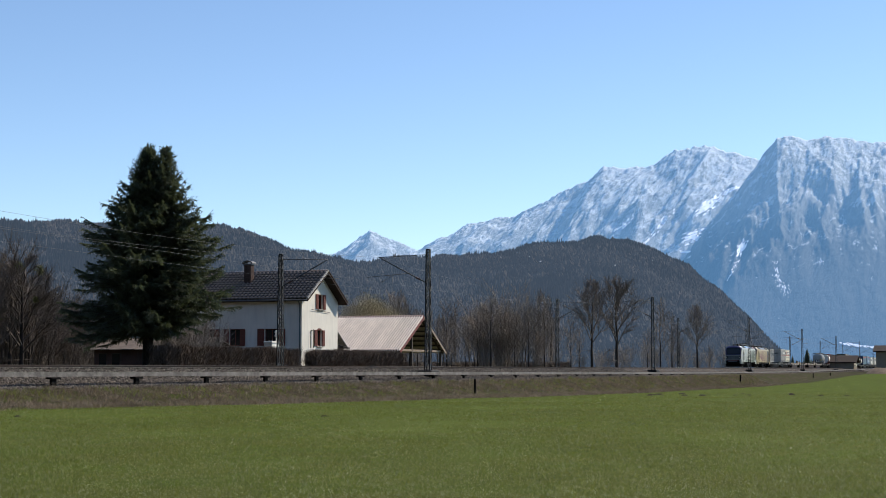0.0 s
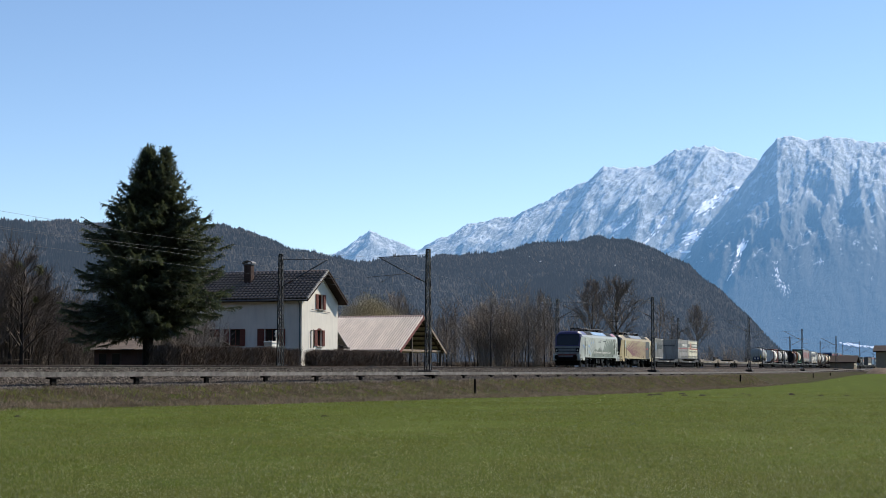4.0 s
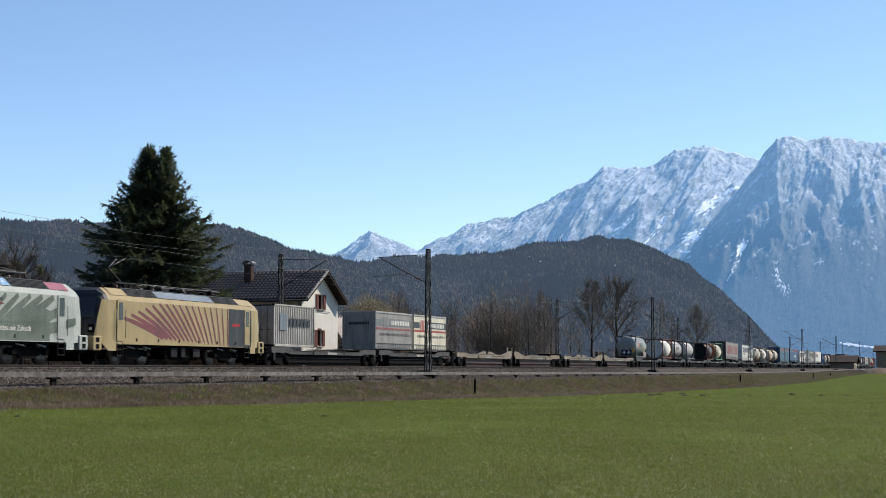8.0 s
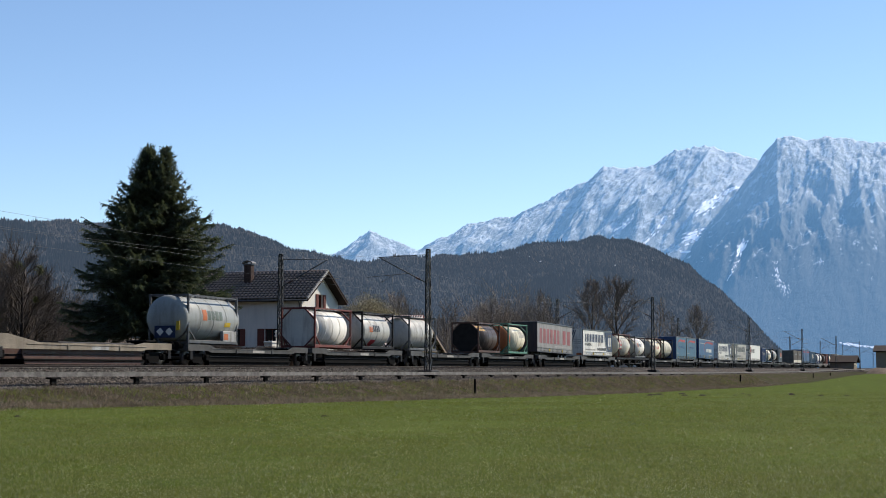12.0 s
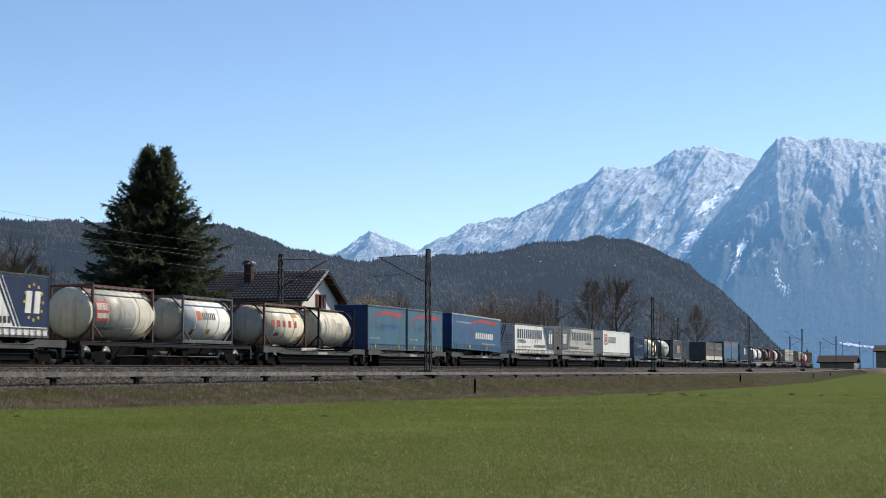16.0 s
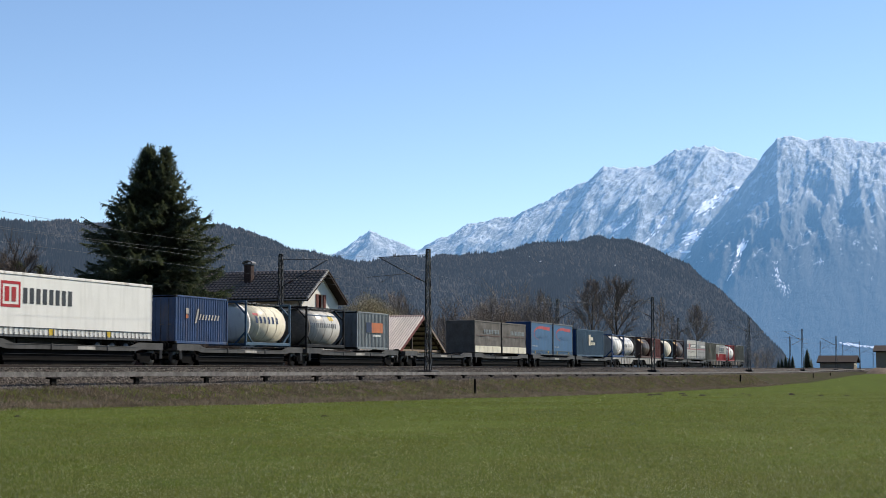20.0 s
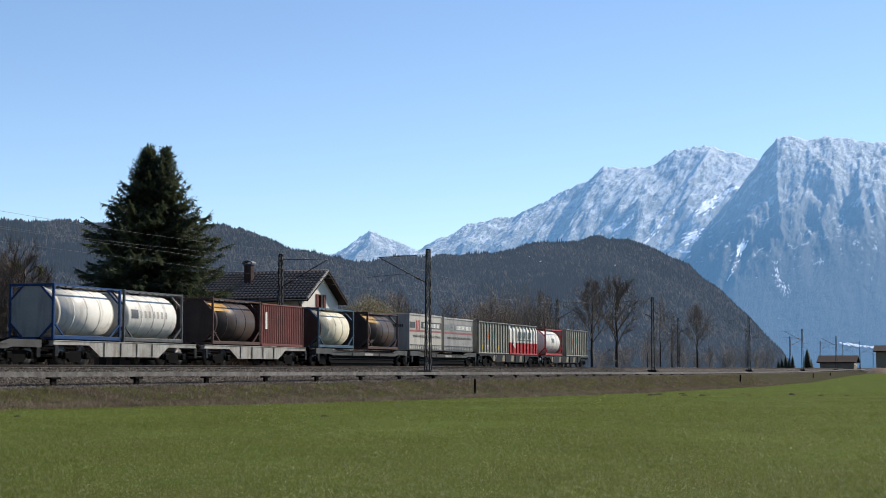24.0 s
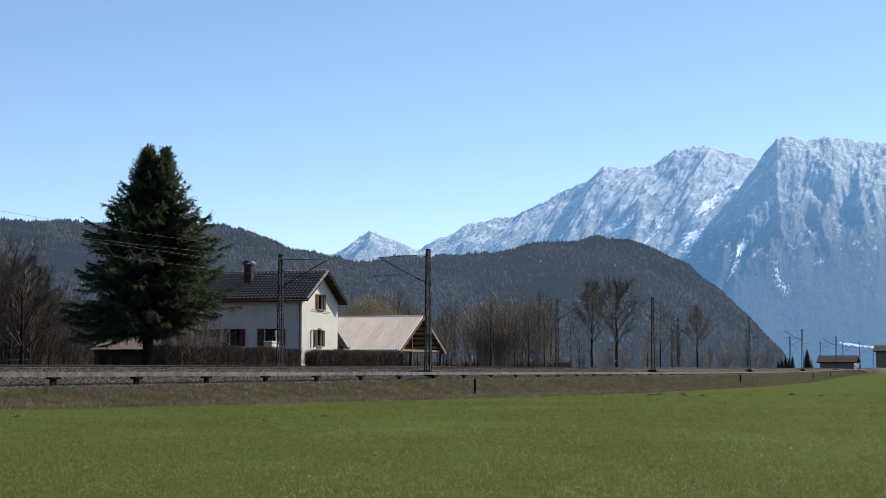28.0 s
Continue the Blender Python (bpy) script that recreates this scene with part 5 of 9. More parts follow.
def spruce():
    """A broad old spruce with two leaders: bough above bough, each a flat fan of needled shoots with a raised tip."""
    rnd = random.Random(11)
    u_ = rnd.uniform
    t = thing("spruce_tree", "broad dark green spruce tree with drooping boughs", "tree", pose(-18.2, 95.9, EYE - 0.4))
    tr = Geo().tube((0, 0, -0.3), (0, 0, 5), 0.36, 10, 0.28, cap=False).tube((0, 0, 5), (-0.15, 0, 14.3), 0.28, 8, 0.02, cap=False)
    tr.tube((0, 0, 9.0), (0.85, -0.3, 11), 0.14, 6, 0.1, cap=False).tube((0.85, -0.3, 11), (1.1, -0.4, 14.2), 0.1, 6, 0.02, cap=False)
    part("trunk", tr, M_BARK, t)
    boughs, sprays = Geo(), Geo()

    def needles(q, tip, side, up, thick):
        """A shoot from q to tip, set with short needled sprigs on both sides and below."""
        ax = tip - q
        ln = ax.length
        if ln < 0.03:
            return
        ax = ax / ln
        sprays.add([tuple(q + up * thick), tuple(q - up * thick), tuple(tip)], [(0, 1, 2)])
        sprays.add([tuple(q + side * thick), tuple(q - side * thick), tuple(tip + ax * 0.05)], [(0, 1, 2)])
        for j in range(max(5, int(ln / 0.045))):
            b = q.lerp(tip, u_(0.05, 1.0))
            sd = side * rnd.choice((-1, 1)) * u_(0.4, 1.0) + ax * u_(0.1, 0.8) + up * u_(-1.1, 0.5)
            e = b + sd * u_(0.08, 0.2)
            w = ax * u_(0.02, 0.05)
            sprays.add([tuple(b + w), tuple(b - w), tuple(e)], [(0, 1, 2)])

    def bough(foot, a, ln, rise, thin=1.0):
        seg = 7
        sag, lift = u_(0.2, 0.42), u_(0.12, 0.34)
        turn = u_(-0.2, 0.2)
        pts = []
        for j in range(seg + 1):
            f = j / seg
            zz = foot.z + ln * (rise * f - sag * f * f + lift * f ** 4) + (u_(-0.05, 0.05) if j else 0)
            pts.append(Vector((foot.x + math.cos(a + turn * f) * ln * f, foot.y + math.sin(a + turn * f) * ln * f, zz)))
        for j in range(seg):
            boughs.tube(pts[j], pts[j + 1], 0.04 * (1 - j / seg) + 0.008, 3, cap=False)
        dirn = Vector((math.cos(a), math.sin(a), 0))
        side = Vector((-math.sin(a), math.cos(a), 0))
        up = Vector((0, 0, 1))
        n = int(7 + ln * 13 * thin)
        for k in range(n):
            f = 0.12 + 0.88 * (k + rnd.random()) / n
            i = min(seg - 1, int(f * seg))
            q = pts[i].lerp(pts[i + 1], f * seg - i)
            sd = 1 if k % 2 else -1
            reach = (0.6 * (1 - f) + 0.3) * min(1.0, 0.35 + ln / 3.2) * u_(0.6, 1.2)
            tip = q + (side * sd * u_(0.55, 1.0) + dirn * u_(0.3, 0.8) + up * u_(-0.8, 0.2)) * reach
            needles(q, tip, dirn, up, 0.035)
        tip = pts[-1] + (pts[-1] - pts[-2]).normalized() * u_(0.1, 0.3) + up * u_(0.0, 0.15)
        needles(pts[-2], tip, side, up, 0.05)

    count = 640
    for k in range(count):
        z = 2.5 + 11.6 * ((k + rnd.random()) / count) ** 0.92
        a = 2.4 * k + u_(-0.5, 0.5)
        w = 0.5 + 0.5 * math.cos(a)
        rad = float(np.interp(z, *SPRUCE_LEFT)) * (1 - w) + float(np.interp(z, *SPRUCE_RIGHT)) * w
        rise = float(np.interp(z, (2, 4, 7, 10, 12.5, 14.3), (-0.08, 0.02, 0.1, 0.25, 0.55, 1.2))) + u_(-0.12, 0.12)
        rad *= rnd.choice((0.45, 0.65, 0.8, 0.9, 1.0, 1.06)) * (0.95 + 0.45 * noise.noise((math.cos(a) * 1.4, math.sin(a) * 1.4, z * 0.85)))
        bough(Vector((-0.15 * z / 14.3, 0, z - rise * rad * 0.55)), a, rad, rise)
    for z, a, ln, rise in ((7.9, 0.1, 5.2, -0.02), (8.3, -0.3, 5.0, 0.0), (7.2, 0.3, 4.9, 0.02), (6.0, -0.05, 5.1, -0.05), (6.4, 0.3, 4.8, -0.02), (5.4, -0.3, 4.9, -0.04), (9.0, 0.0, 4.3, 0.12),
                           (9.3, 0.5, 4.0, 0.12), (9.2, -0.5, 4.1, 0.14), (4.2, 3.1, 5.9, -0.05), (4.0, 3.4, 5.7, -0.08), (4.5, 2.8, 5.6, -0.04), (3.4, 3.2, 5.3, -0.06), (6.0, 3.2, 4.8, -0.02),
                           (6.3, 2.9, 4.6, 0.0), (8.3, 3.15, 4.2, 0.08), (8.0, 2.8, 4.1, 0.06), (8.5, 3.5, 4.0, 0.1), (10.0, 3.1, 2.9, 0.2), (4.6, 0.2, 4.8, -0.06)):
        for o in (-0.12, 0.1):
            bough(Vector((0, 0, z + o * 2)), a + o, ln * u_(0.88, 1.02), rise + 0.08, 1.3)
    for k in range(80):
        z = 10.2 + 3.9 * (k + rnd.random()) / 80
        rad = float(np.interp(z, (10.2, 12.0, 13.2, 14.2), (1.7, 1.25, 0.6, 0.06))) * u_(0.6, 1.08)
        rise = 0.4 + 0.8 * k / 80
        bough(Vector((1.0, -0.38, z - rise * rad * 0.4)), 2.4 * k, rad, rise)
    part("branchwork", boughs, M_BARK, t)
    part("crown", sprays, M_NEEDLE, t, "dense dark green needle sprays")


spruce()

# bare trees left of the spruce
t1 = bare_tree("bare_tree", "leafless grey-brown broadleaf tree", 10.5, 0.22, 21, 5, 0.3, 0.7, M_DIMTWIG)
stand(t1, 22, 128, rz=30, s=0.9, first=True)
t2 = bare_tree("bare_tree", "leafless slender broadleaf tree behind the line", 12, 0.16, 22, 4, 0.3, 0.5, M_DIMTWIG)
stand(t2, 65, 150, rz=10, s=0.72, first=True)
for px, y, s, rz in ((-25, 135, 0.72, 70), (100, 165, 0.62, 200), (130, 170, 0.66, 20)):
    stand(t2, px, y, s=s, rz=rz)
for k, (px, y, s) in enumerate(((-10, 122, 0.8), (55, 130, 0.68), (90, 140, 0.7), (5, 150, 0.95), (75, 155, 0.85), (140, 150, 0.6), (35, 145, 0.85), (108, 150, 0.7))):
    stand(t1, px, y, s=s, rz=47 * k)
stand(t1, 45, 160, s=0.85, rz=140)
stand(t1, 118, 185, s=0.8, rz=300)

t9 = crown_tree("large leafless tree with round mistletoe clumps in its crown", 12.6, 0.3, 61, 0.16, 0.36, 22, 3, M_DIMTWIG, 0.016, 0.9, 3)
for z, x, y, r in ((11.6, -0.3, -0.6, 0.66), (11.2, 1.9, -0.4, 0.6), (8.0, 1.6, -0.8, 0.36), (5.9, -2.4, -0.6, 0.4)):
    rnd = random.Random(int(z * 10))
    g = Geo()
    for k in range(500):
        v = Vector((rnd.gauss(0, 1), rnd.gauss(0, 1), rnd.gauss(0, 1))).normalized() * r * rnd.uniform(0.35, 1.05)
        g.add([(x + v.x, y + v.y, z + v.z), (x + v.x + rnd.uniform(-0.12, 0.12), y + v.y, z + v.z + 0.12), (x + v.x, y + v.y + rnd.uniform(-0.12, 0.12), z + v.z - 0.08)], [(0, 1, 2)])
    part("mistletoe", g, M_MISTLE, t9, "round olive-green mistletoe clump")
stand(t9, 40, 125, s=0.74, first=True)

# the grove in the middle and brush at the left
t3 = crown_tree("leafless slender tree in a grove", 9.6, 0.12, 31, 0.2, 0.28, 14, 2, None, 0.014, 0.42)
t3b = crown_tree("leafless slender tree in a grove", 9.2, 0.1, 35, 0.25, 0.26, 13, 2, M_BRUSH, 0.014, 0.36)
stand(t3, 705, 185, first=True)
stand(t3b, 715, 188, first=True)
t4 = thicket("dense brown leafless thicket of upright stems", 8.4, 15, 33, M_BRUSH, 3.6)
stand(t4, 880, 190, first=True)
t4b = thicket("dark leafless undergrowth beside the wood", 5.6, 18, 36, M_DIMTWIG, 4.5)
stand(t4b, 10, 132, first=True)
for k in range(13):
    stand(t4b, -20 + 15 * k, 130 + 9 * (k % 3) + k, s=0.7 + 0.13 * (k % 4), rz=83 * k)
for k, (px, y, s) in enumerate(((-5, 138, 0.42), (20, 141, 0.5), (45, 139, 0.4), (68, 143, 0.48), (92, 145, 0.42), (112, 148, 0.5), (135, 150, 0.42), (150, 152, 0.36))):
    stand(t4, px, y, s=s, rz=61 * k)


def budding_bush(label, height, seed):
    """A rounded bush: thin stems under a loose dome of small buds."""
    rnd = random.Random(seed)
    t = thing("shrub", label, "shrub", pose(0, 0, 0))
    stems, buds = Geo(), Geo()
    for k in range(46):
        a, lean = rnd.uniform(0, 6.283), rnd.uniform(0.0, 0.5)
        p = Vector((0.3 * math.cos(a), 0.3 * math.sin(a), -0.2))
        dirn = Vector((math.cos(a) * lean, math.sin(a) * lean, 1)).normalized()
        ln = height * rnd.uniform(0.8, 1.03) * (1 - 0.35 * lean)
        for j in range(5):
            q = p + (dirn + Vector((rnd.uniform(-0.1, 0.1), rnd.uniform(-0.1, 0.1), 0))) * (ln / 5)
            stems.tube(p, q, 0.03 * (1 - j / 6), 3, 0.03 * (1 - (j + 1) / 6), cap=False)
            if j > 0:
                for _ in range(330):
                    c = p.lerp(q, rnd.random()) + Vector((rnd.gauss(0, 0.7), rnd.gauss(0, 0.7), rnd.gauss(0, 0.4)))
                    s = rnd.uniform(0.06, 0.13)
                    buds.add([tuple(c), tuple(c + Vector((rnd.uniform(-s, s), rnd.uniform(-s, s), s))), tuple(c + Vector((rnd.uniform(-s, s), rnd.uniform(-s, s), rnd.uniform(-s, s))))], [(0, 1, 2)])
            p = q
    part("stem_mass", stems, M_BRUSH, t)
    part("crown", buds, M_BUD, t, "loose yellowish buds")
    return t


t5 = budding_bush("yellowish budding willow bush behind the barn", 9.9, 34)
stand(t5, 655, 176, s=0.92, first=True)
rnd = random.Random(8)
for px in range(690, 990, 10):
    stand(t3 if px % 20 else t3b, px + rnd.uniform(-5, 5), rnd.uniform(180, 215), s=rnd.uniform(0.7, 1.05), rz=rnd.uniform(0, 360))
for px, s in ((852, 0.92), (905, 1.0), (932, 0.85), (872, 0.95), (890, 0.9), (800, 0.6), (740, 0.55), (965, 0.6)):
    stand(t4, px, rnd.uniform(185, 200), s=s, rz=rnd.uniform(0, 360))
stand(t5, 682, 178, s=0.8, rz=80)
stand(t5, 632, 178, s=0.78, rz=190)

# tall trees by the line
t6 = crown_tree("tall leafless tree with a round twiggy crown", 14.6, 0.26, 41, 0.3, 0.3, 20, 3, None, 0.016, 0.55, 2)
stand(t6, 1047, 262, first=True)
t7 = crown_tree("tall leafless tree with spreading limbs", 14.8, 0.3, 43, 0.26, 0.34, 20, 3, None, 0.016, 0.6, 5)
stand(t7, 1091, 258, first=True)
stand(t6, 1233, 350, s=0.95, rz=120)
stand(t3, 1168, 300, s=1.45, rz=50)
stand(t3, 1188, 305, s=1.2, rz=150)
for px, y, s in ((1010, 240, 0.9), (1025, 245, 0.75), (1145, 320, 0.9), (1200, 330, 0.9), (1255, 360, 0.6)):
    stand(t3, px, y, s=s, rz=px)
for px in range(985, 1380, 22):
    stand(t4, px + rnd.uniform(-8, 8), 380 + rnd.uniform(-20, 60), s=rnd.uniform(0.45, 0.8), rz=px * 3)


def small_conifer(height, seed):
    rnd = random.Random(seed)
    t = thing("conifer", "small dark conifer far along the line", "tree", pose(0, 0, 0))
    part("trunk", Geo().tube((0, 0, -0.3), (0, 0, height * 0.9), 0.18, 5, 0.03, cap=False), M_BARK, t)
    g = Geo()
    for k in range(620):
        f = rnd.random() ** 0.9
        z = height * (0.06 + 0.94 * f)
        r = (1 - f) ** 0.7 * height * 0.34 * rnd.uniform(0.7, 1.15) + 0.1
        a = rnd.uniform(0, 6.283)
        c, s = math.cos(a), math.sin(a)
        w = 0.42 * (1.2 - f)
        g.add([(-s * w, c * w, z + 0.3), (s * w, -c * w, z + 0.3), (c * r, s * r, z - 0.35)], [(0, 1, 2)])
    part("crown", g, M_NEEDLE, t)
    return t


c1 = small_conifer(6.4, 3)
stand(c1, 1427, 480, first=True)
for px, s in ((1382, 0.55), (1389, 0.7), (1395, 0.6), (1401, 0.68), (1376, 0.5), (1434, 0.55)):
    stand(c1, px, 500, s=s, rz=px)


def hedge(u0, u1, d0, d1, height, seed, label, count=0, big=1.0):
    """A clipped leafless hedge: a mass of fine upright twigs."""
    rnd = random.Random(seed)
    h = thing("hedge", label, "hedge", along(0, 0, EYE - 0.4))
    g = Geo()
    for k in range(count or int((u1 - u0) * 1900)):
        u = rnd.uniform(u0, u1)
        d = rnd.uniform(d0, d1)
        top_ = height * (0.9 + 0.12 * noise.noise((u * 0.7, d, seed)) + 0.05 * rnd.random())
        z0 = rnd.uniform(0, top_ * 0.85)
        ln = rnd.uniform(0.25, 0.6) * big
        z1 = min(top_, z0 + ln)
        a = rnd.uniform(0, 6.283)
        w = rnd.uniform(0.012, 0.03) * big
        dx, dy = rnd.uniform(-0.42, 0.42), rnd.uniform(-0.4, 0.4)
        c, s = math.cos(a) * w, math.sin(a) * w
        g.add([(u - c, d - s, z0), (u + c, d + s, z0), (u + dx, d + dy, z1)], [(0, 1, 2)])
    part("twig_mass", g, M_HEDGE, h)
    st = Geo()
    for k in range(int((u1 - u0) * 3)):
        u, d = rnd.uniform(u0, u1), rnd.uniform(d0 + 0.2, d1 - 0.2)
        st.tube((u, d, -0.1), (u + rnd.uniform(-0.2, 0.2), d, height * 0.8), 0.02, 4, 0.008, cap=False)
    part("stem_mass", st, M_BARK, h)


hedge(97, 116.4, 6.1, 7.4, 2.02, 3, "clipped leafless brown hedge beside the track")
hedge(119.3, 138.0, 6.1, 7.3, 2.0, 4, "clipped leafless brown hedge in front of the barn")
hedge(155.0, 158.0, 46, 66, 4.0, 6, "brown leafless undergrowth at the edge of a wood", 15000, 1.6)
hedge(216.0, 219.0, 13, 40, 1.5, 7, "brown leafless undergrowth below a grove", 16000, 1.6)
# taller wild bush between spruce and house
t8 = thicket("wild leafless bush beside the house", 3.6, 16, 51, width=2.6)
for k, (px, y, s) in enumerate(((345, 104, 1.0), (325, 102, 0.9), (362, 107, 0.75), (300, 100, 0.65), (312, 108, 0.7), (335, 108, 0.95))):
    stand(t8, px, y, s=s, rz=k * 70, first=(k == 0))
# ---- the freight train: parts first ----
def wheelset_mesh(r=0.46):
    g = Geo()
    for y in (-0.75, 0.75):
        s = 1 if y > 0 else -1
        w = Geo().lathe([(-0.07, r * 0.55), (-0.065, r), (0.06, r - 0.005), (0.065, r + 0.028 if s < 0 else r * 0.97), (0.09, r * 0.55)], 0, 0, 20)
        g.add([(z_, y + s * x_, y_) for x_, y_, z_ in w.v], w.f, True)
    g.tube((0, -0.95, 0), (0, 0.95, 0), 0.08, 8)
    return g.mesh("wheelset")


WHEELS = wheelset_mesh()
WHEELS.materials.append(M_WHEEL)
LOCO_WHEELS = wheelset_mesh(0.62)
LOCO_WHEELS.materials.append(M_WHEEL)


def bogie_frame_mesh(base, r):
    g = Geo()
    h = base / 2
    for s in (-1, 1):
        y = s * 1.0
        g.prism([(-h - 0.35, r - 0.12), (-h + 0.3, r - 0.12), (-0.45, r - 0.3), (0.45, r - 0.3), (h - 0.3, r - 0.12), (h + 0.35, r - 0.12), (h + 0.35, r + 0.12), (0.5, r + 0.22), (-0.5, r + 0.22), (-h - 0.35, r + 0.12)], y - 0.06, y + 0.06)
        for x in (-h, h):
            g.cbox(x - 0.19, x + 0.19, y - 0.12 + s * 0.1, y + 0.12 + s * 0.1, r - 0.17, r + 0.15, 0.04)
            for k in (-0.28, 0.28):
                g.tube((x + k, y + s * 0.05, r - 0.1), (x + k, y + s * 0.05, r + 0.2), 0.075, 7)
    g.cbox(-0.22, 0.22, -1.0, 1.0, r - 0.15, r + 0.2, 0.04)
    return g.mesh("bogie")


BOGIE = bogie_frame_mesh(1.8, 0.46)
BOGIE.materials.append(M_BLACK)
LOCO_BOGIE = bogie_frame_mesh(2.6, 0.62)
LOCO_BOGIE.materials.append(M_BLACK)


def bogie(parent, x, base=1.8, loco=False):
    b = part("bogie", LOCO_BOGIE if loco else BOGIE, None, parent, at=pose(x, 0, 0))
    for s in (-1, 1):
        part("wheelset", LOCO_WHEELS if loco else WHEELS, None, b, at=pose(s * base / 2, 0, 0.62 if loco else 0.46))
    return b


BUFFER = Geo()
BUFFER.lathe([(0.0, 0.12), (0.3, 0.12), (0.3, 0.08), (0.55, 0.08), (0.55, 0.2), (0.58, 0.24), (0.62, 0.22)], 0, 0, 12)
BUFFER_M = BUFFER.mesh("buffer")
BUFFER_M.materials.append(M_BLACK)


def buffers(parent, x, facing):
    for y in (-0.875, 0.875):
        part("buffer", BUFFER_M, None, parent, at=pose(x, y, 1.06, 0, 0, 0 if facing > 0 else 180))
    part("coupler", Geo().cbox(min(x, x + facing * 0.5), max(x, x + facing * 0.5), -0.09, 0.09, 0.9, 1.08, 0.03), M_BLACK, parent)


def twin_wagon(u0, joint, u1, material, label, floor=True, seed=0):
    """Two low-floor pocket units on three bogies."""
    w = riding("pocket_wagon", label, "freight wagon", u0, "wagons of the train")
    a, b, L = joint - u0 - 0.35, joint - u0 + 0.35, u1 - u0
    rnd = random.Random(seed)
    for n_, (x0, x1) in enumerate(((0.3, a), (b, L - 0.3))):
        # side sill: high over the bogies, dropped along the pocket
        lo_in, lo_out = (2.6, 2.3) if n_ == 0 else (2.3, 2.6)
        end_l, end_r = x0 + lo_in, x1 - lo_out
        for y in (-1.28, 1.2):
            out = [(x0, 0.82), (end_l - 0.4, 0.82), (end_l + 0.1, 0.73), (end_r - 0.1, 0.73), (end_r + 0.4, 0.82), (x1, 0.82), (x1, 1.16), (end_r + 0.2, 1.16), (end_r - 0.7, 0.95), (end_l + 0.7, 0.95), (end_l - 0.2, 1.16), (x0, 1.16)]
            if material is M_BEIGE:
                # the sill climbs to a hump at the joint
                half = [(0, 0.82), (lo_out - 0.1, 0.82), (lo_out + 0.4, 0.73), (x1 - x0 - 0.5, 0.73), (x1 - x0, 1.08), (x1 - x0, 1.4), (x1 - x0 - 0.8, 1.4), (x1 - x0 - 3.3, 1.04), (lo_out + 1.0, 1.04), (lo_out + 0.1, 1.16), (0, 1.16)]
                out = [(x0 + v, z) for v, z in half] if n_ == 0 else [(x1 - v, z) for v, z in reversed(half)]
            part("side_sill", Geo().prism(out, y, y + 0.08), material, w)
            part("sill_flange", Geo().cbox(end_l, end_r, y - 0.03, y + 0.11, 0.935, 0.965, 0.008), material, w)
            yi = y + 0.2 if y < 0 else y - 0.16
            # On grey wagons the shade below the sill is put in as black.
            part("pocket_side", Geo().prism([(end_l + 0.2, 0.05), (end_r - 0.2, 0.05), (end_r + 0.2, 0.94), (end_l - 0.2, 0.94)], yi, yi + 0.06), M_UMBER if material is M_BEIGE else M_BLACK, w, "rust-brown pocket side" if material is M_BEIGE else "pocket side, blackened for the shade under the sill")
            part("pocket_rail", Geo().cbox(end_l + 0.1, end_r - 0.1, yi - 0.06, yi + 0.08, 0.5, 0.54, 0.01), M_STEEL, w)
            for k in range(2):
                xx = x0 + (x1 - x0) * (0.36 + 0.3 * k)
                part("stanchion", Geo().cbox(xx, xx + 0.14, y - 0.05 if y < 0 else y + 0.08, y - 0.001 if y < 0 else y + 0.13, 0.7, 1.0, 0.02), material, w)
            xx = x0 + (x1 - x0) * 0.5
            if y < 0:
                part("data_plate", Geo().cbox(xx, xx + 1.5, y - 0.016, y - 0.002, 0.75, 0.9, 0.003), M_GREY if material is not M_BEIGE else M_LIGHT, w, "faded data panel on the sill")
        for x in (x0, x1 - 0.12):
            part("end_beam", Geo().cbox(x, x + 0.12, -1.2, 1.2, 0.8, 1.14, 0.02), material, w)
        part("pocket_floor", Geo().cbox(end_l, end_r, -1.15, 1.15, 0.2, 0.3, 0.02), M_BLACK, w)
        part("end_deck", Geo().cbox(x0 + 0.1, end_l, -1.2, 1.2, 1.0, 1.1, 0.02), M_BLACK, w)
        part("end_deck", Geo().cbox(end_r, x1 - 0.1, -1.2, 1.2, 1.0, 1.1, 0.02), M_BLACK, w)
        xs_ = x0 + 0.9 if n_ == 0 else x1 - 0.9
        hitch = Geo().cbox(xs_ - 0.35, xs_ + 0.35, -0.45, 0.45, 1.1, 1.2, 0.03)
        if not floor:
            hitch.cbox(xs_ - 0.55, xs_ + 0.55, -0.6, 0.6, 1.2, 1.32, 0.04)
            rack = Geo().cbox(x0 + (x1 - x0) * 0.35, x0 + (x1 - x0) * 0.8, -0.9, 0.9, 0.3, 1.12, 0.05)
            part("cradle", rack, M_STEEL, w)
        part("hitch", hitch, M_BLACK, w)
        for x in (x0 + 0.15, x1 - 0.45):
            part("corner_step", Geo().cbox(x, x + 0.3, -1.33, -1.28, 0.35, 0.82, 0.02), M_STEEL, w)
    if material is M_BEIGE:
        for x in (a - 0.55, b + 0.2):
            st = part("hitch_stand", Geo().prism([(x, 1.1), (x + 0.35, 1.1), (x + 0.28, 1.6), (x + 0.07, 1.6)], -0.95, -0.6), M_BEIGE, w, "dirty beige hitch stand")
            part("hitch_plate", Geo().cbox(x - 0.25, x + 0.45, -0.98, -0.6, 1.6, 1.68, 0.02), M_UMBER, st)
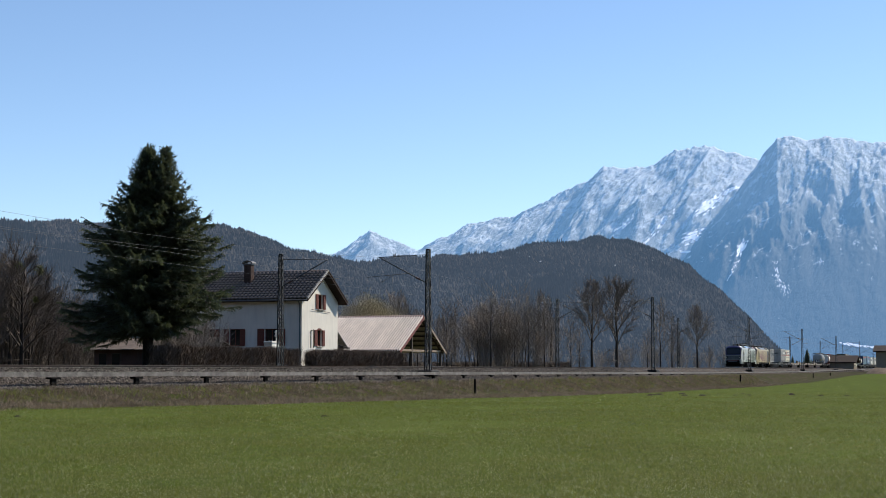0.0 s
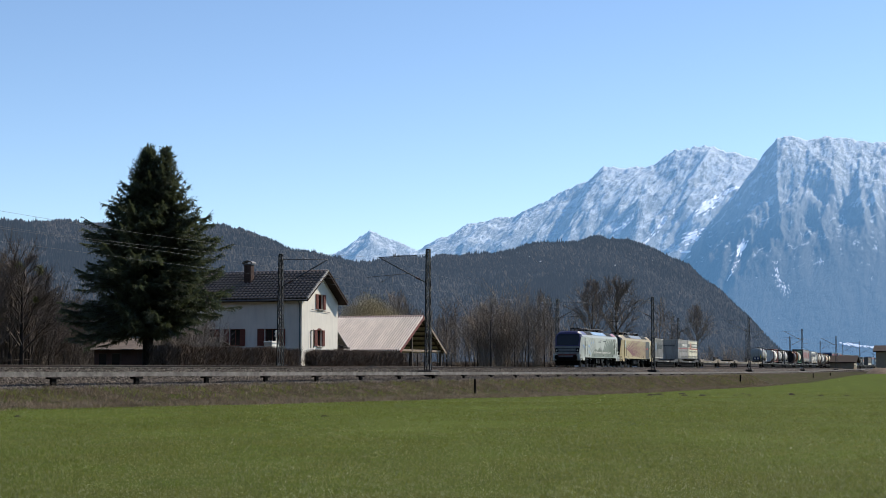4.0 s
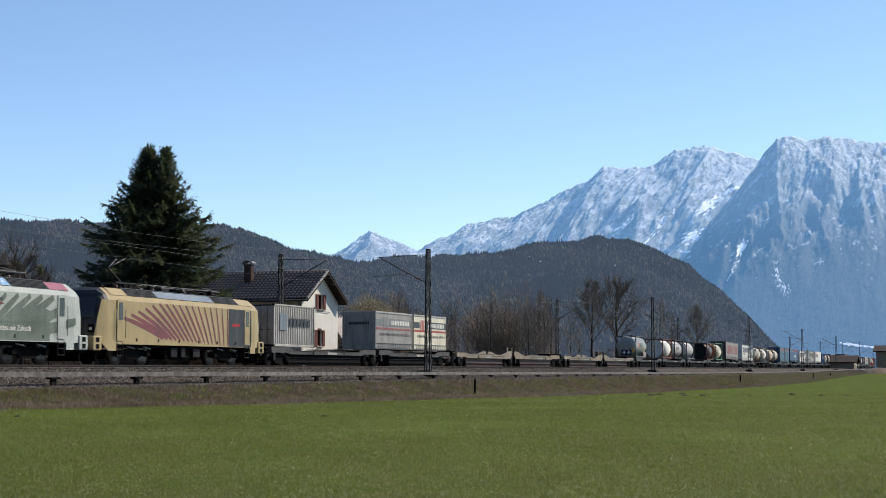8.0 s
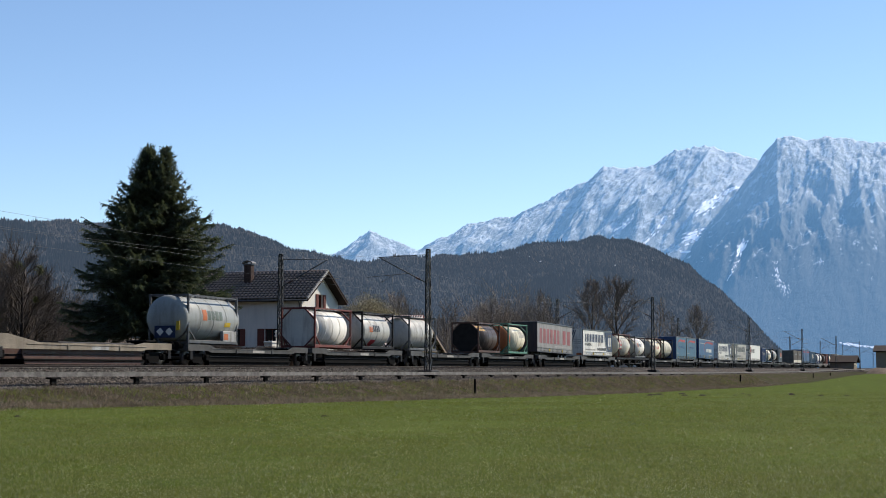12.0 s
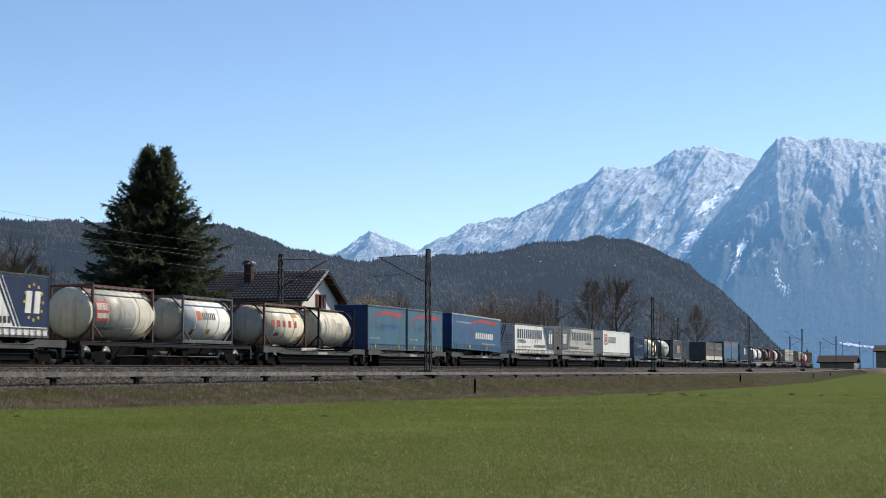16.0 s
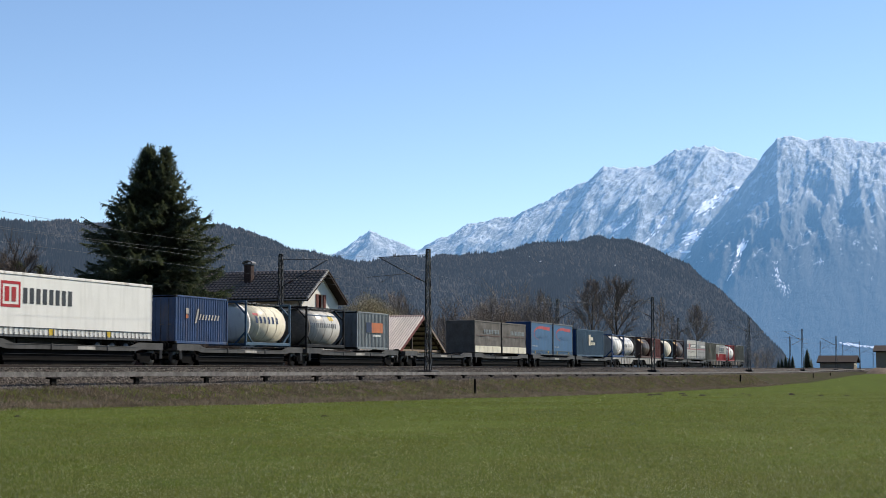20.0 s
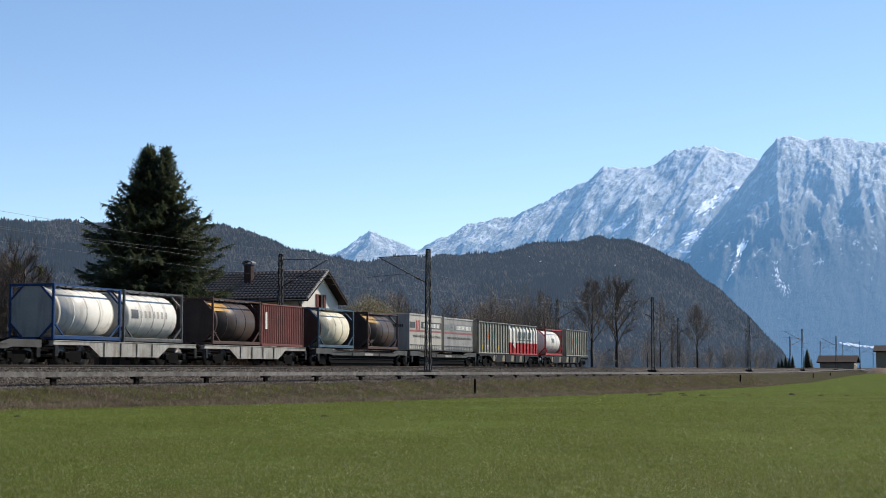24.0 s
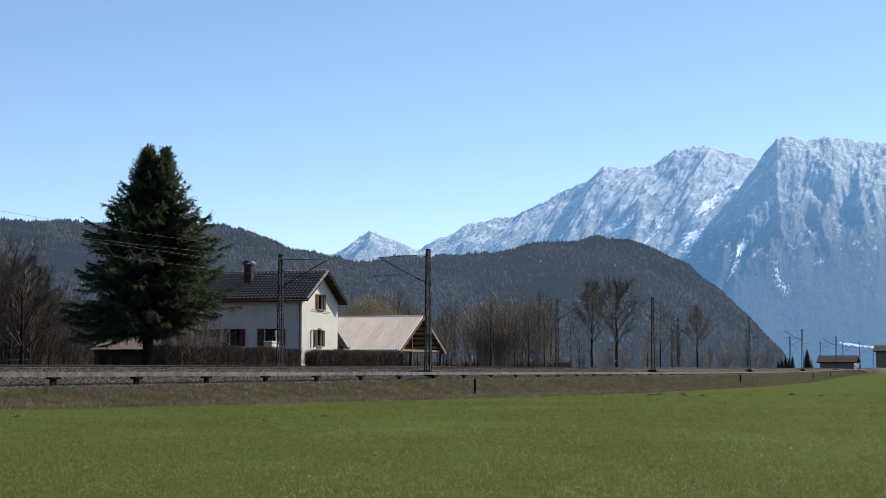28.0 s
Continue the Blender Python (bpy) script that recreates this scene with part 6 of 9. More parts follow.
        part("ladder", Geo().tube((a + 0.15, -1.25, 0.5), (a + 0.15, -1.25, 1.7), 0.03, 6).tube((b - 0.15, -1.25, 0.5), (b - 0.15, -1.25, 1.7), 0.03, 6), M_BLACK, w)
    for x in (1.75, joint - u0, L - 1.75):
        bogie(w, x)
    buffers(w, 0.3, -1)
    buffers(w, L - 0.3, 1)
    return w


def flat_wagon(u0, u1, material, label, plates=None, deep=True):
    w = riding("flat_wagon", label, "freight wagon", u0, "wagons of the train")
    L = u1 - u0
    b0, b1 = 2.4, L - 2.4
    for y in (-1.25, 1.17):
        out = [(0.3, 0.95), (b0 + 0.9, 0.95), (b0 + 1.9, 0.42), (b1 - 1.9, 0.42), (b1 - 0.9, 0.95), (L - 0.3, 0.95), (L - 0.3, 1.15), (0.3, 1.15)]
        if not deep:
            out = [(0.3, 0.97), (L - 0.3, 0.97), (L - 0.3, 1.15), (0.3, 1.15)]
        part("side_sill", Geo().prism(out, y, y + 0.08), material, w)
        part("sill_flange", Geo().cbox(0.3, L - 0.3, y - 0.03, y + 0.11, 1.12, 1.155, 0.008), material, w)
        for k in range(4 if deep else 0):
            xx = b0 + 2.2 + (b1 - b0 - 4.8) * k / 3
            part("sill_rib", Geo().cbox(xx, xx + 0.06, y - 0.06 if y < 0 else y + 0.08, y - 0.002 if y < 0 else y + 0.14, 0.44, 1.1, 0.01), material, w)
        if plates and y < 0:
            for k in range(4):
                xx = b0 + 1.6 + (b1 - b0 - 3.2) * k / 4
                part("side_plate", Geo().prism([(xx, 0.5), (xx + 0.8, 0.5), (xx + 1.0, 1.02), (xx + 0.2, 1.02)], y - 0.02, y - 0.004), plates, w, "rust-streaked beige side plate")
    for x in (0.3, b0, b1, L - 0.42):
        part("cross_beam", Geo().cbox(x, x + 0.12, -1.17, 1.17, 0.9, 1.13, 0.02), material, w)
    part("centre_sill", Geo().cbox(0.4, L - 0.4, -0.3, 0.3, 0.75, 1.05, 0.02), M_BLACK, w)
    if not deep:
        # open underframe: inner beams, slanting struts and a brake rod
        for y in (-0.62, 0.5):
            part("inner_beam", Geo().prism([(b0 + 1.2, 1.0), (b0 + 2.4, 0.42), (b1 - 2.4, 0.42), (b1 - 1.2, 1.0)], y, y + 0.1), M_BLACK, w)
        for k in range(7):
            xx = b0 + 1.7 + (b1 - b0 - 3.8) * k / 6
            part("strut", Geo().beam((xx, -1.2, 0.98), (xx + 0.35, -0.66, 0.46), 0.06), M_BLACK if k % 2 else M_WAGON, w)
        part("brake_rod", Geo().tube((b0 + 1.4, -1.0, 0.5), (b1 - 1.4, -1.0, 0.5), 0.03, 6), M_WAGON, w)
        for xx in (L * 0.36, L * 0.56):
            part("equipment_box", Geo().cbox(xx, xx + 0.7, -1.12, -0.7, 0.5, 0.9, 0.03), M_BLACK, w)
    part("brake_tank", Geo().lathe([(L / 2 - 0.6, 0.1), (L / 2 - 0.5, 0.2), (L / 2 + 0.5, 0.2), (L / 2 + 0.6, 0.1)], -0.55, 0.6, 12), M_STEEL, w)
    for x in (b0, b1):
        bogie(w, x)
    for x in (0.3, L - 0.6):
        part("corner_step", Geo().cbox(x, x + 0.3, -1.33, -1.28, 0.4, 0.95, 0.02), M_STEEL, w)
    buffers(w, 0.3, -1)
    buffers(w, L - 0.3, 1)
    return w


def bars(x0, x1, z0, z1, n, y, gap=0.34, slant=0.0):
    """Plain bars that stand for one line of lettering."""
    g = Geo()
    p = (x1 - x0) / n
    for k in range(n):
        a, b = x0 + k * p, x0 + (k + 1 - max(gap, 0.34)) * p
        g.add([(a, y, z0), (b, y, z0), (b + slant, y, z1), (a + slant, y, z1), (a, y + 0.004, z0), (b, y + 0.004, z0), (b + slant, y + 0.004, z1), (a + slant, y + 0.004, z1)],
              [(0, 1, 2, 3), (7, 6, 5, 4), (0, 4, 5, 1), (1, 5, 6, 2), (2, 6, 7, 3), (3, 7, 4, 0)])
    return g


def text_mesh(text):
    cu = bpy.data.curves.new("lettering", "FONT")
    cu.body = text
    cu.resolution_u = 3
    cu.offset = 0.012
    ob = bpy.data.objects.new("lettering", cu)
    me = bpy.data.meshes.new_from_object(ob)
    bpy.data.objects.remove(ob)
    xs = [v.co.x for v in me.vertices]
    return me, min(xs), max(xs)


def words(text, x0, x1, z, y, material, parent):
    """One line of readable lettering, fitted between x0 and x1, word by word."""
    _, lo, hi = text_mesh(text)
    k = (x1 - x0) / (hi - lo)
    done = []
    for word in text.split(" "):
        done.append(word)
        _, _, end = text_mesh(" ".join(done))
        me, a, b = text_mesh(word)
        for v in me.vertices:
            v.co = (x0 + (end - (b - a) + (v.co.x - a) - lo) * k, y, z + v.co.y * k)
        part("lettering", me, material, parent)


def plate(x0, x1, z0, z1, y):
    return Geo().box(x0, x1, y, y + 0.005, z0, z1)


def face_bars(y0, y1, z0, z1, n, x, gap=0.22):
    g = Geo()
    p = (y1 - y0) / n
    for k in range(n):
        g.box(x, x + 0.005, y0 + k * p, y0 + (k + 1 - gap) * p, z0, z1)
    return g


FLOOR = 1.18


def corrugated(x0, x1, z0, z1, y, sgn, n, depth=0.036):
    """A pressed side wall: trapezoid ribs."""
    g = Geo()
    p = (x1 - x0) / n
    prof = []
    for k in range(n):
        a = x0 + k * p
        prof += [(a, 0.0), (a + p * 0.32, 0.0), (a + p * 0.5, depth), (a + p * 0.82, depth)]
    prof.append((x1, 0.0))
    for x, w in prof:
        yy = y + sgn * w
        g.v += [(x, yy, z0), (x, yy, z1)]
    for i in range(len(prof) - 1):
        q = (2 * i, 2 * i + 2, 2 * i + 3, 2 * i + 1)
        g.f.append(q if sgn > 0 else tuple(reversed(q)))
        g.s.append(False)
    return g


def container(u0, u1, height, material, label, ribs=20, floor=FLOOR, front=None, roof=None, group="containers on the train"):
    c = riding("shipping_container", label, "container", u0, group)
    L, z0, z1 = u1 - u0, floor, floor + height
    hw_ = 1.22
    part("side_wall", corrugated(0.1, L - 0.1, z0 + 0.14, z1 - 0.1, -hw_ + 0.02, 1, ribs), material, c)
    part("side_wall", corrugated(0.1, L - 0.1, z0 + 0.14, z1 - 0.1, hw_ - 0.02, -1, ribs), material, c)
    for x in (0, L - 0.13):
        for y in (-hw_, hw_ - 0.13):
            part("corner_post", Geo().cbox(x, x + 0.13, y, y + 0.13, z0 + 0.12, z1 - 0.12, 0.015), material, c)
            for z in (z0, z1 - 0.12):
                part("corner_casting", Geo().cbox(x - 0.005, x + 0.165, y - 0.005, y + 0.145, z, z + 0.12, 0.015), M_STEEL, c)
    for y in (-hw_, hw_ - 0.08):
        part("top_rail", Geo().cbox(0.13, L - 0.13, y, y + 0.08, z1 - 0.1, z1 - 0.01, 0.012), material, c)
        part("bottom_rail", Geo().cbox(0.13, L - 0.13, y, y + 0.08, z0 + 0.01, z0 + 0.15, 0.012), material, c)
    part("roof", Geo().cbox(0.02, L - 0.02, -hw_ + 0.03, hw_ - 0.03, z1 - 0.05, z1 - 0.02, 0.01), roof or material, c)
    part("floor", Geo().cbox(0.1, L - 0.1, -hw_ + 0.1, hw_ - 0.1, z0 + 0.08, z0 + 0.14, 0.01), M_STEEL, c)
    # doors on the leading end
    for s in (-1, 1):
        y0, y1 = (-1.08, -0.01) if s < 0 else (0.01, 1.08)
        d = part("door", Geo().cbox(0.03, 0.08, y0, y1, z0 + 0.13, z1 - 0.13, 0.012), front or material, c)
        for k in (0.28, 0.72):
            y = y0 + (y1 - y0) * k
            part("lock_rod", Geo().tube((0.0, y, z0 + 0.12), (0.0, y, z1 - 0.12), 0.02, 6), M_GALV, d)
            part("door_handle", Geo().cbox(-0.03, 0.0, y - 0.2, y + 0.05, z0 + 1.0, z0 + 1.04, 0.008), M_GALV, d)
    part("end_wall", Geo().cbox(L - 0.09, L - 0.04, -1.1, 1.1, z0 + 0.12, z1 - 0.12, 0.015), material, c)
    return c


def curtain_body(name, label, category, u0, u1, z0, z1, curtain, front, posts=0, straps=24, top=None, skirt=None, tilt=0.0, group="", strapmat=None, folds=0.5):
    """A box with a tarpaulin side: frame, curtain with soft folds, buckled straps along its hem."""
    c = riding(name, label, category, u0, group, tilt)
    L = u1 - u0
    hw_ = 1.27
    rnd = random.Random(int(u0))
    # curtain with shallow vertical folds
    for s, y in ((-1, -hw_), (1, hw_)):
        g = Geo()
        n = int(L * 5)
        rows = 5 if folds < 2 else 14
        for i in range(n + 1):
            for j in range(rows):
                f = j / (rows - 1)
                fold = 0.012 * noise.noise((i * 0.33 + u0, f * 1.5, s)) + 0.006 * math.sin(i * 1.1 + u0)
                fold = fold * folds + (0.0 if folds < 2 else 0.12 * noise.noise((i * 0.09 + u0, f * 4.0 + i * 0.05, 3.0)))
                g.v.append((0.06 + (L - 0.12) * i / n, y - s * (0.006 + fold * (1 - f * 0.6)), z0 + 0.12 + (z1 - z0 - 0.24) * f))
        for i in range(n):
            for j in range(rows - 1):
                a = i * rows + j
                q = (a, a + rows, a + rows + 1, a + 1)
                g.f.append(q if s < 0 else tuple(reversed(q)))
                g.s.append(True)
        part("curtain", g, curtain, c)
        part("top_rail", Geo().cbox(0.02, L - 0.02, y - 0.03, y + 0.03, z1 - 0.13, z1, 0.015), top or M_GALV, c)
        part("bottom_rail", Geo().cbox(0.02, L - 0.02, y - 0.025, y + 0.025, z0, z0 + 0.12, 0.012), skirt or M_GALV, c)
        if s < 0:
            for k in range(straps):
                x = 0.3 + (L - 0.6) * (k + 0.5) / straps
                part("strap", Geo().box(x - 0.025, x + 0.025, y - 0.034, y - 0.026, z0 + 0.02, z0 + 0.42).cbox(x - 0.04, x + 0.04, y - 0.05, y - 0.034, z0 + 0.1, z0 + 0.2, 0.006), strapmat or M_DARKGREY, c)
            n2 = Geo().box(0.1, L - 0.1, y - 0.025, y - 0.02, z0 + 0.4, z0 + 0.44)
            part("hem_seam", n2, strapmat or M_DARKGREY, c)
    part("front_wall", Geo().cbox(0.0, 0.06, -hw_ + 0.04, hw_ - 0.04, z0, z1 - 0.02, 0.015), front, c)
    part("rear_wall", Geo().cbox(L - 0.06, L, -hw_ + 0.04, hw_ - 0.04, z0, z1 - 0.02, 0.015), front, c)
    part("roof", Geo().cbox(0.02, L - 0.02, -hw_ + 0.03, hw_ - 0.03, z1 - 0.05, z1 - 0.01, 0.01), M_PALE, c)
    part("floor", Geo().cbox(0.05, L - 0.05, -hw_ + 0.06, hw_ - 0.06, z0, z0 + 0.1, 0.01), M_STEEL, c)
    for x in (0.0, L - 0.08):
        part("corner_post", Geo().cbox(x, x + 0.08, -hw_ - 0.02, -hw_ + 0.06, z0, z1 - 0.001, 0.012), front if top is None else top, c)
    return c, L, -hw_ - 0.006


def trailer_gear(c, L, z0):
    """Axles, tyres, mudguards and landing legs of a semitrailer."""
    part("chassis_beam", Geo().cbox(0.6, L - 0.4, -0.5, -0.36, z0 - 0.32, z0, 0.02), M_STEEL, c)
    part("chassis_beam", Geo().cbox(0.6, L - 0.4, 0.36, 0.5, z0 - 0.32, z0, 0.02), M_STEEL, c)
    tyre = Geo()
    lt = Geo().lathe([(-0.16, 0.3), (-0.15, 0.47), (-0.1, 0.5), (0.1, 0.5), (0.15, 0.47), (0.16, 0.3)], 0, 0, 20)
    tyre.add([(z, x, y) for x, y, z in lt.v], lt.f, True)
    tm = tyre.mesh("tyre")
    tm.materials.append(M_BLACK)
    hub = Geo()
    lh = Geo().lathe([(-0.18, 0.1), (-0.17, 0.26), (-0.1, 0.29), (0.1, 0.29)], 0, 0, 14)
    hub.add([(z, x, y) for x, y, z in lh.v], lh.f, True)
    hm = hub.mesh("rim")
    hm.materials.append(M_GALV)
    for k in range(3):
        x = L - 4.7 + k * 1.31
        for y in (-0.86, 0.86):
            t = part("wheel", tm, None, c, at=pose(x, y, z0 - 0.38))
            part("rim", hm, None, t)
            mg = Geo()
            for j in range(7):
                a = math.pi * (0.12 + 0.76 * j / 6)
                mg.v += [(x + 0.58 * math.cos(a), y - 0.18, z0 - 0.38 + 0.55 * math.sin(a)), (x + 0.58 * math.cos(a), y + 0.18, z0 - 0.38 + 0.55 * math.sin(a))]
            mg.f += [(2 * j, 2 * j + 1, 2 * j + 3, 2 * j + 2) for j in range(6)]
            mg.s += [True] * 6
            part("mudguard", mg, M_DARKGREY, c)
    for y in (-0.8, 0.7):
        part("landing_leg", Geo().cbox(2.6, 2.72, y, y + 0.1, z0 - 0.75, z0, 0.02), M_STEEL, c)


def tank_container(u0, u1, tank, frame_m, label, floor=FLOOR, height=2.62, r=1.16, overhang=0.0, walkway=True, sides=True, end_m=None, bands=3, top_rails=True, gussets=True, plates=(), octagon=False, cz=0.0):
    """A pressure tank lying in a steel frame."""
    c = riding("tank_container", label, "tank container", u0, "tank containers on the train")
    L, z0, z1 = u1 - u0, floor, floor + height
    zc = z0 + height / 2 + cz
    hw_ = 1.22
    a, b = 0.22 - overhang, L - 0.22 + overhang
    prof = [(a, 0.25), (a + 0.06, 0.62), (a + 0.16, 0.9), (a + 0.32, r * 0.97), (a + 0.45, r), (b - 0.45, r), (b - 0.32, r * 0.97), (b - 0.16, 0.9), (b - 0.06, 0.62), (b, 0.25)]
    if end_m:
        t = part("tank", Geo().lathe(prof[4:6], 0, zc, 32), tank, c)
        part("tank_end", Geo().lathe(prof[:5], 0, zc, 32), end_m, c, "painted dished tank end")
        part("tank_end", Geo().lathe(prof[5:], 0, zc, 32), end_m, c, "painted dished tank end")
    else:
        t = part("tank", Geo().lathe(prof, 0, zc, 32), tank, c)
    for k in range(bands):
        x = a + 0.45 + (b - a - 0.9) * (k + 1) / (bands + 1)
        part("band", Geo().lathe([(x - 0.03, r + 0.002), (x - 0.03, r + 0.012), (x + 0.03, r + 0.012), (x + 0.03, r + 0.002)], 0, zc, 32), tank, t)
    for x in (0.0, L - 0.12):
        e = Geo()
        for y in (-hw_, hw_ - 0.12):
            e.cbox(x, x + 0.12, y, y + 0.12, z0, z1, 0.015)
        e.cbox(x, x + 0.12, -hw_ + 0.12, hw_ - 0.12, z0 + 0.01, z0 + 0.13, 0.015).cbox(x, x + 0.12, -hw_ + 0.12, hw_ - 0.12, z1 - 0.13, z1 - 0.01, 0.015)
        if gussets:
            for sy in (-1, 1):
                e.beam((x + 0.06, sy * (hw_ - 0.1), z0 + 0.75), (x + 0.06, sy * (hw_ - 0.75), z0 + 0.1), 0.09)
                e.beam((x + 0.06, sy * (hw_ - 0.1), z1 - 0.75), (x + 0.06, sy * (hw_ - 0.75), z1 - 0.1), 0.09)
        part("end_frame", e, frame_m, c)
    for y in (-hw_ + 0.06, hw_ - 0.06):
        if top_rails:
            part("top_rail", Geo().beam((0.12, y, z1 - 0.07), (L - 0.12, y, z1 - 0.07), 0.08), frame_m, c)
        if sides:
            part("bottom_rail", Geo().cbox(0.12, L - 0.12, y - 0.06, y + 0.06, z0 + 0.04, z0 + 0.22, 0.015), frame_m, c)
        for s, xa in ((1, 0.12), (-1, L - 0.12)):
            part("brace", Geo().beam((xa, y, z0 + 0.8), (xa + s * 0.8, y, z0 + 0.2), 0.07), frame_m, c)
    if walkway:
        wk = Geo()
        for k in range(9):
            x = 0.3 + (L - 0.9) * k / 8
            wk.cbox(x, x + 0.45, -0.5, 0.3, z1 - 0.1, z1 - 0.05, 0.008)
        part("walkway", wk, M_GALV, c)
        part("manhole", Geo().tube((L / 2, 0, zc + r - 0.05), (L / 2, 0, zc + r + 0.18), 0.28, 14), M_STEEL, c)
        part("hose", Geo().tube((0.5, 0.45, z1 - 0.05), (1.6, 0.2, z1 + 0.06), 0.04, 5).tube((1.6, 0.2, z1 + 0.06), (2.8, 0.4, z1 - 0.04), 0.04, 5), M_BLACK, c)
    part("ladder", Geo().tube((L - 0.03, 0.35, z0 + 0.1), (L - 0.03, 0.35, z1), 0.02, 5).tube((L - 0.03, 0.75, z0 + 0.1), (L - 0.03, 0.75, z1), 0.02, 5), M_GALV, c)
    part("valve_box", Geo().cbox(L - 0.35, L - 0.02, -0.3, 0.3, z0 + 0.15, z0 + 0.55, 0.03), M_GALV, c)
    if octagon:
        part("front_panel", Geo().prism_x([(-0.55, z0 + 0.12), (0.55, z0 + 0.12), (1.1, z0 + 0.7), (1.1, z1 - 0.7), (0.55, z1 - 0.12), (-0.55, z1 - 0.12), (-1.1, z1 - 0.7), (-1.1, z0 + 0.7)], 0.05, 0.14), end_m or tank, c, "flat octagonal end panel")
    for x0, x1, za, zb, m_, nbar in plates:
        # prints follow the round shell
        n = 6
        g = Geo()
        w_ = (x1 - x0) / nbar
        for q in range(nbar):
            xa, xb = x0 + q * w_, x0 + (q + (1.0 if nbar == 1 else 0.78 if nbar < 5 else 0.5)) * w_
            k0 = len(g.v)
            for j in range(n + 1):
                z = za + (zb - za) * j / n
                y = -math.sqrt(max(0.01, (r + 0.008) ** 2 - (z - (zc - z0)) ** 2))
                g.v += [(xa, y, z0 + z), (xb, y, z0 + z)]
            for j in range(n):
                g.f.append((k0 + 2 * j, k0 + 2 * j + 1, k0 + 2 * j + 3, k0 + 2 * j + 2))
                g.s.append(True)
        part("marking", g, m_, t, "printed marking on the shell")
    return c


# ---- locomotives ----
def locomotive(u0, u1, label, body_m, cab_m, roof_end, nose_m):
    """A box-cab electric locomotive; its leading cab faces down the line."""
    c = riding("electric_locomotive", label, "locomotive", u0, "locomotives of the train")
    L = u1 - u0
    hw_ = 1.5
    z0, zs, zr = 1.05, 3.45, 3.86
    # cross-section and how the nose draws in
    sec = [(-hw_, z0), (-hw_, 3.2), (-hw_ + 0.12, zs), (-hw_ + 0.5, zr - 0.06), (0, zr)]
    sec = sec + [(-y, z) for y, z in reversed(sec[:-1])]

    def ring(x, zmax, inset, zmin=z0):
        out = []
        for y, z in sec:
            zz = min(z, zmax - 0.3 * max(0, abs(y) - 0.9) * 0.3) if z > 2 else max(z, zmin)
            out.append((x, math.copysign(max(0, abs(y) - inset), y), zz))
        return out

    def loft(rings, smooth_=False):
        g = Geo()
        n = len(rings[0])
        for r_ in rings:
            g.v += r_
        for i in range(len(rings) - 1):
            for j in range(n - 1):
                a = i * n + j
                g.f.append((a, a + n, a + n + 1, a + 1))
                g.s.append(smooth_)
        return g

    cab = 2.9
    g = loft([ring(cab, 9, 0), ring(L - cab, 9, 0)])
    # open roof shell is closed by roof panels
    part("body", g, body_m, c, "painted flat body side")
    for s, x_end in ((1, 0.0), (-1, L)):
        X = lambda v: x_end + s * v
        rings = [ring(X(cab), 9, 0), ring(X(0.98), 3.84, 0.03), ring(X(0.72), 3.68, 0.06), ring(X(0.5), 3.3, 0.1), ring(X(0.22), 2.3, 0.16), ring(X(0.08), 1.5, 0.24)]
        if s < 0:
            rings = list(reversed(rings))
        n = len(sec)
        side_g, nose_g = Geo(), Geo()
        for i in range(5):
            for j in range(n - 1):
                front = (i >= 1 if s > 0 else i <= 3) and 1 <= j <= n - 3
                q = [rings[i][j], rings[i + 1][j], rings[i + 1][j + 1], rings[i][j + 1]]
                (nose_g if front else side_g).add(q, [(0, 1, 2, 3)])
        last = rings[-1] if s > 0 else rings[0]
        nose_g.add(last, [tuple(range(n)) if s > 0 else tuple(range(n - 1, -1, -1))])
        cb = part("cab", side_g, cab_m, c, "driver's cab side")
        part("nose", nose_g, nose_m if s > 0 else cab_m, cb, "sloping cab front")
        # windscreen follows the rake of the nose
        wz = [(0.225, 2.34, 1.16), (0.36, 2.82, 1.2), (0.5, 3.3, 1.2), (0.62, 3.5, 1.08)]
        w = Geo()
        for x, z, hwid in wz:
            w.v += [(X(x - 0.045), -hwid, z), (X(x - 0.045), hwid, z)]
        for j in range(3):
            q = (2 * j, 2 * j + 2, 2 * j + 3, 2 * j + 1)
            w.f.append(q if s > 0 else tuple(reversed(q)))
            w.s.append(False)
        part("windscreen", w, M_GLASS, cb, "dark raked windscreen")
        for y in (-1.13, 1.13):
            part("headlight", Geo().cbox(min(X(-0.02), X(0.12)), max(X(-0.02), X(0.12)), y - 0.17, y + 0.17, 1.6, 2.0, 0.04), M_BLACK, cb)
            part("lamp", Geo().cbox(min(X(-0.035), X(-0.02)), max(X(-0.035), X(-0.02)), y - 0.08, y + 0.08, 1.69, 1.84, 0.006), M_LAMP, cb)
        part("bumper", Geo().cbox(min(X(-0.05), X(0.35)), max(X(-0.05), X(0.35)), -1.35, 1.35, 0.55, 1.06, 0.06), M_BLACK, c)
        for y in (-1.46, 1.16):
            for zz in (0.8, 1.12):
                hx = sorted((X(-0.05), X(0.25)))
                yy = (y - 0.012, y - 0.002) if y < 0 else (y + 0.302, y + 0.312)
                part("housing_opening", Geo().cbox(hx[0], hx[1], yy[0], yy[1], zz, zz + 0.22, 0.004), M_BLACK, c)
            part("buffer_housing", Geo().cbox(min(X(-0.28), X(0.5)), max(X(-0.28), X(0.5)), y, y + 0.3, 0.72, 1.42, 0.04), cab_m, c)
        for y in (-0.98, 0.98):
            part("buffer", BUFFER_M, None, c, at=pose(X(0.0), y, 1.06, 0, 0, 180 if s > 0 else 0))
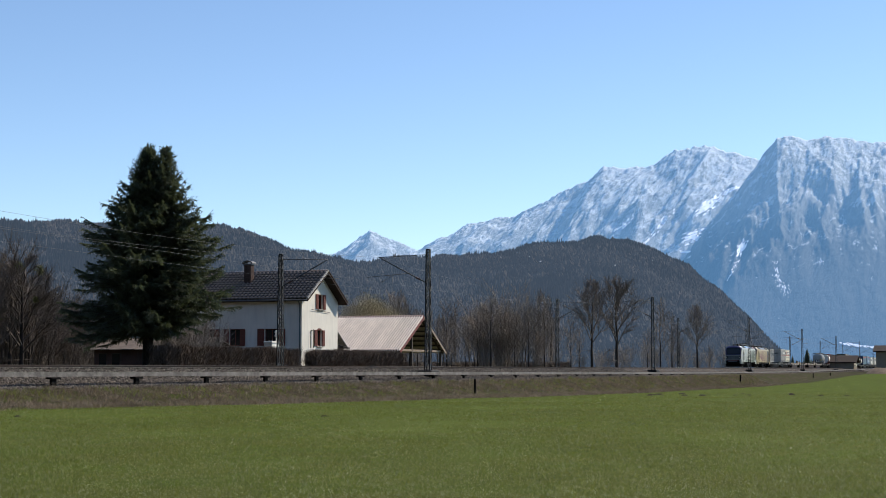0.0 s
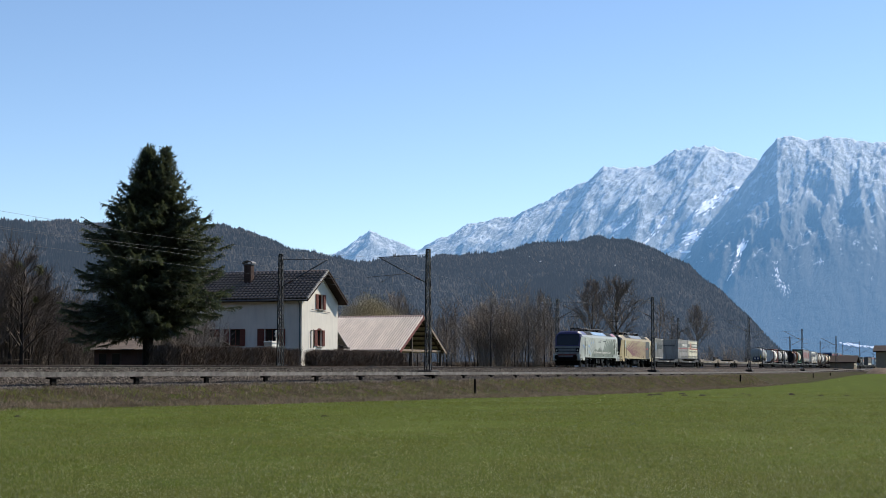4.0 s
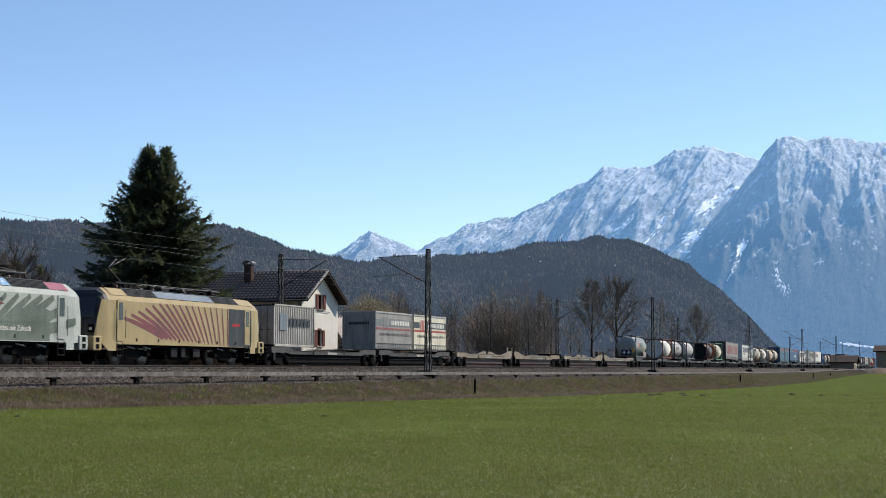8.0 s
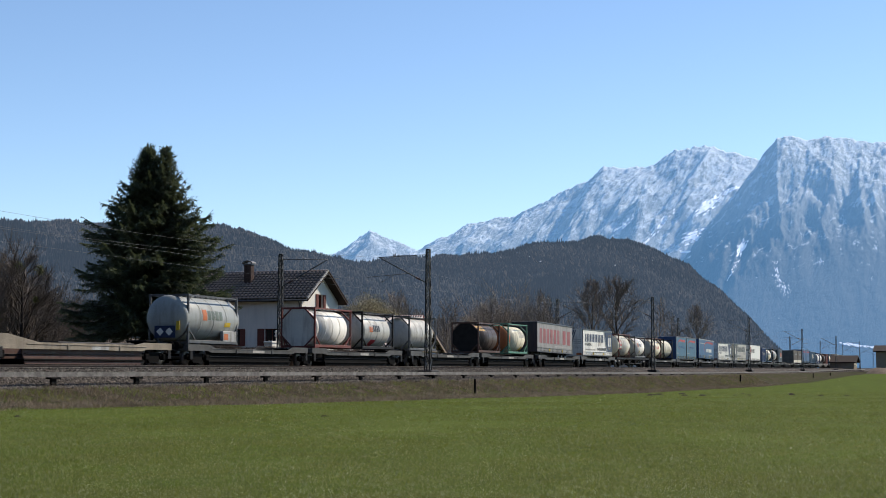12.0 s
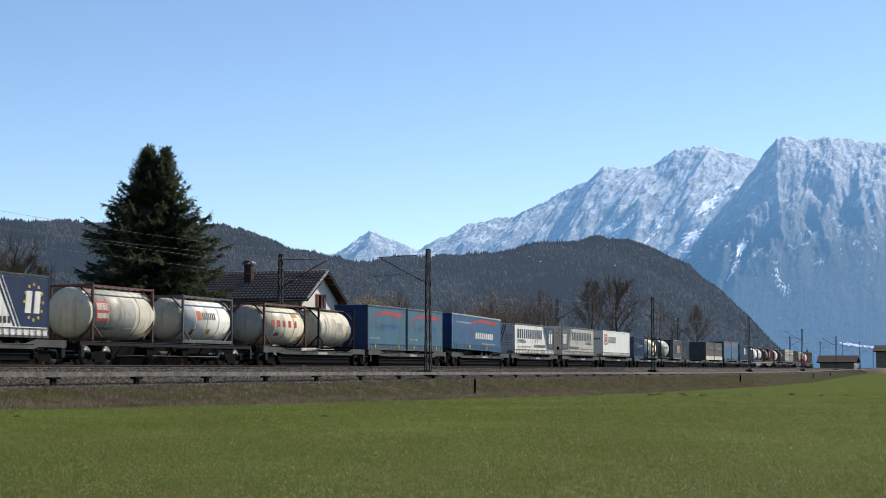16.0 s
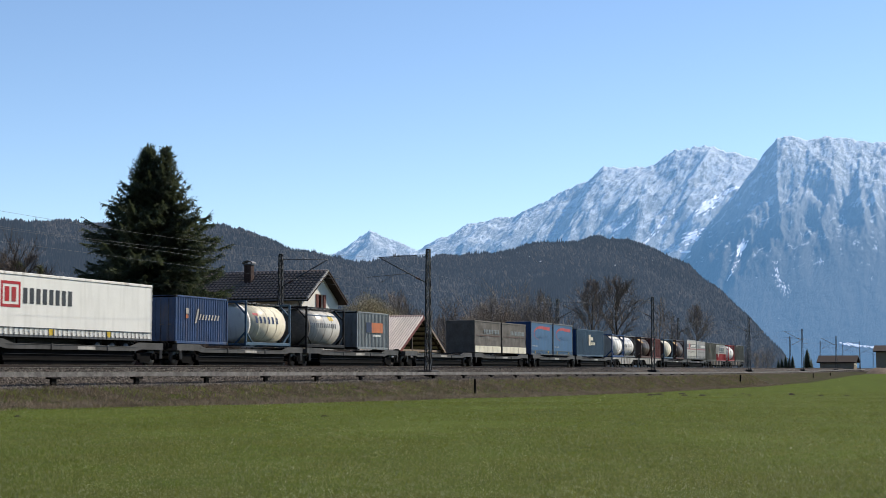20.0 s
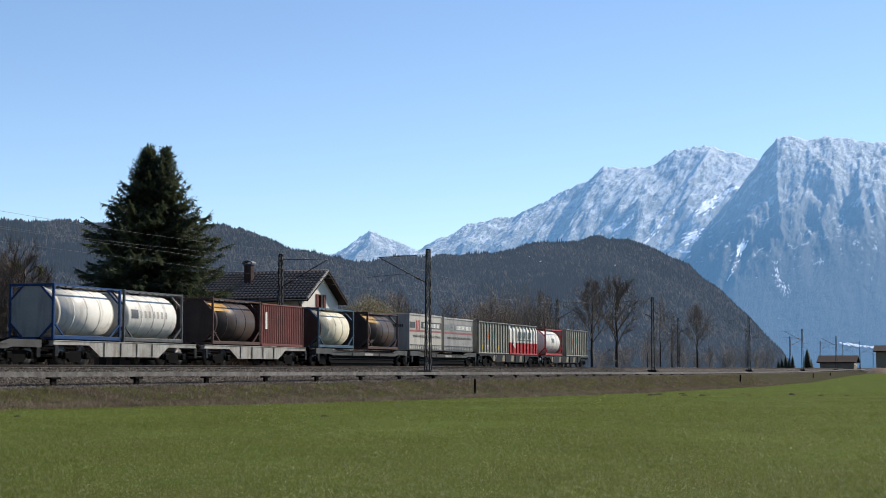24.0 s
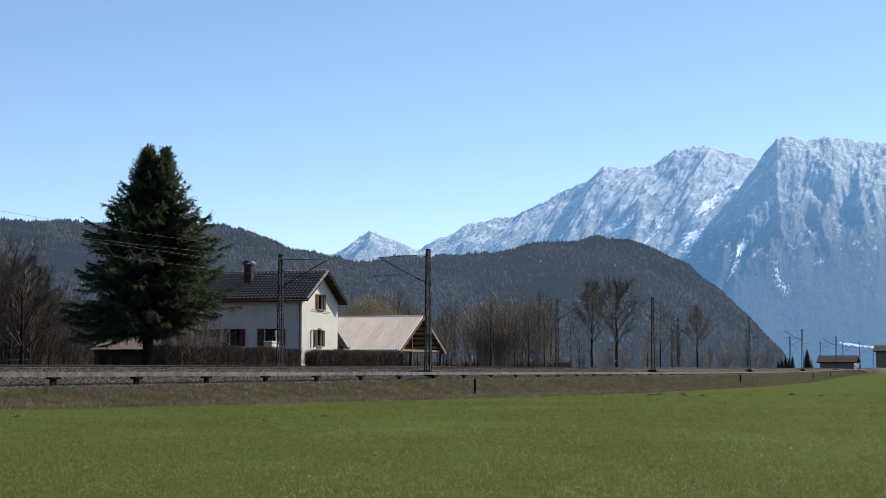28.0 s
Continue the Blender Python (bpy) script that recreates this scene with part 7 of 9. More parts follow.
        part("snow_plough", Geo().prism_x([(-1.3, 0.2), (1.3, 0.2), (1.3, 0.6), (-1.3, 0.6)], min(X(0.2), X(0.26)), max(X(0.2), X(0.26))), M_BLACK, c)
        # side door with window, handrails and steps
        for y in (-hw_, hw_):
            o = -1 if y < 0 else 1
            ya, yb = sorted((y + o * 0.012, y + o * 0.03))
            dx0, dx1 = sorted((X(1.75), X(2.4)))
            dr = part("door", Geo().cbox(dx0, dx1, ya, yb, 1.2, 3.25, 0.008), cab_m, c, "narrow cab door")
            ya, yb = sorted((y + o * 0.03, y + o * 0.042))
            part("door_window", Geo().cbox(dx0 + 0.13, dx1 - 0.13, ya, yb, 2.25, 3.1, 0.006), M_GLASS, dr)
            for xx in (dx0 - 0.1, dx1 + 0.1):
                part("handrail", Geo().tube((xx, y + o * 0.06, 1.35), (xx, y + o * 0.06, 2.75), 0.02, 6), M_GALV, dr)
            ya, yb = sorted((y - o * 0.1, y + o * 0.02))
            st = Geo()
            for z in (0.45, 0.75, 1.0):
                st.cbox(dx0 + 0.08, dx1 - 0.08, ya, yb, z, z + 0.04, 0.008)
            st.cbox(dx0 + 0.04, dx0 + 0.08, ya, yb, 0.42, 1.1, 0.008).cbox(dx1 - 0.08, dx1 - 0.04, ya, yb, 0.42, 1.1, 0.008)
            part("steps", st, M_STEEL, c)
            part("skirt", Geo().prism([(dx0 - 0.75 if s > 0 else dx1 + 0.12, 0.72), (dx0 - 0.02 if s > 0 else dx1 + 0.75, 0.72), (dx0 - 0.02 if s > 0 else dx1 + 0.75, 1.06), (dx0 - 1.3 if s > 0 else dx1 + 0.12, 1.06)], min(y, y - o * 0.05), max(y, y - o * 0.05)), cab_m, c)
        part("roof_end", Geo().add([(X(1.35), -1.39, zs + 0.012), (X(cab), -1.39, zs + 0.012), (X(cab), -1.0, zr - 0.04), (X(cab), 0, zr + 0.015), (X(1.35), 0, zr + 0.015), (X(1.35), -1.0, zr - 0.04)], [f if s > 0 else f[::-1] for f in ((0, 1, 2, 5), (5, 2, 3, 4))]), M_ROSE if roof_end is M_LILAC and s < 0 else roof_end, c, "coloured roof edge over the cab")
    # roof panels and louvres along the sloping shoulder
    xs = [cab + 0.02, cab + 1.5, cab + 3.0, L / 2 - 2.6, L / 2 + 2.4, L - cab - 3.0, L - cab - 1.5, L - cab - 0.02]
    for k, (a, b) in enumerate(zip(xs, xs[1:])):
        for s in (-1, 1):
            louvre = k in (0, 1, 5, 6)
            yo, yi = s * (hw_ - 0.1), s * (hw_ - 0.5)
            g = Geo().add([(a + 0.03, yo, 3.48), (b - 0.03, yo, 3.48), (b - 0.03, yi, 3.83), (a + 0.03, yi, 3.83)], [(0, 1, 2, 3) if s < 0 else (3, 2, 1, 0)])
            p_ = part("louvre" if louvre else "roof_panel", g, M_DARKGREY if louvre else M_SKYPANEL if roof_end is M_LILAC else M_ROOFBLUE, c, "dark louvred vent" if louvre else "pale blue roof panel")
            if louvre:
                lv = Geo()
                for q in range(6):
                    f = (q + 0.5) / 6
                    y, z = yo + (yi - yo) * f, 3.48 + 0.35 * f
                    lv.beam((a + 0.08, y, z + 0.012), (b - 0.08, y, z + 0.012), 0.03)
                part("slat", lv, M_STEEL, p_)
    part("roof_deck", Geo().cbox(cab, L - cab, -0.98, 0.98, 3.8, 3.88, 0.02), M_DARKGREY, c)
    # roof gear
    rnd = random.Random(int(u0))
    for k in range(9):
        x = cab + 0.6 + (L - 2 * cab - 1.2) * k / 8
        part("roof_insulator", Geo().tube((x, rnd.uniform(-0.6, 0.6), 3.88), (x, rnd.uniform(-0.6, 0.6), 4.2), 0.06, 7), M_INSUL, c)
    for k in range(16):
        x = cab + 0.4 + (L - 2 * cab - 1.0) * rnd.random()
        y, w_, h_ = rnd.uniform(-0.7, 0.5), rnd.uniform(0.08, 0.3), rnd.uniform(0.12, 0.34)
        part("roof_fitting", Geo().cbox(x, x + rnd.uniform(0.15, 0.6), y, y + w_, 3.88, 3.88 + h_, 0.02), M_BLACK, c)
    cable = Geo()
    for k in range(6):
        x, y = cab + 0.6 + (L - 2 * cab - 2.4) * k / 6, rnd.uniform(-0.6, 0.6)
        ring_ = [(x + 0.3 * j, y, 4.05 + 0.22 * math.sin(math.pi * j / 4)) for j in range(5)]
        for p, q in zip(ring_, ring_[1:]):
            cable.tube(p, q, 0.025, 5)
    part("roof_cable", cable, M_BLACK, c)
    part("busbar", Geo().tube((cab + 0.5, -0.4, 4.2), (L - cab - 0.5, -0.4, 4.2), 0.025, 6).tube((cab + 2, 0.4, 4.22), (L - cab - 2, 0.4, 4.22), 0.025, 6), M_GALV, c)
    part("roof_box", Geo().cbox(L / 2 - 1.2, L / 2 - 0.3, -0.5, 0.4, 3.88, 4.12, 0.04), M_STEEL, c)
    for x0, raised in ((cab + 0.3, True), (L - cab - 2.6, False)):
        pg = part("pantograph", Geo().cbox(x0, x0 + 1.8, -0.5, -0.42, 4.12, 4.18, 0.01).cbox(x0, x0 + 1.8, 0.42, 0.5, 4.12, 4.18, 0.01).cbox(x0, x0 + 0.08, -0.5, 0.5, 4.12, 4.18, 0.01).cbox(x0 + 1.72, x0 + 1.8, -0.5, 0.5, 4.12, 4.18, 0.01), M_STEEL, c)
        for y in (-0.4, 0.4):
            for x in (x0 + 0.2, x0 + 1.6):
                part("insulator", Geo().tube((x, y, 3.88), (x, y, 4.12), 0.06, 7), M_INSUL, pg)
        if raised:
            part("lower_arm", Geo().tube((x0 + 1.5, 0, 4.18), (x0 + 0.1, 0, 4.9), 0.04, 6), M_MAST, pg)
            part("upper_arm", Geo().tube((x0 + 0.1, 0, 4.9), (x0 + 1.3, -0.25, 5.45), 0.025, 6).tube((x0 + 0.1, 0, 4.9), (x0 + 1.3, 0.25, 5.45), 0.03, 6), M_GALV, pg)
            part("collector_head", Geo().tube((x0 + 1.15, -0.8, 5.5), (x0 + 1.15, 0.8, 5.5), 0.025, 6).tube((x0 + 1.45, -0.8, 5.5), (x0 + 1.45, 0.8, 5.5), 0.025, 6).tube((x0 + 1.3, 0.8, 5.5), (x0 + 1.3, 0.98, 5.3), 0.02, 5).tube((x0 + 1.3, -0.8, 5.5), (x0 + 1.3, -0.98, 5.3), 0.02, 5), M_MAST, pg)
        else:
            part("folded_arm", Geo().tube((x0 + 0.1, 0, 4.22), (x0 + 1.9, 0, 4.3), 0.04, 6).tube((x0 + 1.9, 0, 4.3), (x0 + 0.2, 0, 4.4), 0.03, 6), M_MAST, pg)
            part("collector_head", Geo().tube((x0 + 0.2, -0.8, 4.42), (x0 + 0.2, 0.8, 4.42), 0.03, 6).tube((x0 + 0.5, -0.8, 4.42), (x0 + 0.5, 0.8, 4.42), 0.03, 6), M_MAST, pg)
    # running gear and underfloor boxes
    for x in (4.0, L - 4.0):
        bogie(c, x, 2.6, True)
    part("underframe", Geo().cbox(0.6, L - 0.6, -1.2, 1.2, 0.9, 1.06, 0.03), M_BLACK, c)
    part("transformer", Geo().cbox(L / 2 - 1.9, L / 2 + 1.9, -1.15, 1.15, 0.35, 0.92, 0.06), M_BLACK, c)
    for k, w in ((-1.5, 0.7), (-0.4, 0.5), (0.9, 0.8)):
        part("equipment_box", Geo().cbox(L / 2 + k, L / 2 + k + w, -1.3, -1.16, 0.45, 0.95, 0.03), M_STEEL, c)
    for x in (3.4, 5.0, L - 5.0, L - 3.4):
        part("damper", Geo().tube((x - 0.35, -1.32, 0.95), (x + 0.35, -1.32, 0.85), 0.035, 8), M_LIGHT, c)
    for k in range(6):
        x = cab + 0.7 + k * (L - 2 * cab - 1.4) / 5
        part("side_fitting", Geo().cbox(x, x + 0.12, -hw_ - 0.014, -hw_ - 0.002, 1.2, 1.36, 0.004), M_BLACK, c)
    return c, L


def fan_stripes(c, mats, roots, tips, width):
    """Curved stripes that fan out over the body side, from roots along the sill to tips; both are (x, z) at the first and last stripe."""
    y = -1.5 - 0.008
    (rx0, rz0, rx1, rz1), (tx0, tz0, tx1, tz1, n) = roots, tips
    for k in range(n):
        f = k / (n - 1)
        xb, zb = rx0 + (rx1 - rx0) * f, rz0 + (rz1 - rz0) * f
        xt, zt = tx0 + (tx1 - tx0) * f, tz0 + (tz1 - tz0) * min(1.0, 2.2 * math.sin(f * math.pi * 0.5))
        g = Geo()
        seg = 9
        nx, nz = (zt - zb), -(xt - xb)
        nl = math.hypot(nx, nz)
        for j in range(seg + 1):
            t = j / seg
            bend = 0.02 * nl * math.sin(math.pi * t) * (1 - f)
            x = xb + (xt - xb) * t + nx / nl * bend
            z = min(3.22, max(1.09, zb + (zt - zb) * t + nz / nl * bend))
            w = width * (1.25 - 0.5 * f) * (0.55 + 0.6 * math.sin(math.pi * min(1, 0.12 + t * 0.8)))
            g.v += [(x - nx / nl * w / 2, y, min(3.24, max(1.08, z - nz / nl * w / 2))), (x + nx / nl * w / 2, y, min(3.24, max(1.08, z + nz / nl * w / 2)))]
        g.f = [(2 * j, 2 * j + 1, 2 * j + 3, 2 * j + 2) for j in range(seg)]
        g.s = [False] * seg
        part("stripe", g, mats[k % len(mats)], c)


# leading locomotive: white with a sage-green print
loco, L = locomotive(285.6, 303.6, "white electric locomotive with a grey-green printed side", M_LOCOW, M_LOCOW, M_LILAC, M_INDIGO)
# White panel and red stripe get duller colours for the shaded front.
part("nose_panel", Geo().add([(0.165, -1.28, 2.22), (0.165, 1.28, 2.22), (0.035, 1.24, 1.5), (0.035, -1.24, 1.5), (0.02, 1.2, 1.1), (0.02, -1.2, 1.1)], [(0, 1, 2, 3), (3, 2, 4, 5)]), M_SLATE, loco, "white nose panel, greyed in colour for the shade on it")
part("nose_stripe", Geo().box(0.0, 0.03, -1.0, 1.0, 1.24, 1.38), M_DULLRED, loco)
for z in (1.62, 1.78, 1.95):
    part("nose_trim", Geo().box(0.02 + (z - 1.5) * 0.18, 0.028 + (z - 1.5) * 0.18, -1.0, 1.0, z, z + 0.04), M_BLACK, loco)
# mountain print along the side
def ridge_print(y, x0, x1, base, peaks, seed):
    """The flat print of a mountain skyline; peaks are (place, height, half width)."""
    g = Geo()
    n = 90
    for k in range(n + 1):
        x = x0 + (x1 - x0) * k / n
        h = base
        for px, ph, pw in peaks:
            h = max(h, base + ph * max(0.0, 1 - abs(x - px) / pw))
        h += 0.12 * noise.noise((x * 1.3, seed, 0)) + 0.06 * noise.noise((x * 4.0, seed, 1))
        g.v += [(x, y, 1.1), (x, y, min(3.18, max(1.15, h * min(1.0, 0.72 + 0.3 * k / 9))))]
    g.f = [(2 * k, 2 * k + 2, 2 * k + 3, 2 * k + 1) for k in range(n)]
    g.s = [False] * n
    return g


part("mountain_print", ridge_print(-1.5065, 7.0, L - 3.6, 1.6, ((8.8, 0.75, 1.3), (11.5, 0.85, 1.5), (12.6, 1.1, 1.2), (10.2, 0.4, 1.0)), 3.0), M_PEAK, loco, "pale grey print of snowy peaks")
part("mountain_print", ridge_print(-1.508, 4.6, L - 3.0, 1.72, ((6.6, 0.25, 1.6), (8.3, 0.4, 1.3), (9.6, 0.2, 1.0), (L - 3.4, 0.85, 2.8)), 7.0), M_SAGE, loco, "grey-green mountain print")
# brushed blue strokes over the cab side
for x, z, w, h, lean in ((0.75, 2.2, 1.1, 0.22, -0.22), (3.15, 2.28, 0.75, 0.2, -0.1), (4.3, 2.62, 0.5, 0.2, -0.1), (3.4, 1.55, 1.0, 0.16, -0.25), (5.2, 2.75, 0.35, 0.25, -0.15)):
    pts = []
    for i in range(10):
        a = 6.283 * i / 10
        rr = 1.0 + 0.35 * noise.noise((x + i * 0.9, z, 2.0))
        pts.append((x + w / 2 + w / 2 * rr * math.cos(a), -1.51, z + h / 2 * rr * math.sin(a) + lean * math.cos(a)))
    part("brush_stroke", Geo().add(pts, [tuple(range(10))]), M_SKYPANEL, loco, "brushed sky-blue paint stroke")
fan_stripes(loco, (M_SAGE,), (L - 5.2, 1.45, L - 8.0, 1.7), (L - 0.9, 2.05, L - 6.4, 3.1, 7), 0.36)
fan_stripes(loco, (M_PEAK,), (5.4, 1.4, 6.6, 1.6), (2.6, 2.5, 5.8, 3.15, 5), 0.13)
words("150 Jahre Brennereisenbahn - Erfolgsgeschichte mit Zukunft", 5.5, 13.5, 1.52, -1.518, M_WHITE, loco)
part("lettering", bars(7.6, 9.0, 2.72, 2.8, 7, -1.51, 0.3), M_DARKGREY, loco)
part("logo", Geo().add([(8.2, -1.512, 2.82), (9.1, -1.512, 2.86), (9.05, -1.512, 3.02)], [(0, 1, 2)]), M_INDIGO, loco)
part("logo", Geo().add([(11.0, -1.512, 2.6), (11.5, -1.512, 2.66), (11.2, -1.512, 2.74)], [(0, 1, 2)]), M_DULLRED, loco)
part("lettering", bars(10.0, 11.4, 2.8, 2.95, 8, -1.51, 0.3), M_DARKGREY, loco)

loco2, L = locomotive(304.6, 322.6, "yellow electric locomotive with fanned dark red stripes", M_LOCOY, M_LOCOY, M_LOCOY, M_DARKGREY)
part("grey_panel", Geo().box(L - 4.35, L - 1.55, -1.508, -1.503, 1.08, 3.2), M_DARKGREY, loco2, "dark grey rear body panel")
fan_stripes(loco2, (M_STRIPE,), (6.3, 1.4, L - 4.45, 1.1), (2.4, 2.35, L - 4.5, 3.2, 17), 0.17)
part("logo", Geo().box(L - 3.9, L - 3.0, -1.516, -1.51, 2.2, 2.38), M_RED, loco2)

# ---- wagons ----
GREY_TWIN = "dark grey twin pocket wagon on three bogies"
BEIGE_TWIN = "empty dirty beige twin pocket wagon on three bogies"
for k, (a, j, b, m_) in enumerate(((324.0, 341.4, 357.2, M_WAGON), (358.5, 374.5, 390.9, M_BEIGE), (392.1, 409.3, 425.3, M_BEIGE), (426.5, 442.7, 459.4, M_WAGON),
                                   (460.6, 477.7, 494.2, M_WAGON), (495.4, 511.9, 528.2, M_WAGON), (548.5, 565.0, 581.9, M_WAGON), (582.7, 599.2, 615.8, M_WAGON),
                                   (617.0, 633.3, 650.0, M_WAGON), (650.9, 667.5, 684.2, M_WAGON), (685.05, 701.4, 717.9, M_WAGON), (719.1, 735.4, 751.8, M_WAGON), (781.75, 798.85, 815.25, M_WAGON))):
    twin_wagon(a, j, b, m_, BEIGE_TWIN if m_ is M_BEIGE else GREY_TWIN, m_ is not M_BEIGE, k)
flat_wagon(528.8, 547.5, M_STEEL, "dark bogie flat wagon carrying two tank containers", deep=False)
flat_wagon(752.2, 766.4, M_SILL, "dirty pale grey bogie flat wagon with deep side sills")
flat_wagon(766.8, 780.8, M_SILL, "dirty pale grey bogie flat wagon with deep side sills")
flat_wagon(815.65, 834.35, M_STEEL, "dark framed bogie flat wagon with bulk containers", M_BEIGE)
flat_wagon(834.85, 853.95, M_STEEL, "last bogie flat wagon of the train", M_BEIGE)

# ---- loads ----
c = container(324.7, 330.7, 2.59, M_GREY, "light grey corrugated shipping container", 22, front=M_GREY)
part("lettering", bars(2.2, 5.4, 2.45, 2.95, 6, -1.24), M_DARKGREY, c)
part("logo", plate(0.8, 1.8, 2.2, 3.2, -1.24), M_ROOFBLUE, c)


def striped_body(u0, u1, curtain, label, z1=3.92, front=M_GREY, fade=False, towns="BREMEN HAMBURG LEMGO MODENA-I VERONA-I"):
    c, L, y = curtain_body("swap_body", label, "swap body", u0, u1, 1.22, z1, curtain, front, straps=16, group="swap bodies on the train", top=M_LIGHT)
    band = M_SLATE if fade else M_DARKGREY
    part("band", plate(0.05, 1.3, 2.55 + 0.35, 3.35, y), band, c, "dark printed band")
    part("band", plate(2.6, L - 0.1, 2.55 + 0.35, 3.4, y), band, c, "dark printed band")
    part("stripe", plate(0.05, L - 0.1, 2.62, 2.76, y), M_LETRED if curtain is M_CREAM else M_FADERED, c, "red printed stripe")
    part("logo", bars(1.45, 2.4, 2.75, 3.5, 3, y, 0.4, 0.1), M_SLATE if fade else M_LETRED, c)
    part("lettering", bars(3.1, L - 0.5, 2.98, 3.3, 11, y - 0.006, 0.2, 0.03), M_WHITE, c)
    words(towns, 0.8, L - 0.5, 2.2, y - 0.004, M_DARKGREY, c)
    part("front_lettering", face_bars(-0.8, 0.8, 2.95, 3.15, 11, -0.006), M_DARKGREY, c)
    return c


striped_body(341.0, 348.3, M_DUSK, "dusty grey curtain-sided swap body with faded band", 3.9, M_GREY, True)
striped_body(348.7, 356.1, M_CREAM, "cream swap body with a dark band and red stripe", 3.9, M_CREAM)
tank_container(426.9, 432.7, M_TANKGREY, M_GALV, "pale grey swap tank in a steel frame", overhang=0.75, r=1.24, height=2.7, cz=0.05,
               plates=((1.6, 2.1, 1.3, 1.9, M_ORANGE, 1), (2.2, 4.0, 1.35, 1.85, M_SAGE, 4), (4.2, 4.9, 1.0, 1.25, M_YELLOW, 1)))
swap = MOVERS[-1][0]
part("hazard_panel", Geo().cbox(-0.62, -0.57, -0.75, 0.5, 1.5, 2.15, 0.01), M_NAVY, swap, "dark hazard panel on the tank end")
for y in (-0.4, 0.15):
    part("hazard_diamond", Geo().prism_x([(y - 0.22, 1.83), (y, 1.61), (y + 0.22, 1.83), (y, 2.05)], -0.635, -0.625), M_WHITE, swap)
part("yellow_plate", Geo().cbox(-0.6, -0.55, -1.0, -0.8, 1.9, 2.4, 0.01), M_YELLOW, swap, "yellow plate on the tank end")
part("side_locker", Geo().cbox(4.0, 5.6, -1.24, -1.05, 1.35, 1.95, 0.02), M_LIGHT, swap, "pale valve locker")
part("side_label", Geo().box(4.1, 4.6, -1.25, -1.245, 1.45, 1.8), M_ORANGE, swap)
tank_container(443.6, 449.6, M_WHITE, M_DULLRED, "white tank container in a dull red frame", octagon=True, end_m=M_WHITE)
tank_container(451.6, 457.5, M_SILVER, M_STEEL, "silver tank container in a dark frame", plates=((1.4, 2.0, 1.2, 1.6, M_ORANGE, 1), (2.1, 3.4, 1.25, 1.7, M_DARKGREY, 4), (2.0, 3.0, 0.2, 0.7, M_RED, 1)))
tank_container(460.8, 466.7, M_SILVER, M_GALV, "weathered silver tank container in a grey frame", top_rails=False)
tank_container(477.4, 483.5, M_BROWN, M_UMBER, "dark brown tank container with an ochre label", octagon=True, end_m=M_STEEL, plates=((0.5, 2.4, 1.9, 2.3, M_OCHRE, 1),))
tank_container(486.1, 492.1, M_CREAM, M_GREEN, "cream tank container with orange ends in a green frame", end_m=M_ORANGE, height=2.75, plates=((3.6, 5.3, 1.5, 2.1, M_GREY, 5), (4.6, 5.2, 0.3, 0.7, M_YELLOW, 1)))


def trailer(u0, u1, z0, z1, curtain, front, label, tilt=0.0, top=None, straps=26, skirt=None, strapmat=None):
    c, L, y = curtain_body("semitrailer", label, "semitrailer", u0, u1, z0, z1, curtain, front, straps=straps, top=top, skirt=skirt, tilt=tilt, group="semitrailers on the train", strapmat=strapmat)
    trailer_gear(c, L, z0)
    for x in (L * 0.32, L * 0.68):
        part("yellow_marker", Geo().box(x, x + 0.45, y - 0.012, y - 0.004, z0 + 0.08, z0 + 0.42), M_YELLOW, c, "yellow code plate")
    return c, L, y


c, L, y = trailer(495.2, 508.5, 1.46, 4.36, M_DUSK, M_DARKGREY, "grey curtain-sided semitrailer with big red lettering bars", 0.7, top=M_DARKGREY)
part("lettering", bars(0.9, 8.6, 2.35, 3.75, 6, y, 0.2), M_FADERED, c)
part("lettering", bars(9.4, 13.0, 2.35, 3.75, 2, y, 0.2), M_FADERED, c)
part("lettering", bars(6.5, 12.5, 2.05, 2.2, 16, y, 0.4), M_GREY, c)


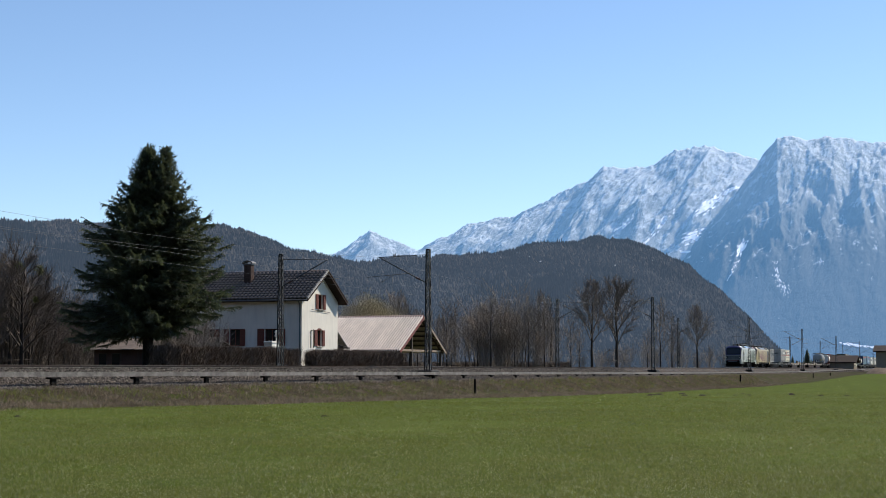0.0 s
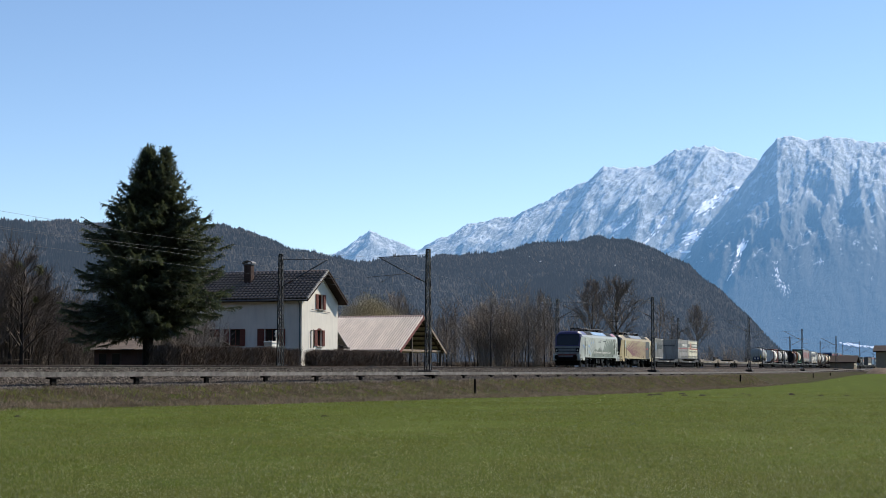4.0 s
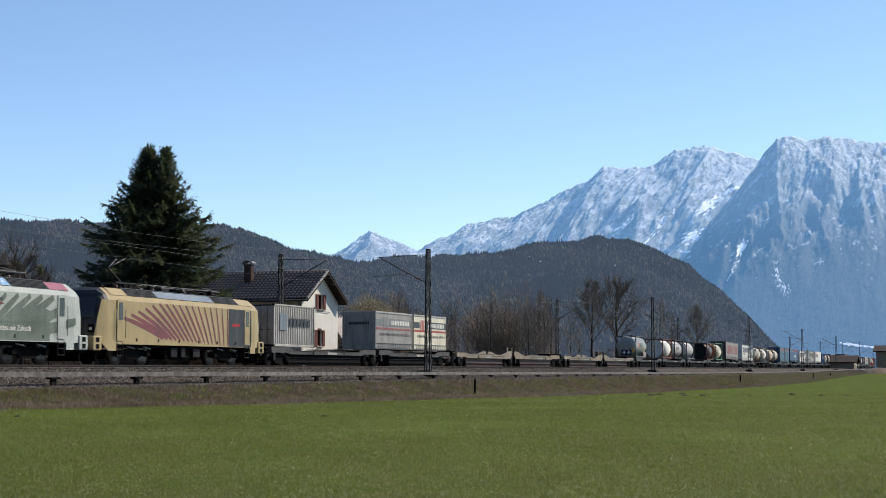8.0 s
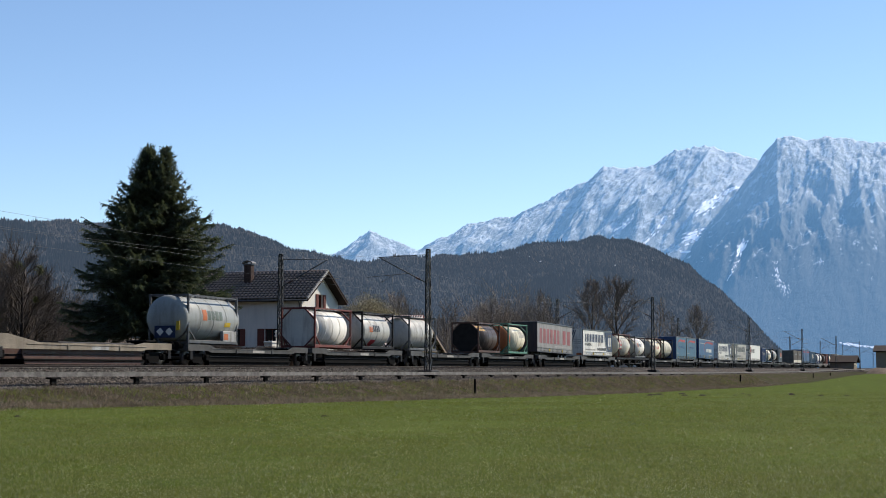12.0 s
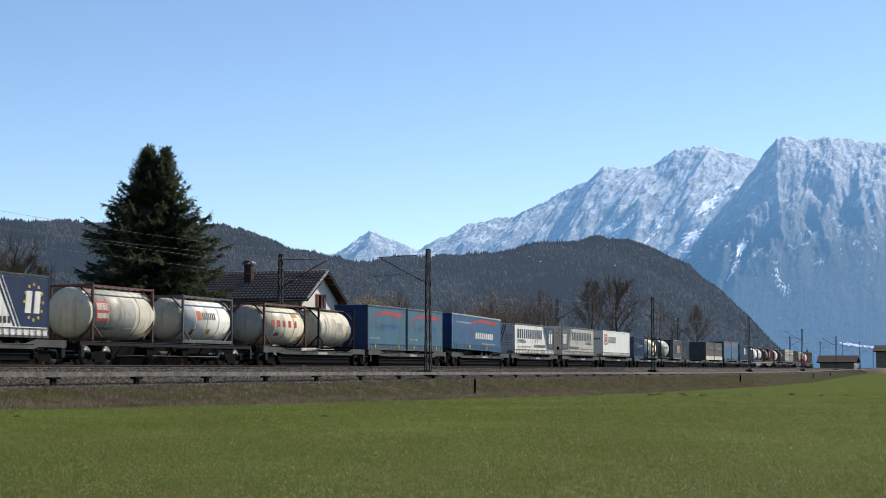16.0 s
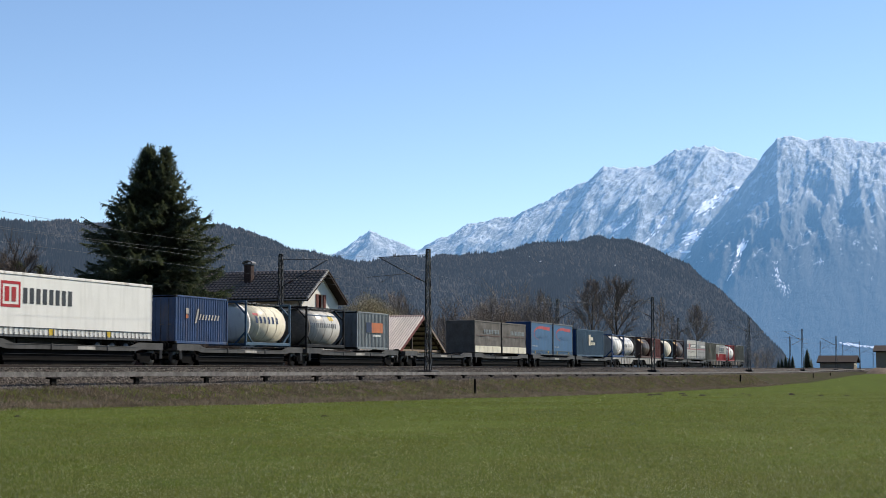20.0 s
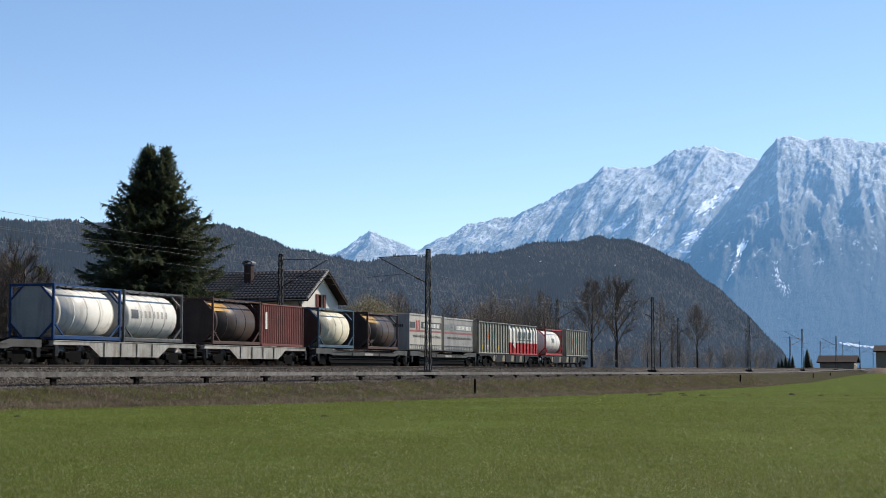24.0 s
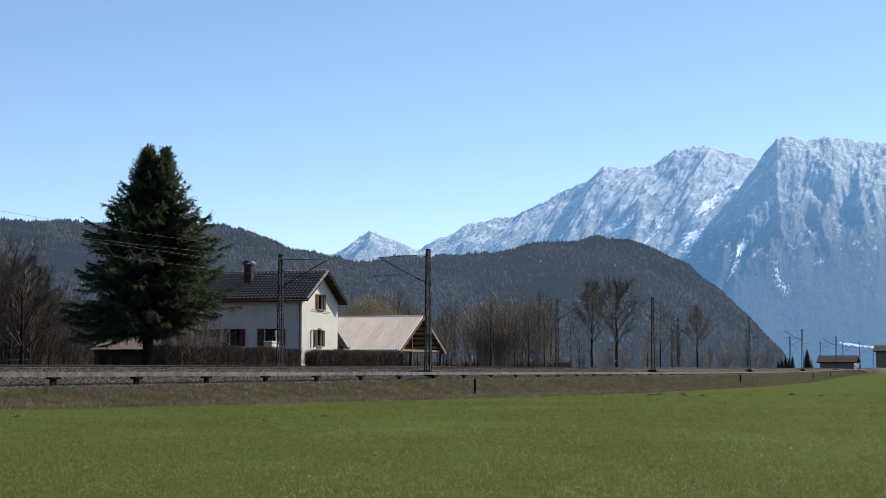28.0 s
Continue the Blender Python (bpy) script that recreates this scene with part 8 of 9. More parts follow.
def banner_trailer(u0, u1, curtain, flip, label, z0=1.22, z1=4.08):
    c, L, y = trailer(u0, u1, z0, z1, curtain, M_WHITE, label, 0.0, top=M_DARKGREY)
    if not flip:
        part("front_print", Geo().add([(-0.006, 1.2, z0 + 0.1), (-0.006, 0.75, z0 + 0.1), (-0.006, -0.05, z1 - 0.1), (-0.006, 1.2, z1 - 0.1)], [(3, 2, 1, 0)]), M_NAVY, c, "navy slanted print on the front wall")
        for o in (0.18, 0.38):
            part("front_stripe", Geo().add([(-0.006, 0.75 - o, z0 + 0.1), (-0.006, 0.65 - o, z0 + 0.1), (-0.006, -0.15 - o, z1 - 0.1), (-0.006, -0.05 - o, z1 - 0.1)], [(3, 2, 1, 0)]), M_NAVY, c)
        for z, yb, nb in ((2.86, 0.0, 10), (2.68, -0.05, 8), (2.5, 0.0, 9), (2.2, 0.05, 12), (2.0, 0.4, 8)):
            part("lettering", face_bars(-1.05, yb, z0 - 1.22 + z, z0 - 1.12 + z, nb, -0.01, 0.36), M_GREY, c)
        part("logo", face_bars(0.55, 1.0, z1 - 0.75, z1 - 0.42, 2, -0.012, 0.2), M_GREY, c)
        for ya, yb in ((-1.12, -0.55), (0.55, 1.12)):
            part("marker_plate", Geo().box(-0.012, -0.004, ya, yb, z0 + 0.08, z0 + 0.3), M_ORANGE, c, "orange hatched marker")
    else:
        # rear doors of the trailer that rides backwards
        for ya, yb in ((-1.18, -0.02), (0.02, 1.18)):
            d = part("rear_door", Geo().cbox(-0.03, -0.002, ya, yb, z0 + 0.06, z1 - 0.12, 0.008), M_CREAM, c, "cream rear door")
            for z in (0.5, 1.2, 1.9, 2.5):
                part("hinge", Geo().box(-0.04, -0.03, ya + 0.02, ya + 0.2, z0 + z, z0 + z + 0.06), M_GALV, d)
            for o in (0.4, 0.75):
                part("lock_rod", Geo().tube((-0.045, ya + o, z0 + 0.1), (-0.045, ya + o, z1 - 0.15), 0.016, 5), M_GALV, d)
        part("lettering", face_bars(-0.9, 0.9, z1 - 0.75, z1 - 0.6, 12, -0.034, 0.36), M_GREY, c)
        part("equipment_box", Geo().cbox(-0.09, -0.045, -1.0, -0.75, z0 + 0.55, z0 + 0.85, 0.02), M_BLACK, c)
    X = (lambda v: L - v) if flip else (lambda v: v)
    g = Geo()
    pts = [(X(L - 3.6), z1 - 0.16), (X(L - 0.08), z1 - 0.16), (X(L - 0.08), z0 + 0.5), (X(L - 2.2), z0 + 0.5)]
    g.add([(x, y, z) for x, z in pts], [(0, 1, 2, 3) if flip else (3, 2, 1, 0)])
    part("corner_print", g, M_NAVY if not flip else M_DARKGREY, c, "dark slanted corner print")
    for k in range(2):
        o = 0.25 + k * 0.3
        pts = [(X(L - 3.6 - o), z1 - 0.16), (X(L - 3.45 - o), z1 - 0.16), (X(L - 2.05 - o), z0 + 0.5), (X(L - 2.2 - o), z0 + 0.5)]
        g = Geo().add([(x, y - 0.002, z) for x, z in pts], [(0, 1, 2, 3) if flip else (3, 2, 1, 0)])
        part("slanted_stripe", g, M_NAVY if not flip else M_DARKGREY, c)
    xa, xb = sorted((X(1.0), X(9.4)))
    part("lettering", bars(xa, xb, z1 - 1.35, z1 - 0.5, 12, y, 0.22), M_NAVY if not flip else M_DARKGREY, c)
    xa, xb = sorted((X(1.0), X(3.8)))
    words("INTERMODAL", xa, xb, z1 - 1.76, y - 0.002, M_DARKGREY, c)
    part("lettering", bars(*sorted((X(6.4), X(10.6))), z0 + 0.62, z0 + 0.92, 13, y, 0.3), M_DARKGREY, c)
    part("lettering", bars(*sorted((X(0.9), X(5.6))), z0 + 0.6, z0 + 0.75, 24, y, 0.4), M_GREY, c)
    for o in (6.9, 7.7):
        xc = X(o)
        part("diamond", Geo().add([(xc - 0.26, y, z0 + 1.28), (xc, y, z0 + 0.98), (xc + 0.26, y, z0 + 1.28), (xc, y, z0 + 1.58)], [(0, 1, 2, 3)]), M_GREY, c, "pale grey hazard diamond")
    xa, xb = sorted((X(L - 1.9), X(L - 0.55)))
    part("logo", bars(xa, xb, z1 - 1.75, z1 - 0.75, 2, y - 0.004, 0.15, 0.1), M_WHITE, c)
    for k in range(12):
        sx, sz = (xa + xb) / 2 + 0.72 * math.cos(k * 0.5236), z1 - 1.25 + 0.8 * math.sin(k * 0.5236)
        part("logo", plate(sx - 0.07, sx + 0.07, sz - 0.07, sz + 0.07, y - 0.002), M_GREY if flip else M_YELLOW, c, "small square of a ring of dots")
    return c


banner_trailer(513.0, 526.45, M_WHITE, False, "white curtain-sided semitrailer with dark lettering bars and navy corner")
tank_container(530.2, 536.0, M_GRIMY, M_OXIDE, "grimy cream tank container in an oxide red frame", height=2.75, r=1.25, overhang=0.72, sides=False, end_m=M_CREAM,
               plates=((0.3, 1.5, 0.95, 1.95, M_LETRED, 1), (0.4, 1.4, 1.5, 1.85, M_GRIMY, 4), (0.4, 1.4, 1.1, 1.35, M_GRIMY, 1), (2.6, 4.0, 0.5, 2.1, M_GREY, 1), (0.3, 2.2, 0.55, 0.7, M_DARKGREY, 12)))
tank_container(539.1, 544.9, M_WHITE, M_GALV, "white tank container with an orange and grey mark", plates=((1.7, 2.2, 1.3, 1.8, M_ORANGE, 1), (2.3, 3.9, 1.35, 1.75, M_DARKGREY, 7), (3.0, 3.4, 0.6, 0.85, M_YELLOW, 1), (1.2, 1.6, 0.5, 0.8, M_DULLRED, 1)), overhang=0.45, end_m=M_GRIMY)
tank_container(549.0, 555.0, M_CREAM, M_OXIDE, "cream tank container with red lettering bars", overhang=0.45, sides=False, end_m=M_GRIMY, plates=((1.1, 5.1, 1.2, 1.6, M_LETRED, 5), (4.2, 5.0, 1.85, 2.05, M_OCHRE, 1), (1.7, 2.3, 0.65, 0.85, M_DULLRED, 1)))
tank_container(557.0, 562.9, M_CREAM, M_STEEL, "cream tank container in a slim dark frame", sides=False, top_rails=False, bands=3, plates=((3.2, 4.0, 1.1, 1.7, M_GREY, 5), (4.7, 5.5, 0.6, 1.5, M_GREY, 5), (1.2, 1.35, 0.9, 1.9, M_SLATE, 1), (4.75, 4.95, 0.8, 1.05, M_OCHRE, 1)))


def blue_body(u0, u1, curtain, label):
    c, L, y = curtain_body("swap_body", label, "swap body", u0, u1, 1.16, 4.3, curtain, M_BLUE, straps=18, group="swap bodies on the train", top=M_GALV)
    swoosh(c, y, 1.0, L - 0.9, 2.6, 3.8)
    part("lettering", bars(2.4, L - 1.4, 2.7, 3.0, 9, y, 0.25), M_TARPBLUE, c)
    part("lettering", bars(0.5, 2.2, 1.95, 2.05, 10, y, 0.4), M_GREY, c)
    for x in (1.2, L - 1.7):
        part("yellow_marker", Geo().box(x, x + 0.3, y - 0.012, y - 0.004, 1.3, 1.6), M_YELLOW, c, "yellow code plate")
    return c


def swoosh(c, y, x0, x1, z0, z1, material=None):
    """A thin tail below that swings round the left end and thickens into a band along the top."""
    g = Geo()
    n = 22
    rx, rz = (x1 - x0) * 0.42, (z1 - z0) * 0.5
    cx, cz = x0 + rx, z1 - rz
    pts = [(cx + rx * math.cos(radians(250 - 178 * k / n)), cz + rz * math.sin(radians(250 - 178 * k / n))) for k in range(n + 1)]
    pts += [(cx + (x1 - cx) * f, z1 - 0.03 - 0.06 * f) for f in (0.55, 0.8, 1.0)]
    for k, (x, z) in enumerate(pts):
        t = k / (len(pts) - 1)
        w = 0.03 + 0.3 * t ** 1.3
        a, b = pts[max(0, k - 1)], pts[min(len(pts) - 1, k + 1)]
        dx, dz = b[0] - a[0], b[1] - a[1]
        m_ = math.hypot(dx, dz)
        g.v += [(x + dz / m_ * w / 2, y, z - dx / m_ * w / 2), (x - dz / m_ * w / 2, y, z + dx / m_ * w / 2)]
    g.f = [(2 * k, 2 * k + 2, 2 * k + 3, 2 * k + 1) for k in range(len(pts) - 1)]
    g.s = [False] * len(g.f)
    part("swoosh", g, material or M_LETRED, c, "curved red swoosh")


blue_body(565.2, 572.7, M_TARPFADE, "faded blue curtain-sided swap body with a red swoosh")
blue_body(573.0, 580.8, M_TARPFADE, "faded blue curtain-sided swap body with a red swoosh")
c, L, y = trailer(583.1, 596.3, 1.46, 4.34, M_TARPBLUE, M_BLUE, "blue curtain-sided semitrailer with a red swoosh", 0.75, top=M_LIGHT, skirt=M_TARPBLUE)
swoosh(c, y, 4.4, 12.0, 2.3, 3.95)
part("lettering", bars(6.0, 11.0, 2.45, 2.95, 9, y - 0.004, 0.25, 0.06), M_WHITE, c)
part("lettering", bars(1.2, 5.2, 3.6, 3.75, 17, y, 0.4), M_PALE, c)
part("lettering", bars(7.8, 11.5, 2.0, 2.12, 22, y, 0.4), M_PALE, c)
banner_trailer(600.5, 614.1, M_WHITE, False, "white curtain-sided semitrailer with dark lettering bars and navy corner", 1.2, 4.0)
banner_trailer(617.2, 630.6, M_PALE, True, "dusty grey curtain-sided semitrailer with dark lettering bars", 1.22, 4.12)
c, L, y = trailer(634.9, 648.5, 1.25, 4.12, M_CLEAN, M_CLEAN, "clean white curtain-sided semitrailer with a red square mark", top=M_WHITE, straps=34)
part("logo_border", Geo().box(0.65, 2.1, y, y + 0.004, 2.55, 2.68).box(0.65, 2.1, y, y + 0.004, 3.57, 3.7).box(0.65, 0.78, y, y + 0.004, 2.68, 3.57).box(1.97, 2.1, y, y + 0.004, 2.68, 3.57), M_RED, c)
part("logo", bars(0.92, 1.95, 2.8, 3.45, 2, y, 0.3), M_RED, c)
part("lettering", bars(2.3, 6.4, 2.75, 3.45, 8, y, 0.36), M_DARKGREY, c)
part("logo", Geo().box(-0.012, -0.004, 0.72, 1.08, 3.0, 3.4), M_RED, c, "red square mark on the front wall")
part("lettering", face_bars(-0.95, 0.6, 3.1, 3.32, 8, -0.01, 0.36), M_DARKGREY, c)
part("lettering", face_bars(-0.3, 0.9, 2.1, 2.2, 10, -0.01, 0.4), M_GREY, c)
for ya, yb in ((-1.15, -0.55), (0.55, 1.15)):
    part("marker_plate", Geo().box(-0.012, -0.004, ya, yb, 1.3, 1.48), M_ORANGE, c, "orange hatched rear marker")

c = container(651.1, 657.1, 2.59, M_OLDBLUE, "blue corrugated shipping container with white script bars", 22)
part("lettering", bars(2.2, 5.0, 2.5, 2.8, 8, -1.235, 0.62, 0.14), M_PALE, c)
part("lettering", bars(2.1, 2.6, 2.3, 3.1, 1, -1.237, 0.7, 0.3), M_PALE, c)
part("logo", plate(1.1, 1.35, 2.55, 2.75, -1.235), M_ORANGE, c)
part("logo", plate(1.1, 1.4, 2.8, 3.1, -1.235), M_PALE, c)
tank_container(659.4, 665.5, M_CREAM, M_BOXBLUE, "cream tank container in a blue-grey frame", end_m=M_WHITE, top_rails=False, plates=((1.4, 4.7, 1.35, 1.75, M_NAVY, 6), (1.2, 1.9, 1.8, 1.95, M_LETRED, 1)))
tank_container(667.9, 674.0, M_SILVER, M_STEEL, "dull silver tank container with dark lettering bars", end_m=M_OLIVE, plates=((0.7, 4.9, 1.3, 1.6, M_DARKGREY, 14), (3.9, 4.6, 1.8, 2.1, M_YELLOW, 1)))
c = container(676.2, 682.2, 2.59, M_SLATE, "grey corrugated shipping container with orange and navy mark", 22, front=M_SLATE)
part("logo", plate(1.6, 2.6, 2.35, 3.05, -1.24), M_NAVY, c)
part("logo", plate(2.6, 4.7, 2.35, 3.05, -1.24), M_ORANGE, c)
part("lettering", bars(2.9, 4.4, 2.08, 2.22, 8, -1.24, 0.3), M_WHITE, c)


def canvas_body(u0, u1):
    c, L, y = curtain_body("swap_body", "grey canvas-covered swap body with pale drop sides", "swap body", u0, u1, 1.2, 3.92, M_OLIVE, M_OLIVE, straps=2, group="swap bodies on the train", top=M_OLIVE, folds=2.4)
    for k in range(3):
        x = 0.05 + (L - 0.1) * k / 3
        part("drop_side", Geo().cbox(x, x + (L - 0.1) / 3 - 0.03, y - 0.05, y - 0.01, 1.22, 1.78, 0.012), M_CREAM, c, "pale drop-side board")
    part("stripe", plate(0.3, L - 0.3, 2.62, 2.7, y - 0.012), M_UMBER, c)
    part("lettering", bars(2.6, L - 0.4, 2.85, 3.2, 10, y - 0.012, 0.3), M_SLATE, c)
    return c


canvas_body(701.7, 709.1)
canvas_body(709.5, 717.)
blue_body(718.8, 726.3, M_TARPBLUE, "blue curtain-sided swap body with a red swoosh")
blue_body(726.7, 734.2, M_TARPBLUE, "blue curtain-sided swap body with a red swoosh")
c = container(736.2, 748.2, 2.87, M_BOXBLUE, "long blue-grey high-cube shipping container", 42, front=M_BLUE)
part("logo", plate(5.1, 5.9, 2.35, 3.5, -1.24).add(plate(5.9, 7.0, 2.9, 3.25, -1.24).v, plate(5.9, 7.0, 2.9, 3.25, -1.24).f), M_CREAM, c)
part("lettering", bars(6.1, 7.9, 2.4, 2.7, 6, -1.24), M_CREAM, c)
tank_container(752.5, 758.4, M_WHITE, M_BLUE, "white tank container in a blue frame", octagon=True, end_m=M_PALE)
tank_container(758.7, 764.7, M_WHITE, M_GALV, "white tank container in a grey frame", top_rails=True, plates=((0.8, 1.5, 1.2, 1.65, M_GALV, 1), (1.7, 4.6, 1.25, 1.6, M_GREY, 7)))
tank_container(768.1, 774.1, M_BROWN, M_UMBER, "dark brown tank container with an ochre label", octagon=True, end_m=M_BROWN, plates=((0.5, 2.4, 1.9, 2.35, M_OCHRE, 1), (0.5, 0.9, 0.3, 0.7, M_PALE, 1)))
c = container(774.2, 780.2, 2.55, M_DULLRED, "oxide red corrugated shipping container", 22)
part("lettering", bars(0.5, 0.9, 2.2, 3.2, 1, -1.24), M_WHITE, c)
tank_container(782.55, 788.45, M_CREAM, M_BOXBLUE, "pale cream tank container in a blue-grey frame", end_m=M_BROWN, octagon=True)
tank_container(790.95, 796.85, M_BROWN, M_UMBER, "dark brown tank container with an ochre label", octagon=True, end_m=M_BROWN, plates=((0.5, 2.4, 1.9, 2.35, M_OCHRE, 1), (1.2, 1.7, 0.3, 0.7, M_PALE, 1)))
striped_body(798.95, 806.25, M_PALE, "pale grey curtain-sided swap body with dark band", 3.97, M_PALE)
striped_body(806.75, 814.05, M_DUSK, "pale grey curtain-sided swap body with faded band", 3.9, M_PALE, True)


def bulk_box(u0, u1, material, lower, label, ribs=10):
    """A bulk container with strong outer ribs."""
    c = riding("bulk_container", label, "container", u0, "containers on the train")
    L, z0, z1 = u1 - u0, 1.1, 3.86
    if lower:
        part("lower_body", Geo().box(0.05, L - 0.05, -1.15, 1.15, z0 + 0.12, z0 + 1.1), lower, c, "red lower body")
        part("upper_body", Geo().prism_x([(-1.13, z0 + 1.1), (1.13, z0 + 1.1), (1.13, z1 - 0.5), (0.95, z1 - 0.06), (-0.95, z1 - 0.06), (-1.13, z1 - 0.5)], 0.05, L - 0.05), material, c, "white upper body with sloping shoulders")
    else:
        part("body", Geo().box(0.05, L - 0.05, -1.15, 1.15, z0 + 0.12, z1 - 0.06), material, c)
    for k in range(ribs + 1):
        x = 0.05 + (L - 0.15) * k / ribs
        for y0, y1 in ((-1.24, -1.152), (1.152, 1.24)):
            if not lower:
                part("rib", Geo().cbox(x, x + 0.1, y0, y1, z0 + 0.14, z1 - 0.1, 0.015), material, c)
                continue
            o = -1 if y0 < 0 else 1
            x = min(x, L - 0.3)
            part("rib", Geo().prism_x([(o * 1.1, z0 + 1.1), (o * 1.25, z0 + 1.1), (o * 1.25, z1 - 0.62), (o * 1.18, z1 - 0.3), (o * 1.0, z1 - 0.04), (o * 0.9, z1 - 0.06), (o * 1.1, z1 - 0.52)], x, x + 0.24), material, c)
            part("rib", Geo().cbox(x, x + 0.24, y0 - 0.008, y1 + 0.008, z0 + 0.14, z0 + 1.1, 0.02), lower, c)
    for y in (-1.25, 1.13):
        part("top_rail", Geo().cbox(0, L, y, y + 0.12, z1 - 0.1, z1, 0.02), M_GALV, c)
        part("bottom_rail", Geo().cbox(0, L, y, y + 0.12, z0, z0 + 0.14, 0.02), lower or material, c)
    part("roof", Geo().cbox(0.03, L - 0.03, -1.12, 1.12, z1 - 0.06, z1 - 0.01, 0.01), material, c)
    part("end_door", Geo().cbox(-0.02, 0.045, -1.12, 1.12, z0 + 0.15, z1 - 0.1, 0.012), material, c)
    return c, L


for a, b in ((815.75, 824.45), (844.65, 853.45)):
    c, L = bulk_box(a, b, M_BULK, None, "grey-green ribbed bulk container with small labels", 11)
    for k, m_ in enumerate((M_YELLOW, M_WHITE, M_ORANGE, M_YELLOW)):
        x = 0.95 + k * 1.55
        part("label_plate", plate(x + 0.02, x + 0.42, 1.5, 1.9, -1.16), m_, c, "small square label")
    part("logo", plate(2.55, 3.1, 2.4, 2.9, -1.16), M_ORANGE, c)
    part("logo", plate(4.1, 4.75, 2.4, 3.1, -1.16), M_GREEN, c)
c, L = bulk_box(824.75, 833.75, M_WHITE, M_RED, "white and red ribbed bulk container", 8)
part("lettering", bars(2.4, 7.0, 2.6, 3.2, 7, -1.262, 0.2, 0.1), M_DARKGREY, c)
part("lettering", bars(2.4, 7.0, 2.38, 2.52, 20, -1.262, 0.3), M_DARKGREY, c)
part("logo", Geo().add([(0.9, -1.268, 2.0), (1.7, -1.268, 1.65), (1.7, -1.268, 2.4)], [(0, 1, 2)]), M_WHITE, c)
tank_container(836.85, 843.05, M_WHITE, M_RED, "white tank container in a bright red frame", floor=1.12, plates=((2.5, 3.5, 1.3, 1.7, M_DARKGREY, 3),), overhang=0.0)
# ---- grass ----
def grass_field():
    """Tufts of short spring grass over the meadow, more of them in the foreground."""
    rnd = random.Random(9)
    g, pale = Geo(), Geo()
    u_ = rnd.uniform
    for k in range(235000):
        y = 1 / u_(1 / 330, 1 / 16.5)
        x = y * u_(-0.31, 0.31)
        vx = x + NEAR_FACE
        u, d = vx * SIN + y * COS, -vx * COS + y * SIN
        if d > bank_edge(u) + u_(-0.4, 0.3):
            continue
        patch = noise.noise((x * 0.25, y * 0.12, 0.0)) + 0.7 * noise.noise((x * 1.1, y * 0.5, 5.0))
        z = land(u, d) - 0.005
        tall = u_(0.018, 0.05) * (1 + 0.6 * patch) * (0.75 + y / 140)
        w0 = 0.0022 + 0.00016 * min(y, 60)
        spread = tall * 0.6
        if rnd.random() < 0.5 * min(1.0, 32 / y):
            # pale tips; the sun's glints are put into their colour
            h, w, a = u_(0.2, 1.0) * (0.012 + 0.0003 * y), (0.0016 + 0.00013 * y) * u_(0.6, 1.3), u_(0, 6.283)
            c, s = math.cos(a), math.sin(a)
            bx, by, lift = x + u_(-0.15, 0.15), y + u_(-0.15, 0.15), tall * u_(0.5, 0.9)
            pale.v += [(bx - s * w, by + c * w, z + lift), (bx + s * w, by - c * w, z + lift), (bx + c * h, by + s * h, z + lift + h)]
            pale.f.append((len(pale.v) - 3, len(pale.v) - 2, len(pale.v) - 1))
            pale.s.append(False)
        for _ in range(3):
            h = tall * u_(0.55, 1.15)
            w = w0 * u_(0.6, 1.5)
            bx, by = x + u_(-spread, spread), y + u_(-spread, spread)
            a = u_(0, 6.283)
            c, s = math.cos(a), math.sin(a)
            ln = u_(0.2, 1.2) * h
            g.v += [(bx - s * w, by + c * w, z), (bx + s * w, by - c * w, z), (bx + c * ln, by + s * ln, z + h)]
            k3 = len(g.v)
            g.f.append((k3 - 3, k3 - 2, k3 - 1))
    g.s = [False] * len(g.f)
    tagged(part("dry_grass", pale, M_PALEBLADE), "pale blades with sun glints put into their colour", "grass", kind="stuff")
    tagged(part("grass", g, M_GRASS), "short green spring grass of the meadow", "grass", kind="stuff")


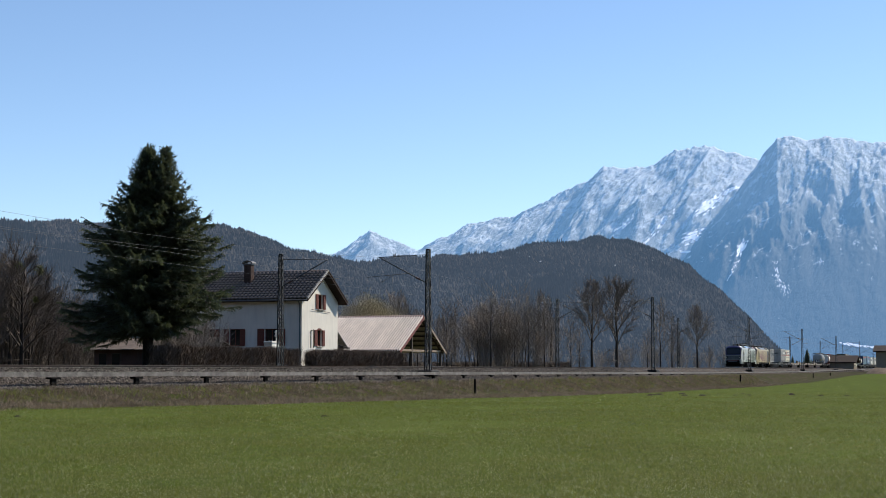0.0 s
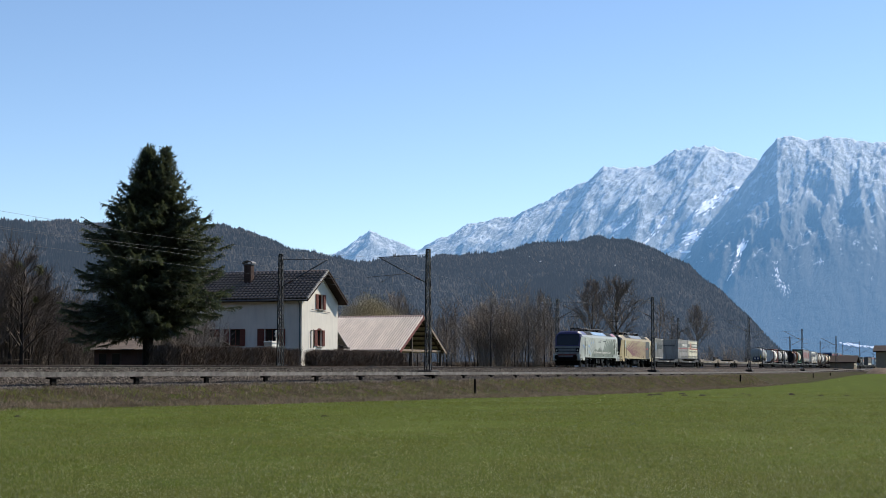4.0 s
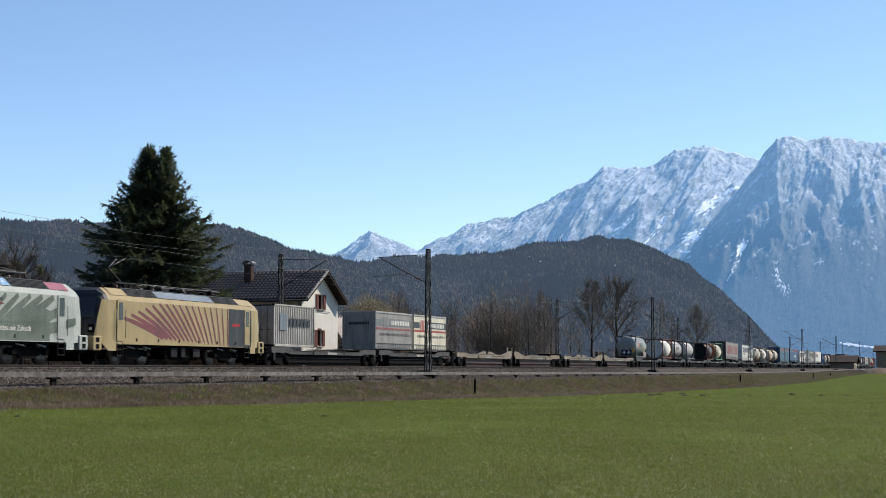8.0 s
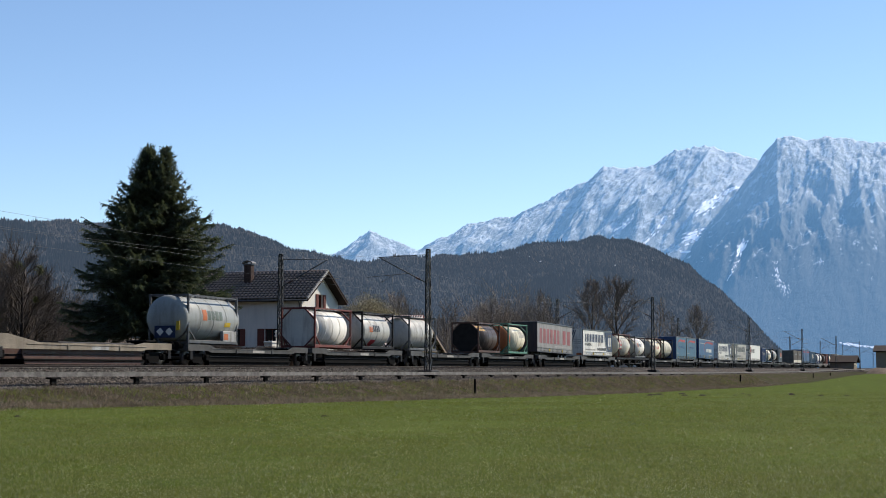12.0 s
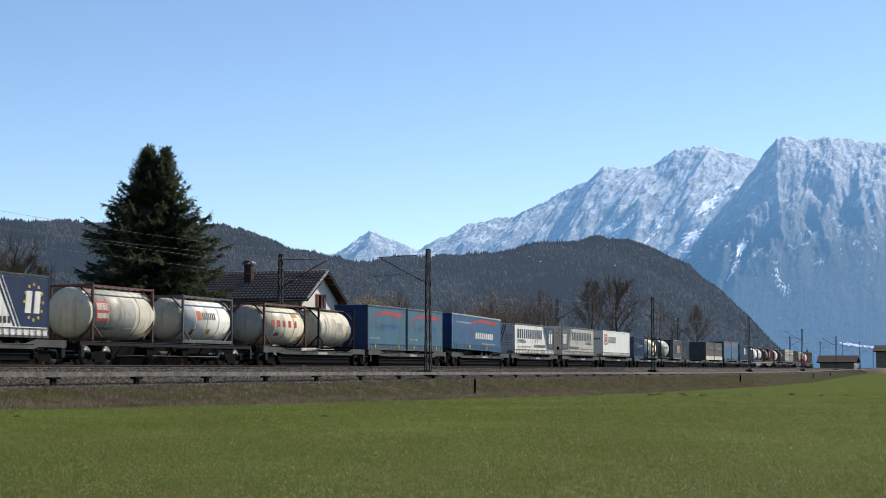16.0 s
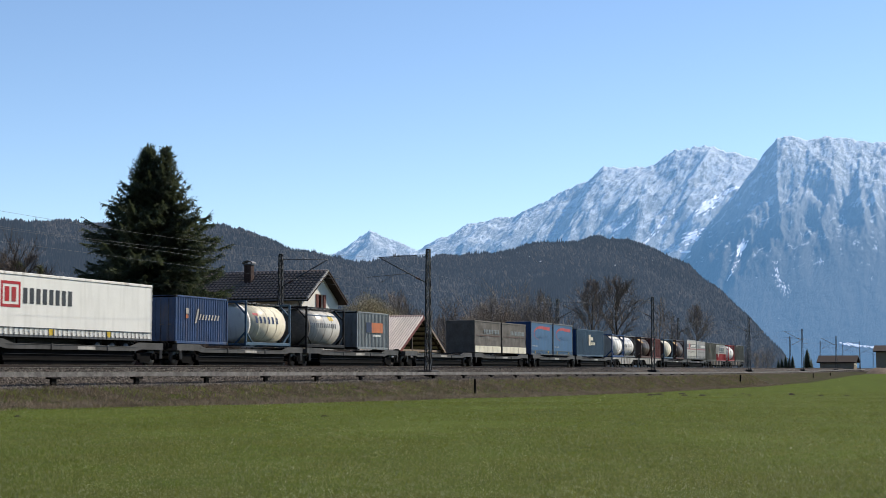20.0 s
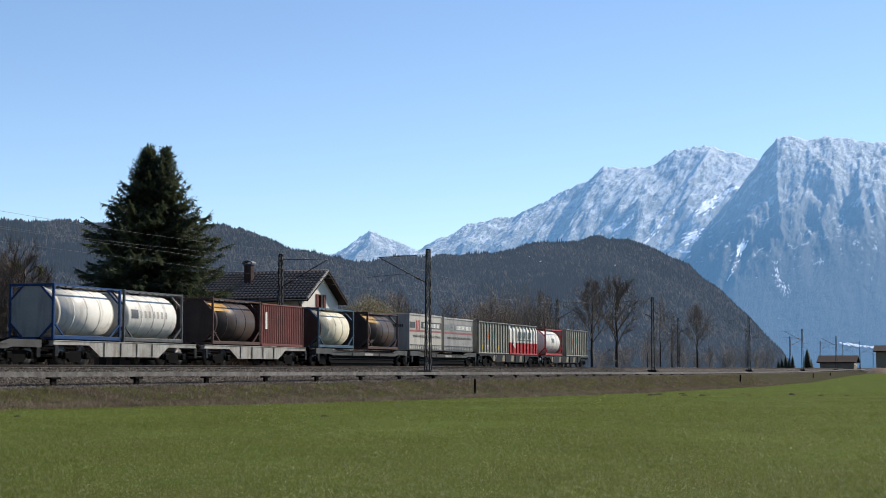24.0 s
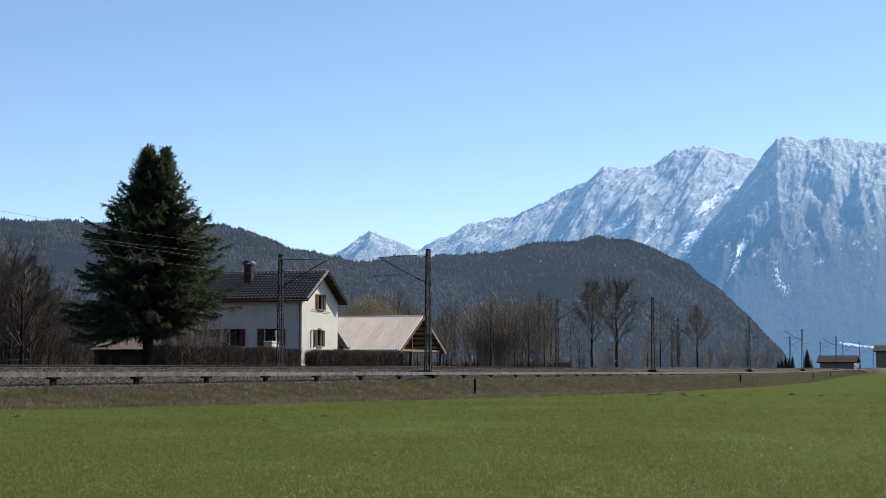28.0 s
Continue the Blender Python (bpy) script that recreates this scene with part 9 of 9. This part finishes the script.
def bank_straw():
    """Dead grass and stalks on the railway bank."""
    rnd = random.Random(10)
    g, green = Geo(), Geo()
    for k in range(150000):
        u = 40 + 200 * rnd.random() ** 1.4
        e = bank_edge(u)
        d = rnd.uniform(e - 0.5, -7.9)
        clump = noise.noise((u * 0.8, d * 1.1, 2.0))
        if clump < -0.25 and rnd.random() < 0.75:
            continue
        z = land(u, d) - 0.02
        h = rnd.uniform(0.03, 0.24) * (1 + 0.9 * clump)
        w = rnd.uniform(0.006, 0.02) * (0.5 + u / 110)
        a = rnd.uniform(0, 6.283)
        ln = rnd.uniform(0.3, 2.2) * h
        c, s = math.cos(a), math.sin(a)
        tuft = d > e * 0.5 - 4.4 and noise.noise((u * 0.35, d * 0.6, 8.0)) > -0.05 and rnd.random() < 0.3
        (green if tuft else g).add([(u - s * w, d + c * w, z), (u + s * w, d - c * w, z), (u + c * ln, d + s * ln, z + h)], [(0, 1, 2)])
    tagged(part("bank_grass", green, M_GRASS, at=along(0, 0, 0)), "patchy green grass along the top of the bank", "grass", kind="stuff")
    tagged(part("dead_grass", g, M_STRAW, at=along(0, 0, 0)), "matted straw-coloured dead grass on the bank", "grass", kind="stuff")


def molehill(x, y, r, seed):
    """A flat heap of crumbly dark soil."""
    rnd = random.Random(seed)
    vx = x + NEAR_FACE
    u, d = vx * SIN + y * COS, -vx * COS + y * SIN
    g = Geo()
    n = 9
    for f, h in ((1.0, -0.02), (0.7, 0.14 * r), (0.35, 0.26 * r)):
        for i in range(n):
            a = 6.283 * i / n
            k = f * r * rnd.uniform(0.75, 1.2)
            g.v.append((math.cos(a) * k, math.sin(a) * k, h * rnd.uniform(0.7, 1.3)))
    g.v.append((0, 0, 0.3 * r))
    for j in range(2):
        for i in range(n):
            g.f.append((j * n + i, j * n + (i + 1) % n, (j + 1) * n + (i + 1) % n, (j + 1) * n + i))
    g.f += [(2 * n + i, 2 * n + (i + 1) % n, 3 * n) for i in range(n)]
    g.s = [False] * len(g.f)
    tagged(part("molehill", g, M_SOIL, at=pose(x, y, land(u, d))), "low heap of dark soil in the meadow", "molehill", "molehills")


rnd = random.Random(40)
for k in range(26):
    y = 105 + rnd.uniform(-9, 13)
    molehill(column(rnd.uniform(1145, 1330) if k % 4 else rnd.uniform(1380, 1560)) * y, y, rnd.uniform(0.1, 0.3), k)
for px, y in ((35, 43.5), (576, 43.5), (905, 45)):
    molehill(column(px) * y, y, 0.12, px)

grass_field()
bank_straw()
roof_tiles()
motions()
